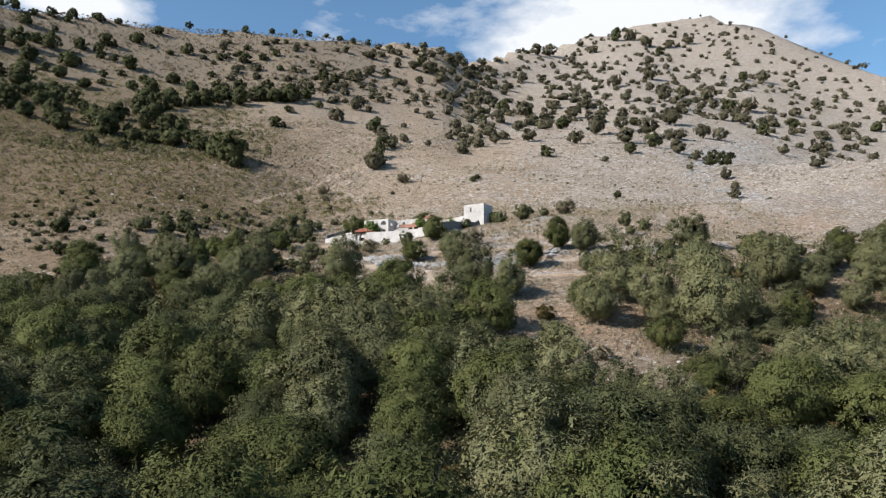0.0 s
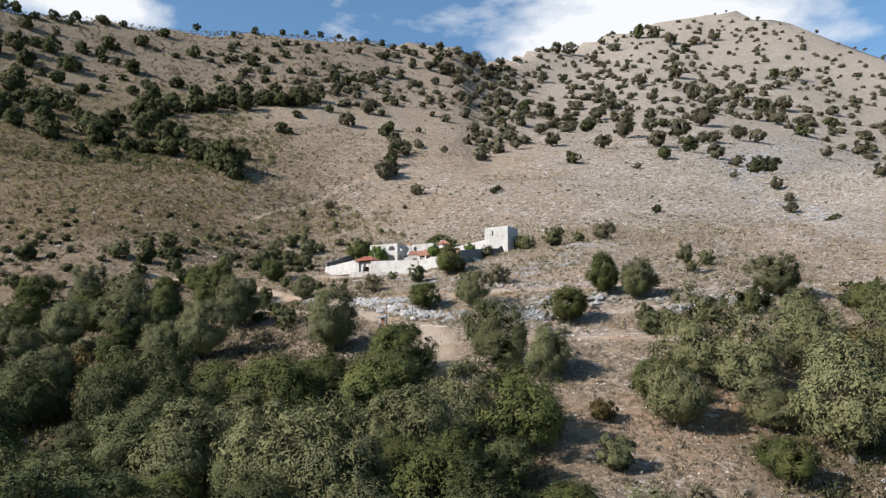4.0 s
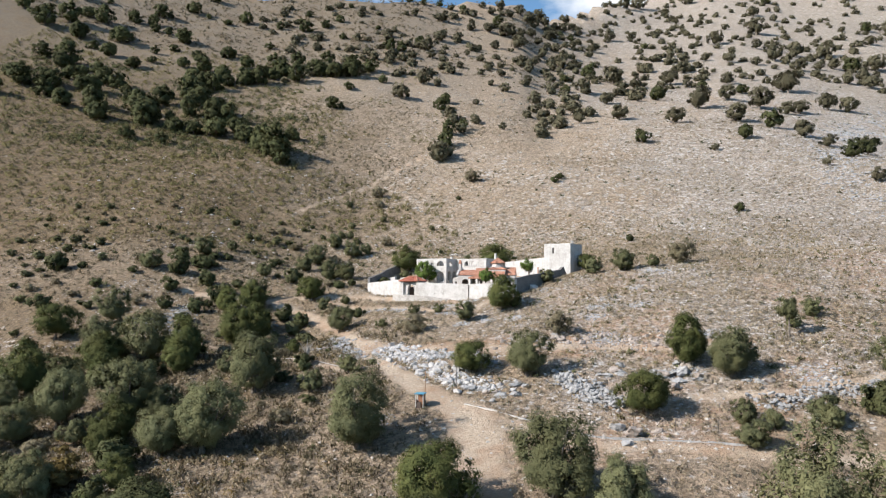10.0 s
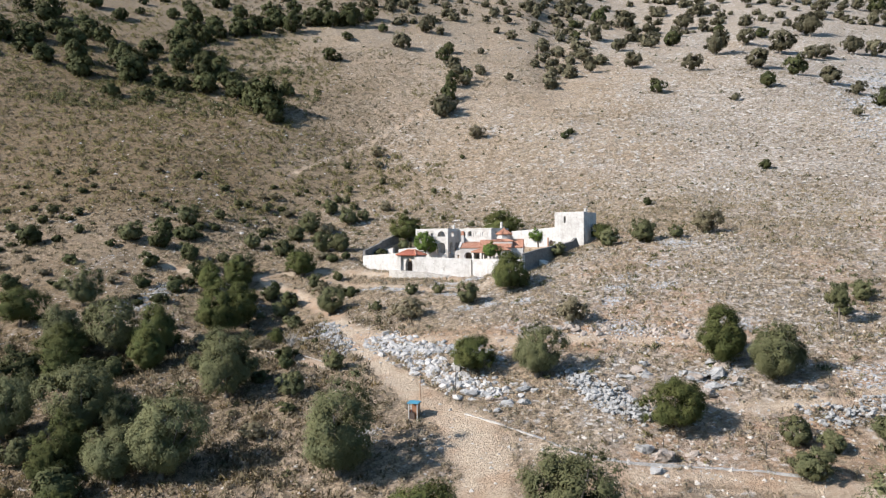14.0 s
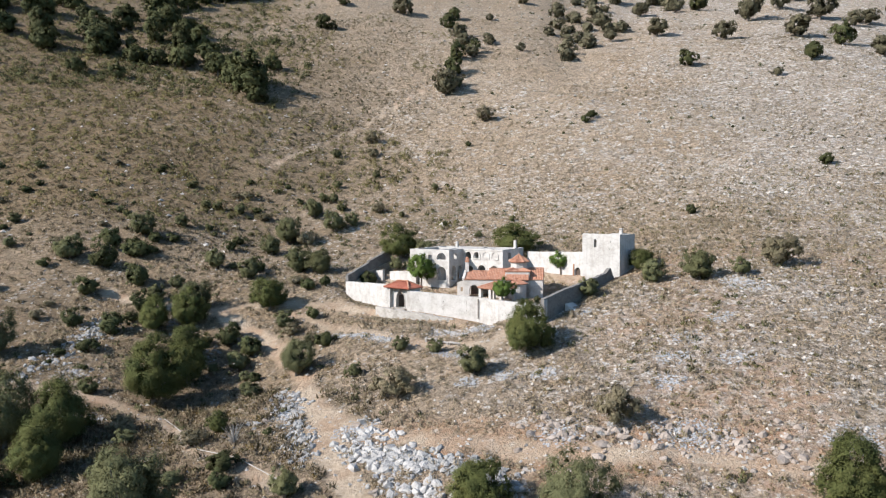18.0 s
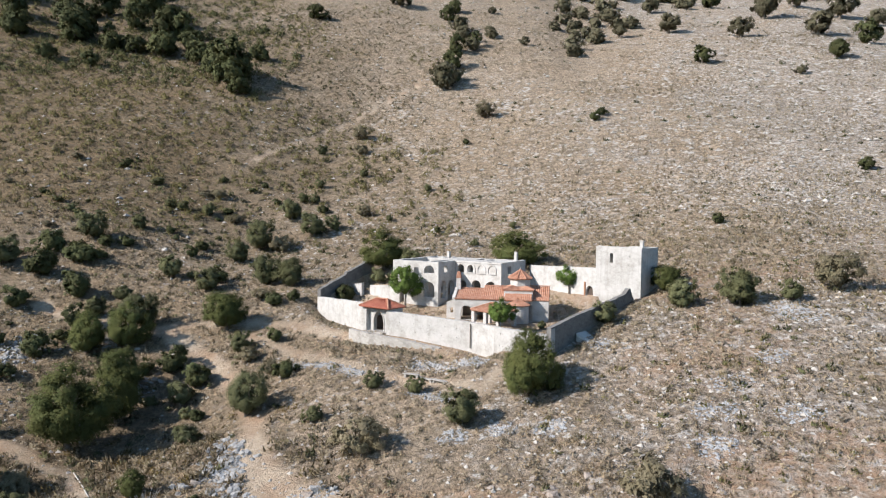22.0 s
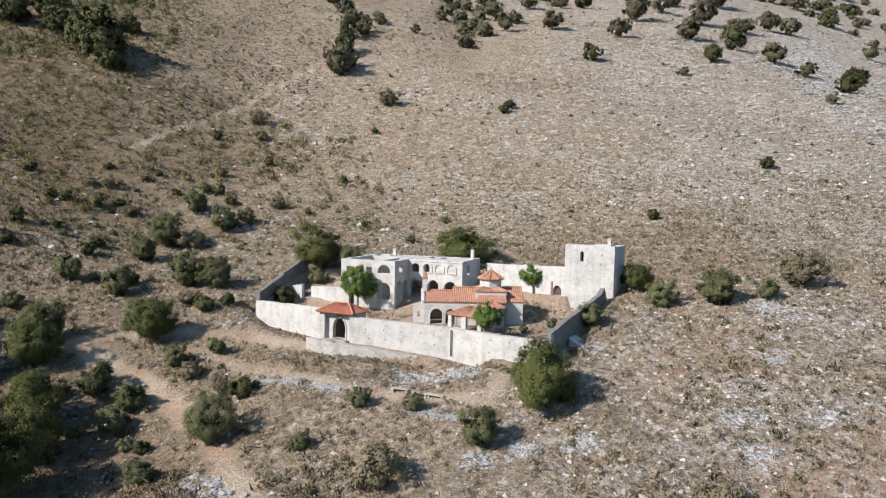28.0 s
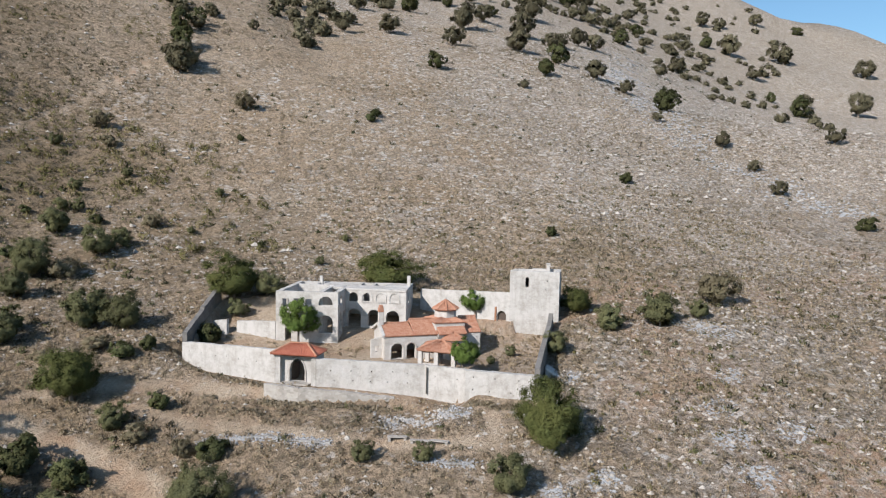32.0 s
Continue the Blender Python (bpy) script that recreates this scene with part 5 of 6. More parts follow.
for p, q, r, s in ((ea, eb, r1, r0), (ec, ed, r0, r1)):
    bm = bmesh.new()
    pitch(bm, p, q, r, s)
    part("roof_slope", bm, RED_TILE, gate, "terracotta tiles in rounded courses")
bm = bmesh.new()
pitch(bm, eb, ec, r1, r1)
part("roof_hip", bm, RED_TILE, gate)
bm = bmesh.new()
pitch(bm, ed, ea, r0, r0)
part("roof_hip", bm, RED_TILE, gate)
bm = bmesh.new()
for p, q in ((ea, r0), (eb, r1), (ec, r1), (ed, r0), (r0, r1)):
    ridge_tiles(bm, p + Vector((0, 0, 0.05)), q + Vector((0, 0, 0.07)))
part("ridge", bm, TILE, gate)

# ---- the roofless two-storey house ----
house = thing("ruined_house", "roofless two-storey stone house with arched openings", "house", at=(0, 0, 0))
HE1, HE2 = Vector((0.848, -0.53, 0)), Vector((0.53, 0.848, 0))
HO = Vector((-6.4, 110.5, 0))
TOP, FOOT_Z = -8.2, -16.2


def hp(s, w, z=0.0):
    return HO + HE1 * s + HE2 * w + Vector((0, 0, z))


def house_wall(name, s, w, along_front, n, holes, top=TOP, thick=0.6, mat=None):
    d = HE1 if along_front else HE2
    return part(name, slab(ragged(0, n, FOOT_Z, [(0, top), (n, top)], WALL_RNG, 0.04), holes, thick, hp(s, w), d), mat or HOUSE_STONE, house)


UP0 = -10.3
W0, W1 = hp(8.0, 4.65), hp(16.2, 3.8)
WING = (W1 - W0).normalized()
house_wall("front_wall", 0, 0, True, 8.0, [rect(0.85, 1.65, UP0, -9.15), rect(2.3, 3.1, UP0, -9.1), rect(3.8, 4.6, UP0, -9.15), arch(5.5, 7.3, -9.9, -8.75), arch(5.55, 7.35, -13.4, -11.15), rect(1.2, 2.0, -14.6, -12.9)])
house_wall("bay_side_wall", 8.0, 0.6, False, 4.05, [arch(0.8, 1.9, -10.0, -8.8), arch(0.15, 1.65, -13.5, -10.95), arch(2.2, 3.7, -14.0, -11.05)], thick=0.6)
part("wing_front_wall", slab(ragged(0, (W1 - W0).length, FOOT_Z, [(0, TOP), (8.2, TOP)], WALL_RNG, 0.04), [arch(0.5, 1.7, -9.9, -8.7), arch(2.45, 3.3, -9.9, -8.75), arch(0.35, 2.15, -13.4, -10.85), arch(3.1, 4.7, -13.1, -10.9), arch(5.55, 7.35, -13.1, -10.95)], 0.6, W0, WING), HOUSE_STONE, house)
for a, b in ((2.15, 3.75), (4.05, 5.6), (5.9, 7.4)):
    part("blind_arch", slab(arch(a, b, -9.95, -8.55), [arch(a + 0.15, b - 0.15, -9.8, -8.7)], 0.1, W0 - HE2 * 0.1, WING), HOUSE_STONE, house, "blind arch framed in cut stone")
part("string_course", slab(rect(0.0, 8.2, -8.42, -8.3), [], 0.08, W0 - HE2 * 0.08, WING), HOUSE_STONE, house)
house_wall("wing_end_wall", 16.2, 4.45, False, 7.35, [rect(1.4, 2.5, -10.3, -8.8)], top=-8.15)
house_wall("back_wall", 0, 11.2, True, 15.6, [rect(1.5, 2.3, -10.3, -9.1), rect(4.5, 5.3, -10.3, -9.1), rect(12.6, 13.4, -10.3, -9.1)])
house_wall("west_wall", 0.6, 0.6, False, 10.6, [rect(2.0, 2.8, -10.3, -9.0), rect(5.5, 6.3, -10.3, -9.0)])
house_wall("cross_wall", 5.9, 0.6, False, 7.0, [arch(2.5, 4.0, -14.8, -12.2)], top=TOP - 0.05)
house_wall("rear_room_wall", 0.6, 8.2, True, 15.0, [arch(9.5, 10.6, -10.6, -8.9)], top=TOP - 0.05, thick=0.55)
house_wall("inner_wing_wall", 8.0, 5.3, False, 2.9, [arch(0.9, 2.1, -14.8, -12.2)], top=TOP - 0.1)
for s in (3.3, 9.3, 11.2):
    house_wall("back_room_wall", s, 8.75, False, 2.45, [], top=TOP - 0.02, thick=0.45)
# flat roofs over the wing and between the open rooms
for s0, s1, w0, w1 in ((8.0, 15.6, 5.3, 8.2), (5.9, 7.4, 6.2, 8.2), (4.0, 8.85, 8.75, 11.2), (12.6, 15.6, 8.75, 11.2)):
    m = Matrix.Translation(hp((s0 + s1) / 2, (w0 + w1) / 2, TOP - 0.36)) @ Matrix.Rotation(math.atan2(HE1.y, HE1.x), 4, "Z")
    part("flat_roof", box(m, (s1 - s0 - 0.01, w1 - w0 - 0.01, 0.3)), HOUSE_STONE, house, "flat pale mortar roof")
for s, w, h in ((15.95, 9.0, 1.4), (3.4, 10.4, 0.95)):
    part("chimney", box(Matrix.Translation(hp(s, w, TOP - 0.3)) @ Matrix.Rotation(math.atan2(HE1.y, HE1.x), 4, "Z"), (0.5, 0.5, h + 0.3), 0.04, 0.03), HOUSE_STONE, house, "short square stone chimney")
for s, w, ns, nw in ((0.6, 4.4, 4.7, 3.8), (8.6, 5.3, 7.0, 2.9)):
    m = Matrix.Translation(hp(s + ns / 2, w + nw / 2, -11.25)) @ Matrix.Rotation(math.atan2(HE1.y, HE1.x), 4, "Z")
    part("floor_slab", box(m, (ns, nw, 0.25)), CONCRETE, house)

# ---- chapel ----
chapel = thing("chapel", "small domed stone chapel with terracotta roofs", "chapel", at=(0, 0, 0))
KA = radians(-10)
KE1, KE2 = Vector((math.cos(KA), math.sin(KA), 0)), Vector((-math.sin(KA), math.cos(KA), 0))
KO = Vector((2.6, 96.6, 0))
KFOOT = -16.2


def kp(s, w, z=0.0):
    return KO + KE1 * s + KE2 * w + Vector((0, 0, z))


def tower_turn(d):
    return Matrix.Rotation(math.atan2(d.y, d.x), 4, "Z")


part("south_wall", slab(rect(0, 6.4, KFOOT, -12.3), [arch(0.8, 2.25, -14.95, -13.1), arch(2.65, 3.8, -15.4, -13.15), arch(4.7, 5.2, -14.2, -13.1)], 0.55, kp(0, 0), KE1), CHAPEL_STONE, chapel)
part("north_wall", slab(rect(0, 12.1, KFOOT, -12.3), [], 0.55, kp(0, 4.85), KE1), CHAPEL_STONE, chapel)
part("west_wall", slab([(0, KFOOT), (4.3, KFOOT), (4.3, -12.3), (2.15, -11.3), (0, -12.3)], [arch(1.5, 2.8, -15.0, -13.0)], 0.55, kp(0.55, 0.55), KE2), CHAPEL_STONE, chapel)
part("east_wall", slab([(0, KFOOT), (4.3, KFOOT), (4.3, -12.3), (2.15, -10.7), (0, -12.3)], [], 0.55, kp(12.1, 0.55), KE2), CHAPEL_STONE, chapel)
part("transept_wall", slab([(6.4, KFOOT), (10.0, KFOOT), (10.0, -12.25), (6.4, -12.25)], [rect(8.0, 8.35, -13.6, -12.9)], 0.5, kp(0, -0.5), KE1), CHAPEL_STONE, chapel)
part("east_bay_wall", slab(rect(10.0, 12.1, KFOOT, -12.3), [], 0.55, kp(0, 0.5), KE1), CHAPEL_STONE, chapel)
part("transept_side", slab(rect(0, 0.5, KFOOT, -12.2), [], 0.5, kp(10.0, -0.5), KE2), CHAPEL_STONE, chapel)
part("transept_return", slab(rect(0, 0.5, KFOOT, -12.2), [], 0.5, kp(6.9, -0.5), KE2), CHAPEL_STONE, chapel)
# apse beside the transept
bm = bmesh.new()
ring = [(1.35 * math.cos(a), -1.35 * math.sin(a)) for a in (math.pi * i / 10 for i in range(11))]
for z0, z1 in ((KFOOT, -12.75),):
    lo = [bm.verts.new(kp(8.3 + x, -0.5 + y, z0)) for x, y in ring]
    hi = [bm.verts.new(kp(8.3 + x, -0.5 + y, z1)) for x, y in ring]
    for i in range(10):
        bm.faces.new((lo[i], lo[i + 1], hi[i + 1], hi[i]))
    bm.faces.new(hi)
    bm.faces.new(lo[::-1])
part("apse", bm, CHAPEL_STONE, chapel)
bm = bmesh.new()
tip = kp(8.3, -0.45, -11.9)
for i in range(10):
    (x0, y0), (x1, y1) = ring[i], ring[i + 1]
    p, q = kp(8.3 + x0 * 1.16, -0.5 + y0 * 1.16, -12.72), kp(8.3 + x1 * 1.16, -0.5 + y1 * 1.16, -12.72)
    pitch(bm, p, q, tip, tip, 0.2, 0.04, 0.08)
part("apse_roof", bm, TILE, chapel)
# nave roofs
NAVE = [("narthex_roof", -0.05, 3.6, -0.12, -12.22, -11.2), ("nave_roof", 3.6, 6.6, -0.15, -12.2, -10.8), ("east_roof", 9.9, 12.2, 0.4, -12.22, -10.65)]
for name, s0, s1, w0, z0, z1 in NAVE:
    bm = bmesh.new()
    pitch(bm, kp(s0, w0, z0), kp(s1, w0, z0), kp(s1, 2.7, z1), kp(s0, 2.7, z1))
    pitch(bm, kp(s1, 5.8, z0), kp(s0, 5.8, z0), kp(s0, 2.7, z1), kp(s1, 2.7, z1))
    ridge_tiles(bm, kp(s0, 2.7, z1 + 0.06), kp(s1, 2.7, z1 + 0.06))
    part(name, bm, TILE, chapel, "terracotta tiles in rounded courses")
for a, b in ((0.8, 2.25), (2.65, 3.8)):
    part("arch_rim", slab(arch(a - 0.16, b + 0.16, -14.95, -12.95), [arch(a, b, -14.94, -13.1)], 0.06, kp(0, -0.06), KE1), CHAPEL_STONE, chapel)
# coping of the west gable
for w0, w1, z0, z1 in ((-0.1, 2.7, -12.15, -11.08), (2.7, 5.5, -11.08, -12.15)):
    part("gable_coping", slab([(w0, z0 - 0.2), (w1, z1 - 0.2), (w1, z1 + 0.1), (w0, z0 + 0.1)], [], 0.4, kp(0.06, 0), KE2), CHAPEL_STONE, chapel)
bm = bmesh.new()
pitch(bm, kp(6.5, -0.75, -12.15), kp(10.0, -0.75, -12.15), kp(10.0, 1.3, -11.05), kp(6.5, 1.3, -11.05))
part("transept_roof", bm, TILE, chapel)
part("crossing_block", box(Matrix.Translation(kp(8.2, 2.7, -13)) @ tower_turn(KE1), (3.7, 4.4, 2.1)), CHAPEL_STONE, chapel)
bm = bmesh.new()
q = [kp(6.2, 0.4, -10.95), kp(10.2, 0.4, -10.95), kp(10.2, 5.0, -10.95), kp(6.2, 5.0, -10.95)]
tip = kp(8.25, 2.7, -10.2)
for i in range(4):
    pitch(bm, q[i], q[(i + 1) % 4], tip, tip)
part("crossing_roof", bm, TILE, chapel)
# octagonal drum and its roof
DC = kp(8.3, 2.7)
OCT = [(math.cos(math.pi / 8 + i * math.pi / 4), math.sin(math.pi / 8 + i * math.pi / 4)) for i in range(8)]
bm = bmesh.new()
lo = [bm.verts.new(DC + Vector((1.35 * x, 1.35 * y, -11.4))) for x, y in OCT]
hi = [bm.verts.new(DC + Vector((1.35 * x, 1.35 * y, -9.55))) for x, y in OCT]
for i in range(8):
    j = (i + 1) % 8
    f = bm.faces.new((lo[i], lo[j], hi[j], hi[i]))
bm.faces.new(hi)
bm.faces.new(lo[::-1])
drum = part("drum", bm, CHAPEL_STONE, chapel, "octagonal plastered drum")
for i in range(8):
    a = i * math.pi / 4
    m = Matrix.Translation(DC + Vector((1.23 * math.cos(a), 1.23 * math.sin(a), -10.75))) @ Matrix.Rotation(a + math.pi / 2, 4, "Z")
    part("slit_frame", slab(rect(-0.14, 0.14, 0, 0.75), [rect(-0.07, 0.07, 0.07, 0.68)], 0.05, (0, 0), (1, 0)), TERRACE_STONE, drum).matrix_basis = m
bm = bmesh.new()
tip = DC + Vector((0, 0, -8.5))
for i in range(8):
    (x0, y0), (x1, y1) = OCT[i], OCT[(i + 1) % 8]
    p, q = DC + Vector((1.68 * x0, 1.68 * y0, -9.6)), DC + Vector((1.68 * x1, 1.68 * y1, -9.6))
    pitch(bm, p, q, tip, tip, 0.2, 0.05, 0.1)
    ridge_tiles(bm, p + Vector((0, 0, 0.05)), tip + Vector((0, 0, 0.05)), 0.1)
part("dome_roof", bm, TILE, chapel, "eight-sided terracotta roof")
part("finial", box(Matrix.Translation(DC + Vector((0, 0, -8.5))), (0.14, 0.14, 0.4), 0.03), WALL_STONE, chapel)
# belfry stack
part("bell_stack", box(Matrix.Translation(kp(0.12, 2.6, -11.6)) @ tower_turn(KE1), (0.62, 0.6, 1.9), 0.03, 0.03), CHAPEL_STONE, chapel, "little brick-topped bell stack")
part("bell_stack_cap", box(Matrix.Translation(kp(0.12, 2.6, -9.75)) @ tower_turn(KE1), (0.72, 0.66, 0.85), 0.16, 0.04), TILE, chapel)
# west annex wall
part("annex_wall", slab([(0, KFOOT), (1.5, KFOOT), (1.5, -12.4), (0, -12.9)], [rect(0.5, 0.9, -14.3, -13.6)], 0.45, kp(-1.3, 1.3), KE1), CHAPEL_STONE, chapel)
# porch
PE1, PE2 = (KE1 * 3.7 - KE2 * 2.3).normalized(), (KE1 * 2.3 + KE2 * 3.7).normalized()
PO = kp(2.6, -4.4)


def pp(s, w, z=0.0):
    return PO + PE1 * s + PE2 * w + Vector((0, 0, z))


porch = [pp(0, 0, -13.0), pp(4.5, 0, -13.1), pp(4.5, 3.9, -13.0), pp(0, 3.9, -12.95)]
pr0, pr1 = pp(1.9, 1.9, -12.2), pp(2.6, 1.9, -12.2)
bm = bmesh.new()
pitch(bm, porch[0], porch[1], pr1, pr0)
pitch(bm, porch[2], porch[3], pr0, pr1)
part("porch_roof", bm, TILE, chapel, "low tiled porch roof")
bm = bmesh.new()
pitch(bm, porch[1], porch[2], pr1, pr1)
pitch(bm, porch[3], porch[0], pr0, pr0)
part("porch_hip", bm, TILE, chapel)
bm = bmesh.new()
for p, q in ((porch[0], pr0), (porch[1], pr1), (porch[3], pr0), (pr0, pr1)):
    ridge_tiles(bm, p + Vector((0, 0, 0.05)), q + Vector((0, 0, 0.07)))
part("porch_ridge", bm, TILE, chapel)
for s, w in ((0.35, 0.35), (2.2, 0.35), (4.15, 0.35), (4.15, 3.5), (0.35, 3.5)):
    part("porch_pillar", box(Matrix.Translation(pp(s, w, -15.7)) @ tower_turn(PE1), (0.48, 0.48, 2.55), 0.0, 0.03), CHAPEL_STONE, chapel)
for a, d, n in (((0.1, 0.27), PE1, 4.3), ((0.44, 0.5), PE2, 3.2)):
    part("porch_beam", slab(rect(0, n, -13.3, -13.1), [], 0.18, pp(*a), d), DARK_WOOD, chapel)
part("porch_parapet", slab(rect(0.6, 1.95, -16, -14.5), [], 0.3, pp(0, 0.2), PE1), CHAPEL_STONE, chapel)

# ---- tower ----
tower = thing("watch_tower", "square white stone tower with a flat top", "tower", at=(0, 0, 0))
TE1, TE2 = Vector((0.766, -0.643, 0)), Vector((0.643, 0.766, 0))
TO = Vector((21.45, 99.0, 0))


def tp(s, w, z=0.0):
    return TO + TE1 * s + TE2 * w + Vector((0, 0, z))


part("front_wall", slab(ragged(0, 6.4, -16, [(0, -5.3), (6.4, -5.35)], WALL_RNG, 0.04), [arch(2.0, 2.45, -7.4, -6.1), rect(4.75, 4.9, -6.6, -6.4), rect(4.6, 4.72, -7.7, -7.55)], 0.7, tp(0, 0), TE1), WALL_STONE, tower)
part("east_wall", slab(ragged(0, 3.8, -17, [(0, -5.35), (3.8, -5.4)], WALL_RNG, 0.04), [], 0.7, tp(6.4, 0.7), TE2), WALL_STONE, tower)
part("back_wall", slab(ragged(0, 6.4, -16, [(0, -5.5), (2.2, -5.5), (2.6, -5.35), (6.4, -5.4)], WALL_RNG, 0.05), [], 0.7, tp(0, 4.5), TE1), WALL_STONE, tower)
part("west_wall", slab(ragged(0, 3.8, -16, [(0, -5.3), (1.2, -5.4), (3.8, -5.5)], WALL_RNG, 0.05), [rect(1.4, 2.2, -9.5, -8.0)], 0.7, tp(0.7, 0.7), TE2), WALL_STONE, tower)
part("roof_terrace", box(Matrix.Translation(tp(3.2, 2.6, -5.95)) @ tower_turn(TE1), (5.2, 4.0, 0.25)), WALL_STONE, tower)
part("chimney", box(Matrix.Translation(tp(4.7, 3.9, -5.9)) @ tower_turn(TE1), (0.5, 0.5, 1.4), 0.03, 0.03), WALL_STONE, tower, "short chimney with a flat cap")
part("chimney_cap", box(Matrix.Translation(tp(4.7, 3.9, -4.62)) @ tower_turn(TE1), (0.66, 0.66, 0.1)), WALL_STONE, tower)


# ---- benches, booth, posts ----
def bench(x, y, turn):
    z = z_at(x, y)
    ob = thing("bench", "rough bench of a pale stone slab on blocks", "bench", "benches by the path", at=(x, y, z))
    ob.rotation_euler.z = radians(turn)
    for k in (-0.75, 0.75):
        part("block", box(pose(k, 0, -0.15), (0.3, 0.4, 0.42), 0.02, 0.03), TERRACE_STONE, ob)
    part("seat", box(pose(0, 0, 0.27), (1.9, 0.5, 0.1), 0, 0.02), TERRACE_STONE, ob)
    return ob


bench(-2.4, 81.9, -27)
bench(-0.8, 80.3, -36)
bench(0.7, 79.3, -41)

bz = z_at(-4.9, 36.6)
booth = thing("booth", "small booth with a blue flat roof beside the track", "booth", at=(-4.9, 36.6, bz))
booth.rotation_euler.z = radians(-18)
booth.scale = (0.68, 0.68, 0.78)
for x, y in ((-0.72, -0.6), (0.72, -0.6), (-0.72, 0.6), (0.72, 0.6)):
    part("post", box(pose(x, y, -0.3), (0.16, 0.16, 2.45)), CONCRETE, booth)
part("roof", box(pose(0, 0, 2.15, 3, 0, 0), (1.95, 1.7, 0.12), 0, 0.03), BLUE_PAINT, booth, "flat blue sheet roof")
part("side_panel", box(pose(0.72, 0, 0.05), (0.05, 1.05, 2.05)), WOOD, booth, "tan wooden side panel")
part("back_panel", box(pose(0, 0.6, 0.05), (1.3, 0.05, 2.05)), RED_PANEL, booth)
part("counter", box(pose(-0.2, -0.55, -0.1), (0.9, 0.06, 0.95)), DARK_WOOD, booth)
part("left_panel", box(pose(-0.72, 0, 0.05), (0.05, 1.05, 1.0)), RED_PANEL, booth)


def post(x, y, h, mat, label, r=0.05):
    z = z_at(x, y)
    v, f = tube([(0, 0, -0.4), (0, 0, h * 0.5), (0.03, 0.02, h)], [r, r * 0.95, r * 0.8], 8)
    ob = part("fence_post", mesh_np("fence_post", v, f, mat), mat)
    ob.location = (x, y, z)
    return tagged(ob, label, "post", "fence posts by the track")


post(-4.3, 39.5, 3.2, WOOD, "thin wooden pole by the booth", 0.06)
post(-0.2, 40.2, 3.4, METAL, "thin dark pole beside the track", 0.05)
for x, y in ((6.0, 33.6), (9.3, 30.8), (14.5, 26.7), (19, 25.2), (23.3, 23.9), (27.5, 22.4), (31.6, 21.2), (37.0, 19.0)):
    post(x, y, 1.3, METAL, "slim metal fence post beside the track", 0.035)


# ---- stones ----
def stone_shape(rng):
    """A rough, angular stone about 1 across, as corners and triangles."""
    t = (1 + 5**0.5) / 2
    v = np.array([(-1, t, 0), (1, t, 0), (-1, -t, 0), (1, -t, 0), (0, -1, t), (0, 1, t), (0, -1, -t), (0, 1, -t), (t, 0, -1), (t, 0, 1), (-t, 0, -1), (-t, 0, 1)], float)
    v /= np.linalg.norm(v[0])
    f = np.array([(0, 11, 5), (0, 5, 1), (0, 1, 7), (0, 7, 10), (0, 10, 11), (1, 5, 9), (5, 11, 4), (11, 10, 2), (10, 7, 6), (7, 1, 8), (3, 9, 4), (3, 4, 2), (3, 2, 6), (3, 6, 8), (3, 8, 9), (4, 9, 5), (2, 4, 11), (6, 2, 10), (8, 6, 7), (9, 8, 1)])
    return v * rng.uniform(0.55, 1.15, (12, 1)) * 0.5 * rng.uniform(0.75, 1.25, (1, 3)), f


SHAPES = [stone_shape(np.random.default_rng(100 + i)) for i in range(14)]


CHIPS = []
for i in range(10):
    chip_rng = np.random.default_rng(300 + i)
    chip = np.array([(1, 0, 0), (0, 1, 0), (-1, 0, 0), (0, -1, 0), (0, 0, 1), (0.2, 0.1, -1)], float) * 0.5 * chip_rng.uniform(0.6, 1.2, (6, 3)) + chip_rng.uniform(-0.12, 0.12, (6, 3))
    CHIPS.append((chip, np.array([(0, 1, 4), (1, 2, 4), (2, 3, 4), (3, 0, 4), (1, 0, 5), (2, 1, 5), (3, 2, 5), (0, 3, 5)])))


def scatter_stones(name, xs, ys, sizes, mat, label, rng, flat=0.7, category="stones", shapes=SHAPES, lift=0.0):
    zs = height(np.asarray(xs), np.asarray(ys))
    vs, fs, k = [], [], 0
    for x, y, z, s in zip(xs, ys, zs, sizes):
        v, f = shapes[int(rng.integers(len(shapes)))]
        a = rng.uniform(0, 6.283)
        c, q = math.cos(a), math.sin(a)
        w = v * s * np.array([1, 1, flat])
        w = np.stack([w[:, 0] * c - w[:, 1] * q + x, w[:, 0] * q + w[:, 1] * c + y, w[:, 2] + z + lift * rng.uniform(0, 1) ** 2], -1)
        vs.append(w)
        fs.append(f + k)
        k += len(v)
    ob = part(name, mesh_np(name, np.concatenate(vs), np.concatenate(fs), mat), mat)
    return tagged(ob, label, category, kind="stuff")


rock_rng = np.random.default_rng(77)


def pile(line, n, width, lo, hi):
    pts = np.array(line)
    seg = np.hypot(*np.diff(pts, axis=0).T)
    at = rock_rng.uniform(0, seg.sum(), n)
    cum = np.concatenate([[0], np.cumsum(seg)])
    x, y = np.interp(at, cum, pts[:, 0]), np.interp(at, cum, pts[:, 1])
    return x + rock_rng.normal(0, width, n), y + rock_rng.normal(0, width, n), lo * 0.7 + (hi - lo * 0.7) * rock_rng.uniform(0, 1, n) ** 2.2


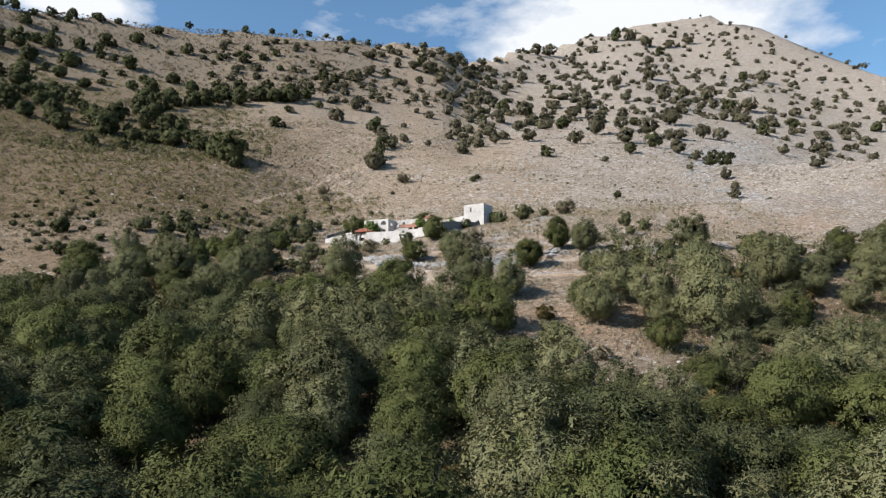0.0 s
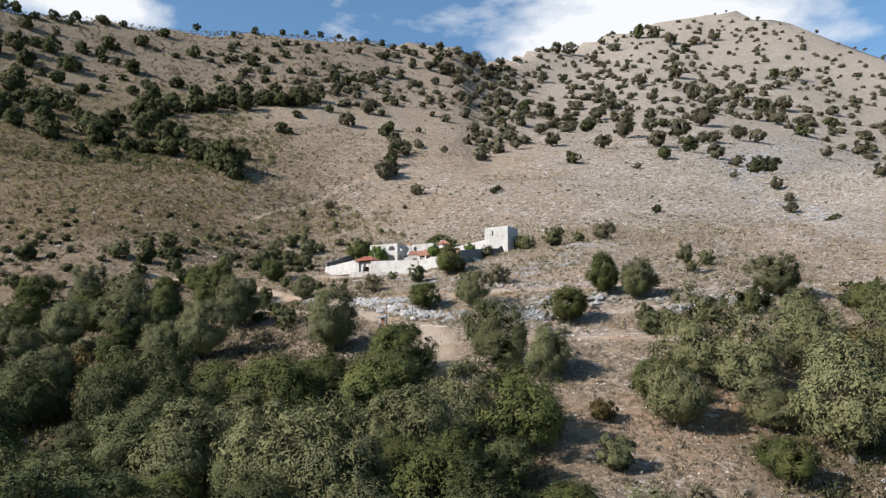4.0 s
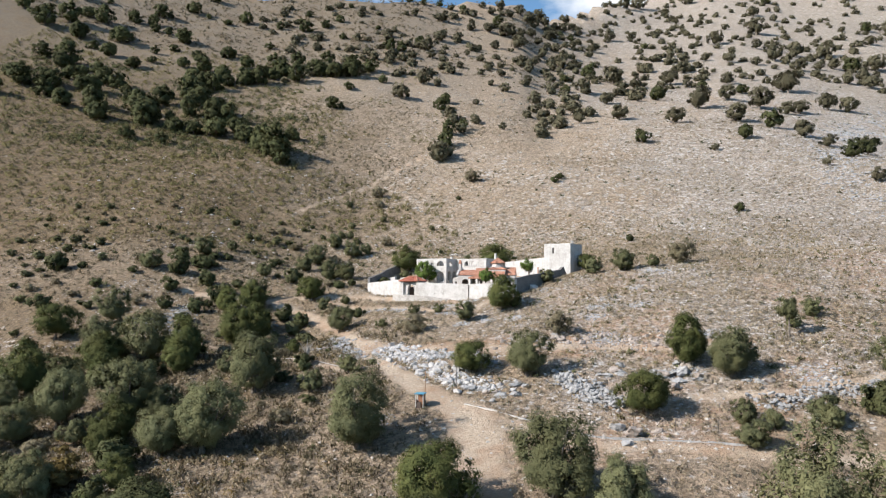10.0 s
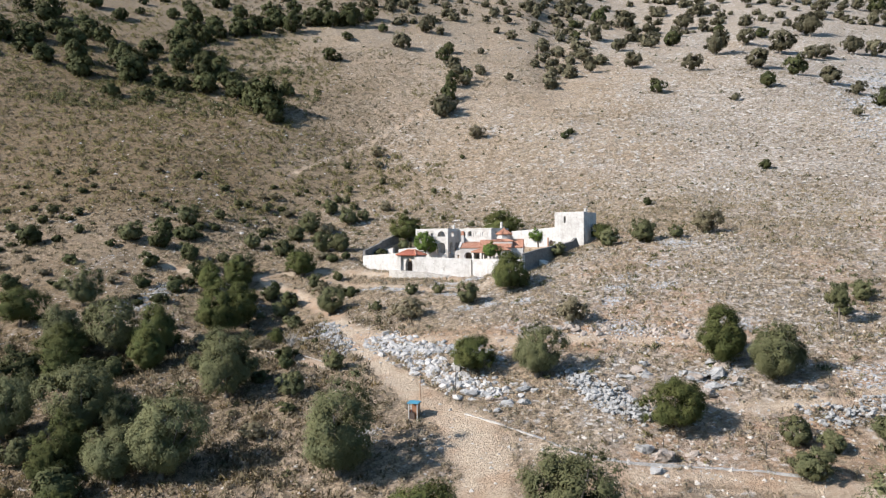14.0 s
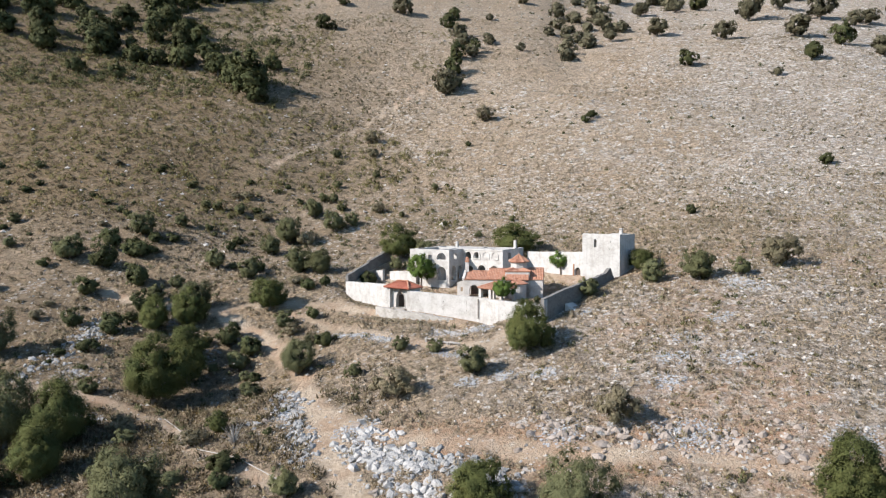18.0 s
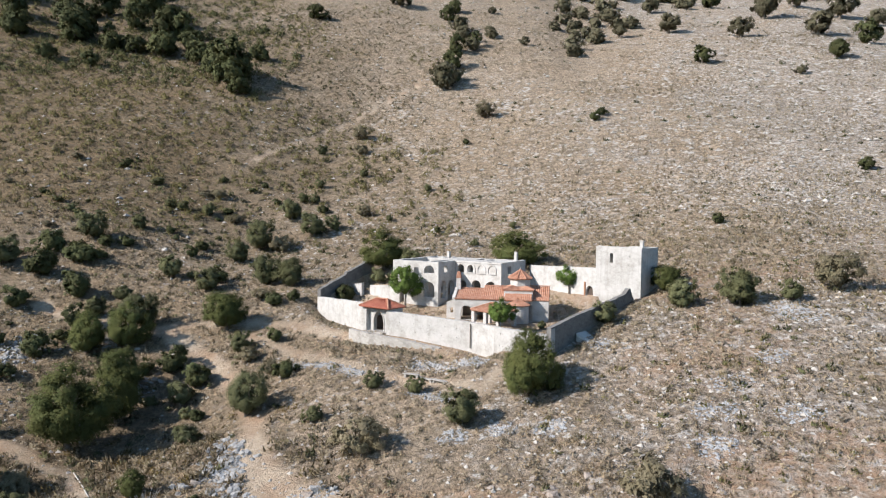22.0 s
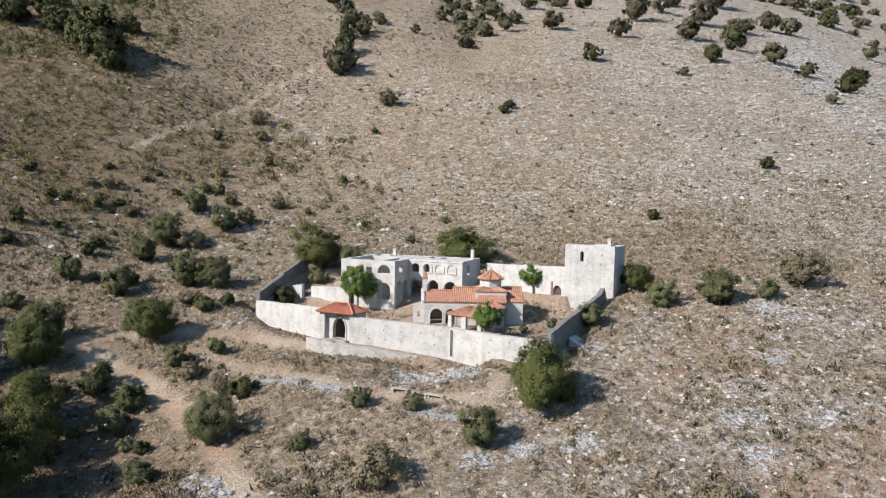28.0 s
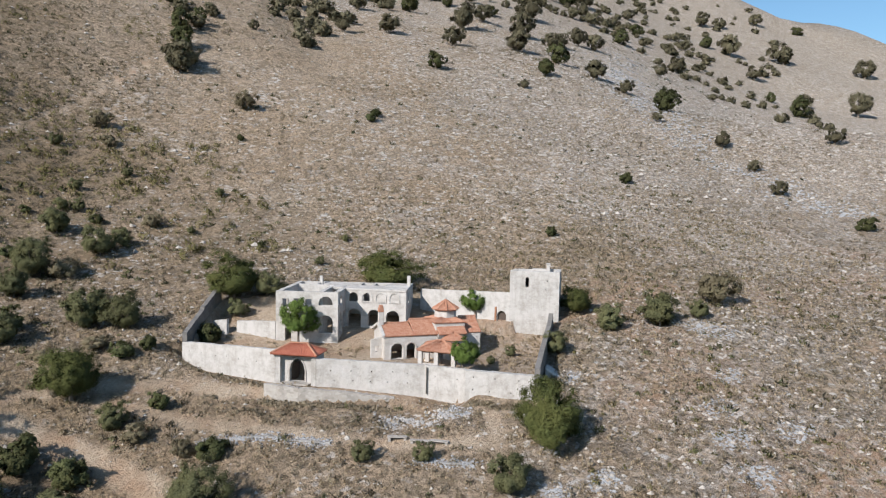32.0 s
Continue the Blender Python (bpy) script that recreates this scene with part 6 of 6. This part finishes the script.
for line, n, width, lo, hi, mat, label in (
        ([(-18.6, 93.2), (-13.4, 89.2), (-8.2, 84.6)], 700, 0.42, 0.18, 0.42, BLUE_ROCK, "loose grey rubble of a collapsed terrace wall"),
        ([(-2.6, 78.0), (2.2, 74.6)], 300, 0.36, 0.18, 0.42, BLUE_ROCK, "loose grey rubble of a collapsed terrace wall"),
        ([(-10.4, 57.4), (-5.7, 55.4), (-1.2, 53.4), (2.6, 51.0), (5.2, 48.6)], 620, 0.9, 0.25, 1.25, GREY_ROCK, "tumbled grey face of a terrace below the upper track"),
        ([(-10.5, 61.2), (-6.6, 55.8), (-2.4, 48.3), (2.0, 42.5), (5.4, 39.4)], 620, 1.5, 0.3, 1.7, ROCK, "broken limestone bank above the track"),
        ([(13.4, 41.6), (15.3, 37.8), (17.2, 34.2), (19.1, 31.4)], 700, 0.85, 0.25, 1.0, GREY_ROCK, "long heap of grey field stones"),
        ([(33.7, 27.7), (37.1, 26.0), (42.3, 27.4), (46.5, 27.2), (60, 29)], 560, 0.8, 0.25, 1.0, GREY_ROCK, "long heap of grey field stones"),
        ([(-21.3, 75.7), (-19.0, 70.5), (-17.4, 64.4), (-15.0, 57.2)], 420, 0.9, 0.3, 1.1, GREY_ROCK, "grey boulders beside the track"),
        ([(8, 57.5), (11.2, 56.0), (16.3, 53.9), (21.6, 53.4), (25.9, 50.6), (30.1, 48.7)], 300, 1.9, 0.25, 1.5, RED_ROCK, "broken limestone bank on the slope"),
        ([(-58, 104), (-55.6, 100), (-57.3, 89), (-58.6, 86)], 320, 1.6, 0.3, 1.4, GREY_ROCK, "grey boulders in the western hollow"),
        ([(-1.8, 85.8), (1.5, 84.2), (5.0, 82.6)], 300, 0.8, 0.2, 0.6, ROCK, "rubble fallen below the terrace")):
    x, y, s = pile(line, n, width, lo, hi)
    scatter_stones("rubble", x, y, s, mat, label, rock_rng, lift=0.7 if "heap" in label else 0.05)
# dry-stone retaining walls, kerb and boulders
for line, up in (([(-18.2, 92.9), (-13.2, 89.0), (-8.2, 84.5)], 0.15), ([(-2.4, 77.6), (1.6, 74.8)], 0.1)):
    dry_wall = thing("dry_stone_wall", "low dry-stone retaining wall of small grey stones", "wall", kind="structure", at=(0, 0, 0))
    for a, b in zip(line, line[1:]):
        n, d = straight(a, b)
        za, zb = z_at(*a), z_at(*b)
        part("wall_stretch", slab(ragged(0, n, min(za, zb) - 1.6, [(0, za + up), (n, zb + up)], WALL_RNG, 0.12), [], 0.35, a, d), FIELD_STONE, dry_wall)
kerb = thing("kerb", "low grey concrete kerb along the dirt track", "kerb", kind="structure", at=(0, 0, 0))
KERB = [(0.6, 36.3), (3.7, 33.0), (7.3, 30.0), (10.9, 26.1), (15.2, 24.0), (20.6, 22.4), (26.5, 20.2), (31.1, 18.1)]
for a, b in zip(KERB, KERB[1:]):
    n, d = straight(a, b)
    za, zb = z_at(*a), z_at(*b)
    part("kerb_length", slab(ragged(0, n, min(za, zb) - 0.8, [(0, za + 0.14), (n, zb + 0.14)], WALL_RNG, 0.05), [], 0.28, a, d), CONCRETE if a[0] < 7 else FIELD_STONE, kerb)
pipe_pts = [(-35.6, 73.8), (-32.8, 70), (-30, 66), (-27.2, 61.4), (-22.2, 58.6), (-18.5, 55.6), (-16.5, 53.8)]
v, f = tube([(x, y, z_at(x, y) + 0.12) for x, y in pipe_pts], [0.055] * len(pipe_pts), 6)
tagged(part("pipe", mesh_np("pipe", v, f, CONCRETE, True), None), "pale pipe lying along the lower track", "pipe")


from mathutils import noise


def boulder(x, y, wide, tall, seed, mat, label):
    """A weathered block split along flat joints, half sunk in the slope."""
    bm = bmesh.new()
    bmesh.ops.create_icosphere(bm, subdivisions=4, radius=0.5)
    rng = np.random.default_rng(seed)
    cuts = [Vector(rng.normal(size=3)).normalized() for _ in range(16)]
    depth = rng.uniform(0.15, 0.36, 16)
    for vert in bm.verts:
        for c, k in zip(cuts, depth):
            over = vert.co.dot(c) - k
            if over > 0:
                vert.co -= c * over
        vert.co *= 1 + 0.26 * noise.noise(vert.co * 5 + Vector((seed, 0, 0))) + 0.2 * noise.noise(vert.co * 13 + Vector((0, seed, 0)))
        vert.co.x, vert.co.y, vert.co.z = vert.co.x * wide * 1.2, vert.co.y * wide * 0.8, vert.co.z * tall * 1.5
    ob = part("boulder", bm, mat)
    ob.matrix_basis = pose(x, y, z_at(x, y) + tall * 0.12, 0, 0, rng.uniform(-30, 30))
    return tagged(ob, label, "boulder", "boulders on the slope")


for i, (x, y, wide, tall) in enumerate([(18.6, 24.1, 3.0, 1.5), (29.3, 37.4, 3.6, 1.8), (27.7, 34.9, 3.0, 1.4), (21.2, 40.8, 2.6, 1.1), (5.5, 36.9, 2.4, 1.1), (16.6, 32.9, 1.6, 0.9), (29.9, 38.6, 2.4, 1.3), (3.2, 39.8, 2.2, 1.0), (-9.4, 63.8, 1.6, 0.9),
                                         (-56, 101, 2.0, 1.0), (-36.1, 95.4, 1.3, 0.8), (-22.3, 67.1, 1.6, 0.9), (15.5, 54.4, 1.6, 0.8), (-2.4, 47.2, 1.8, 0.9), (-6, 50.8, 1.6, 0.9), (23.9, 38.1, 2.2, 1.0), (7.9, 39.9, 1.9, 0.9), (36.5, 31.5, 2.0, 0.9), (26, 36.9, 2.4, 1.1), (19.7, 39.1, 1.9, 0.9)]):
    for k in range(4):
        turn, reach, less = 2.1 * k + i, wide * (0.0 if k == 0 else 0.62 + 0.1 * k), 1.0 - 0.16 * k
        boulder(x + reach * math.cos(turn), y + 0.7 * reach * math.sin(turn), wide * less, tall * less, 40 + i + 50 * k, GREY_ROCK if (i + k) % 3 else RED_ROCK, "weathered grey limestone boulder in the dry slope")

# a leafless grey shrub
dz = z_at(-23.5, 62.0)
dead = thing("dead_shrub", "leafless grey shrub with many thin branches", "shrub", at=(-23.5, 62.0, dz))
dead_rng = np.random.default_rng(9)
for i in range(34):
    a, r, h = dead_rng.uniform(0, 6.283), dead_rng.uniform(0.3, 1.5), dead_rng.uniform(1.0, 2.8)
    p = np.array([r * math.cos(a), r * math.sin(a), h])
    v, f = tube([(0, 0, -0.2), tuple(p * 0.45 + np.array([0, 0, 0.25])), tuple(p)], [0.05, 0.035, 0.012], 5)
    part("branch", mesh_np("branch", v, f, GREY_TWIG, True), None, dead)
# outcrops of grey rock
xs, ys, ss = [], [], []
for cx, cy, cr in OUTCROPS:
    for _ in range(int(60 * cr)):
        a, r = rock_rng.uniform(0, 6.283), 0.8 * cr * rock_rng.uniform(0, 1) ** 0.7
        xs.append(cx + r * math.cos(a) * 1.3)
        ys.append(cy + r * math.sin(a))
        ss.append(rock_rng.uniform(0.16, 0.5))
scatter_stones("outcrop", np.array(xs), np.array(ys), np.array(ss), BLUE_ROCK, "low outcrops of bluish-grey limestone", rock_rng, 0.5)
# loose stones all over the near slope, thicker where it is rocky
n = 80000
x, y = rock_rng.uniform(-75, 100, n), rock_rng.uniform(-28, 170, n)
_, rocky, _ = zone_masks(x, y)
keep = ((y > 12) | (x > 6)) & (rock_rng.uniform(0, 1, n) < 0.1 + 1.15 * rocky * smooth(190, 120, y)) & (inside(x, y, WALL_LINE) < -0.8)
x, y = x[keep], y[keep]
scatter_stones("loose_stones", x, y, 0.13 + 0.55 * rock_rng.uniform(0, 1, len(x)) ** 3, FIELD_CHIP, "pale loose stones scattered over the slope", rock_rng, shapes=CHIPS)
n = 18000
x, y = rock_rng.uniform(-120, 330, n), rock_rng.uniform(130, 420, n)
_, rocky, _ = zone_masks(x, y)
keep = rock_rng.uniform(0, 1, n) < 0.25 + 1.1 * rocky
x, y = x[keep], y[keep]
scatter_stones("scree", x, y, 0.5 + 1.3 * rock_rng.uniform(0, 1, len(x)) ** 3, FIELD_CHIP, "grey scree and boulders high on the hillside", rock_rng, 0.6, shapes=CHIPS)


line = np.array(SCREE_LINE, float)
seg = np.concatenate([[0], np.cumsum(np.hypot(*np.diff(line, axis=0).T))])
at = seg[-1] * rock_rng.uniform(0.15, 1.0, 5200)
wide = rock_rng.normal(size=5200) * 6.5 * (0.5 + rock_rng.uniform(0, 1, 5200))
x, y = np.interp(at, seg, line[:, 0]) + wide * 0.75, np.interp(at, seg, line[:, 1]) - wide * 0.6
keep = wave(x, y, 9, 97) > -0.25
x, y = x[keep], y[keep]
scatter_stones("scree_chute", x, y, 0.35 + 1.2 * rock_rng.uniform(0, 1, len(x)) ** 2.5, BLUE_ROCK, "bluish-white scree running down the hillside", rock_rng, 0.6, shapes=CHIPS)

# ---- dry grass and low scrub ----
def cushions(name, x, y, size, flat, per, leaf, mat, label, rng, wild=0.55, broad=0.4):
    """Low cushions of many small sprays, joined."""
    n = len(x)
    z = height(x, y)
    x, y, z, size = (np.repeat(v, per) for v in (x, y, z, size))
    m = n * per
    d = rng.normal(size=(m, 3))
    d /= np.linalg.norm(d, axis=1, keepdims=True)
    d[:, 2] = np.abs(d[:, 2])
    p = np.stack([x, y, z], -1) + d * (size * 0.5 * rng.uniform(0.35, 1.0, m))[:, None] * np.array([1, 1, 2 * flat])
    a = -(d * 0.7 + rng.normal(size=(m, 3)) * wild + np.array([0, 0, 0.6]))
    a /= np.linalg.norm(a, axis=1, keepdims=True)
    b = np.cross(a, rng.normal(size=(m, 3)))
    b /= np.linalg.norm(b, axis=1, keepdims=True)
    b *= np.sign((np.cross(a, b) * d).sum(1) + 1e-9)[:, None]
    s = (size * leaf * rng.uniform(0.6, 1.4, m))[:, None]
    v = np.stack([p - a * s * 1.25, p + a * s * 0.9 - b * s * broad, p + a * s * 0.9 + b * s * broad], 1).reshape(-1, 3)
    soft = d + np.array([0, 0, 0.4]) + rng.normal(size=(m, 3)) * 0.3
    ob = part(name, mesh_np(name, v, np.arange(m * 3).reshape(-1, 3), mat, True, np.repeat(soft / np.linalg.norm(soft, axis=1, keepdims=True), 3, 0)), mat)
    return tagged(ob, label, "scrub", kind="stuff")


def scrub_at(n, x0, x1, y0, y1, seed, want):
    rng = np.random.default_rng(seed)
    x, y = rng.uniform(x0, x1, n), rng.uniform(y0, y1, n)
    dirt, rocky, green = zone_masks(x, y)
    keep = (rng.uniform(0, 1, n) < want(x, y, rocky, green)) & (dirt < 0.35) & (inside(x, y, WALL_LINE) < -0.9)
    return x[keep], y[keep], rng


x, y, rng = scrub_at(34000, -65, 85, -26, 165, 41, lambda x, y, r, g: np.clip(0.95 - 0.6 * r, 0.05, 1) * ((y > 12) | (x > 6)) * smooth(165, 105, y) * smooth(85, 60, x))
cushions("dry_grass", x, y, rng.uniform(0.4, 1.0, len(x)), 0.5, 16, 0.1, STRAW, "pale straw grass in dry tufts", rng, 0.9, 0.6)
x, y, rng = scrub_at(30000, -65, 85, -26, 150, 42, lambda x, y, r, g: np.clip(0.7 + 0.5 * wave(x, y, 7, 51) - 0.3 * r, 0.05, 1) * ((y > 12) | (x > 6)) * smooth(160, 100, y) * smooth(85, 60, x))
cushions("dry_scrub", x, y, 0.4 + 1.0 * rng.uniform(0, 1, len(x)) ** 1.6, 0.52, 30, 0.085, DRY, "brown dry scrub in low cushions", rng, 1.1, 0.7)
x, y, rng = scrub_at(30000, 8, 95, 24, 150, 74, lambda x, y, r, g: (0.55 + 0.5 * wave(x, y, 6, 75)) * smooth(150, 120, y))
cushions("slope_tufts", x, y, 0.3 + 0.6 * rng.uniform(0, 1, len(x)) ** 1.5, 0.6, 12, 0.15, STRAW, "tawny tufts of dry grass between the stones", rng, 1.0, 0.5)
x, y, rng = scrub_at(3400, 8, 95, 20, 150, 76, lambda x, y, r, g: 0.5 + 0.8 * wave(x, y, 9, 77))
cushions("slope_gorse", x, y, 0.4 + 0.8 * rng.uniform(0, 1, len(x)) ** 1.5, 0.55, 16, 0.14, GORSE, "low olive gorse between the stones", rng, 0.9, 0.5)
x, y, rng = scrub_at(3600, -65, 80, 10, 165, 43, lambda x, y, r, g: np.clip(0.15 + 0.7 * g + 0.35 * wave(x, y, 14, 52), 0.02, 1))
cushions("green_scrub", x, y, rng.uniform(0.6, 1.5, len(x)), 0.45, 30, 0.14, OLIVE, "low grey-green scrub cushions", rng)
x, y, rng = scrub_at(70000, -120, 190, 92, 340, 44, lambda x, y, r, g: (0.35 + 0.65 * np.maximum(smooth(95, 150, y), smooth(55, 80, x))) * np.clip(0.36 + 0.35 * smooth(20, -50, x) + 0.45 * wave(x, y, 26, 53) + 0.25 * wave(x, y, 8, 63), 0.06, 1))
cushions("hill_scrub", x, y, 0.45 + 1.25 * rng.uniform(0, 1, len(x)) ** 2, 0.42, 12, 0.145, HILL_TWIG, "brown scrub dotted over the hillside", rng)
x, y, rng = scrub_at(3000, -150, 320, 130, 430, 47, lambda x, y, r, g: np.clip(0.25 + 0.4 * g + 0.4 * wave(x, y, 40, 55), 0.03, 1))
cushions("hill_dark_scrub", x, y, rng.uniform(0.7, 2.0, len(x)), 0.45, 24, 0.17, OAK, "small dark bushes dotted over the hillside", rng)
x, y, rng = scrub_at(17000, -240, 5, 140, 400, 45, lambda x, y, r, g: np.clip(1.3 * g - 0.25 + 0.7 * wave(x, y, 30, 54) + 0.5 * wave(x, y, 9, 64), 0.0, 0.9))
cushions("hill_green_scrub", x, y, 0.9 + 2.4 * rng.uniform(0, 1, len(x)) ** 2, 0.6, 38, 0.1, GORSE, "olive-yellow gorse scrub on the western hillside", rng, 0.7, 0.4)
x, y, rng = scrub_at(3600, -240, -50, 225, 350, 65, lambda x, y, r, g: np.clip(0.3 + 0.9 * wave(x, y, 22, 66) - 0.5 * smooth(-90, -50, x), 0.0, 1))
cushions("hill_oak_scrub", x, y, rng.uniform(1.4, 4.2, len(x)), 0.6, 70, 0.085, OAK, "dark green oak scrub below the western belt of trees", rng, 0.7, 0.4)
x, y, rng = scrub_at(5200, -90, 95, -80, 30, 46, lambda x, y, r, g: 0.9 * smooth(12, 2, y + 12 * smooth(0, 8, x)) * ~((x > 8) & (x < 26) & (y > -26)))
cushions("undergrowth", x, y, rng.uniform(2.0, 4.5, len(x)), 0.5, 44, 0.055, OAK, "tangled green undergrowth of the valley", rng)
x, y, rng = scrub_at(19000, -200, -8, 78, 330, 48, lambda x, y, r, g: np.clip(smooth(4, -75, x + 24 * wave(x, y, 40, 60) - 0.1 * (y - 100)) * (0.75 + 0.6 * wave(x, y, 11, 56)), 0.0, 1))
cushions("heath", x, y, rng.uniform(0.6, 1.7, len(x)), 0.42, 20, 0.13, HEATH_LEAF, "dark brown heath on the western slope", rng)

x, y, rng = scrub_at(8200, -85, 4, 4, 78, 49, lambda x, y, r, g: np.clip(smooth(2, -22, x + 0.15 * (y - 40)) * (0.8 + 0.5 * wave(x, y, 10, 57)), 0, 1))
cushions("bramble", x, y, rng.uniform(0.9, 2.6, len(x)), 0.42, 22, 0.1, HEATH_LEAF, "dark brown bramble and dead brush between the trees", rng)
x, y, rng = scrub_at(900, -85, 4, 8, 84, 50, lambda x, y, r, g: np.clip(smooth(2, -22, x) * (0.6 + 0.6 * wave(x, y, 12, 58)), 0, 1))
cushions("rusty_scrub", x, y, rng.uniform(0.8, 2.0, len(x)), 0.5, 36, 0.08, RUSTY, "rusty autumn scrub between the trees", rng)
# dark scrub added on the ridge in place of a cloud's shadow
x, y, rng = scrub_at(9000, -330, 90, 400, 600, 51, lambda x, y, r, g: np.clip(0.7 * smooth(60, -60, x) + 0.3 + 0.3 * wave(x, y, 40, 59), 0, 1))
cushions("ridge_scrub", x, y, rng.uniform(1.2, 3.2, len(x)), 0.36, 12, 0.22, HEATH_LEAF, "brown heath along the ridge", rng)

# dry grass in the eastern yard
yard_rng = np.random.default_rng(61)
x, y = yard_rng.uniform(-17, 25, 9000), yard_rng.uniform(80, 124, 9000)
hs, hw = (x - HO.x) * HE1.x + (y - HO.y) * HE1.y, (x - HO.x) * HE2.x + (y - HO.y) * HE2.y
ks, kw = (x - KO.x) * KE1.x + (y - KO.y) * KE1.y, (x - KO.x) * KE2.x + (y - KO.y) * KE2.y
built = ((hs > -0.5) & (hs < 16.8) & (hw > -0.5) & (hw < 12.4)) | ((ks > -1.8) & (ks < 12.8) & (kw > -2.6) & (kw < 6.2)) | ((ks > 2) & (ks < 9) & (kw > -7) & (kw < 0))
keep = (inside(x, y, WALL_LINE) > 1.0) & ~built & (yard_rng.uniform(0, 1, 9000) < 0.35 + 0.3 * smooth(8, 14, x) + 0.7 * wave(x, y, 4.5, 62))
cushions("yard_grass", x[keep], y[keep], yard_rng.uniform(0.25, 0.7, keep.sum()), 0.35, 10, 0.2, STRAW, "golden dry grass inside the yard", yard_rng, 0.9, 0.6)
x, y, rng = scrub_at(46000, -90, 150, 96, 270, 72, lambda x, y, r, g: smooth(96, 125, y) * smooth(270, 190, y) * np.clip(0.65 - 0.6 * g + 0.4 * wave(x, y, 15, 73), 0.05, 1))
cushions("hill_grass", x, y, rng.uniform(0.35, 0.95, len(x)), 0.55, 9, 0.15, STRAW, "pale straw grass tufts on the hillside", rng, 0.9, 0.5)

# scrub along the foot of the terrace and the enclosure walls
foot_rng = np.random.default_rng(71)
fx, fy = [], []
for line, n in ((TERRACE, 420), ([(-17.8, 109.5), (-10.4, 98.2)], 130), ([(6.4, 84.6), (12.2, 79.2)], 130), ([(13.4, 79.9), (26.0, 94.2)], 200)):
    pts = np.array(line)
    seg = np.concatenate([[0], np.cumsum(np.hypot(*np.diff(pts, axis=0).T))])
    at = foot_rng.uniform(0, seg[-1], n)
    fx.append(np.interp(at, seg, pts[:, 0]) - foot_rng.uniform(0.2, 1.3, n) * (0.55 if line[0][0] < 13 else -0.75))
    fy.append(np.interp(at, seg, pts[:, 1]) - foot_rng.uniform(0.2, 1.3, n) * 0.8)
fx, fy = np.concatenate(fx), np.concatenate(fy)
cushions("wall_foot_scrub", fx, fy, foot_rng.uniform(0.35, 0.95, len(fx)), 0.5, 22, 0.11, DRY, "dry scrub along the foot of the walls", foot_rng, 1.0, 0.6)
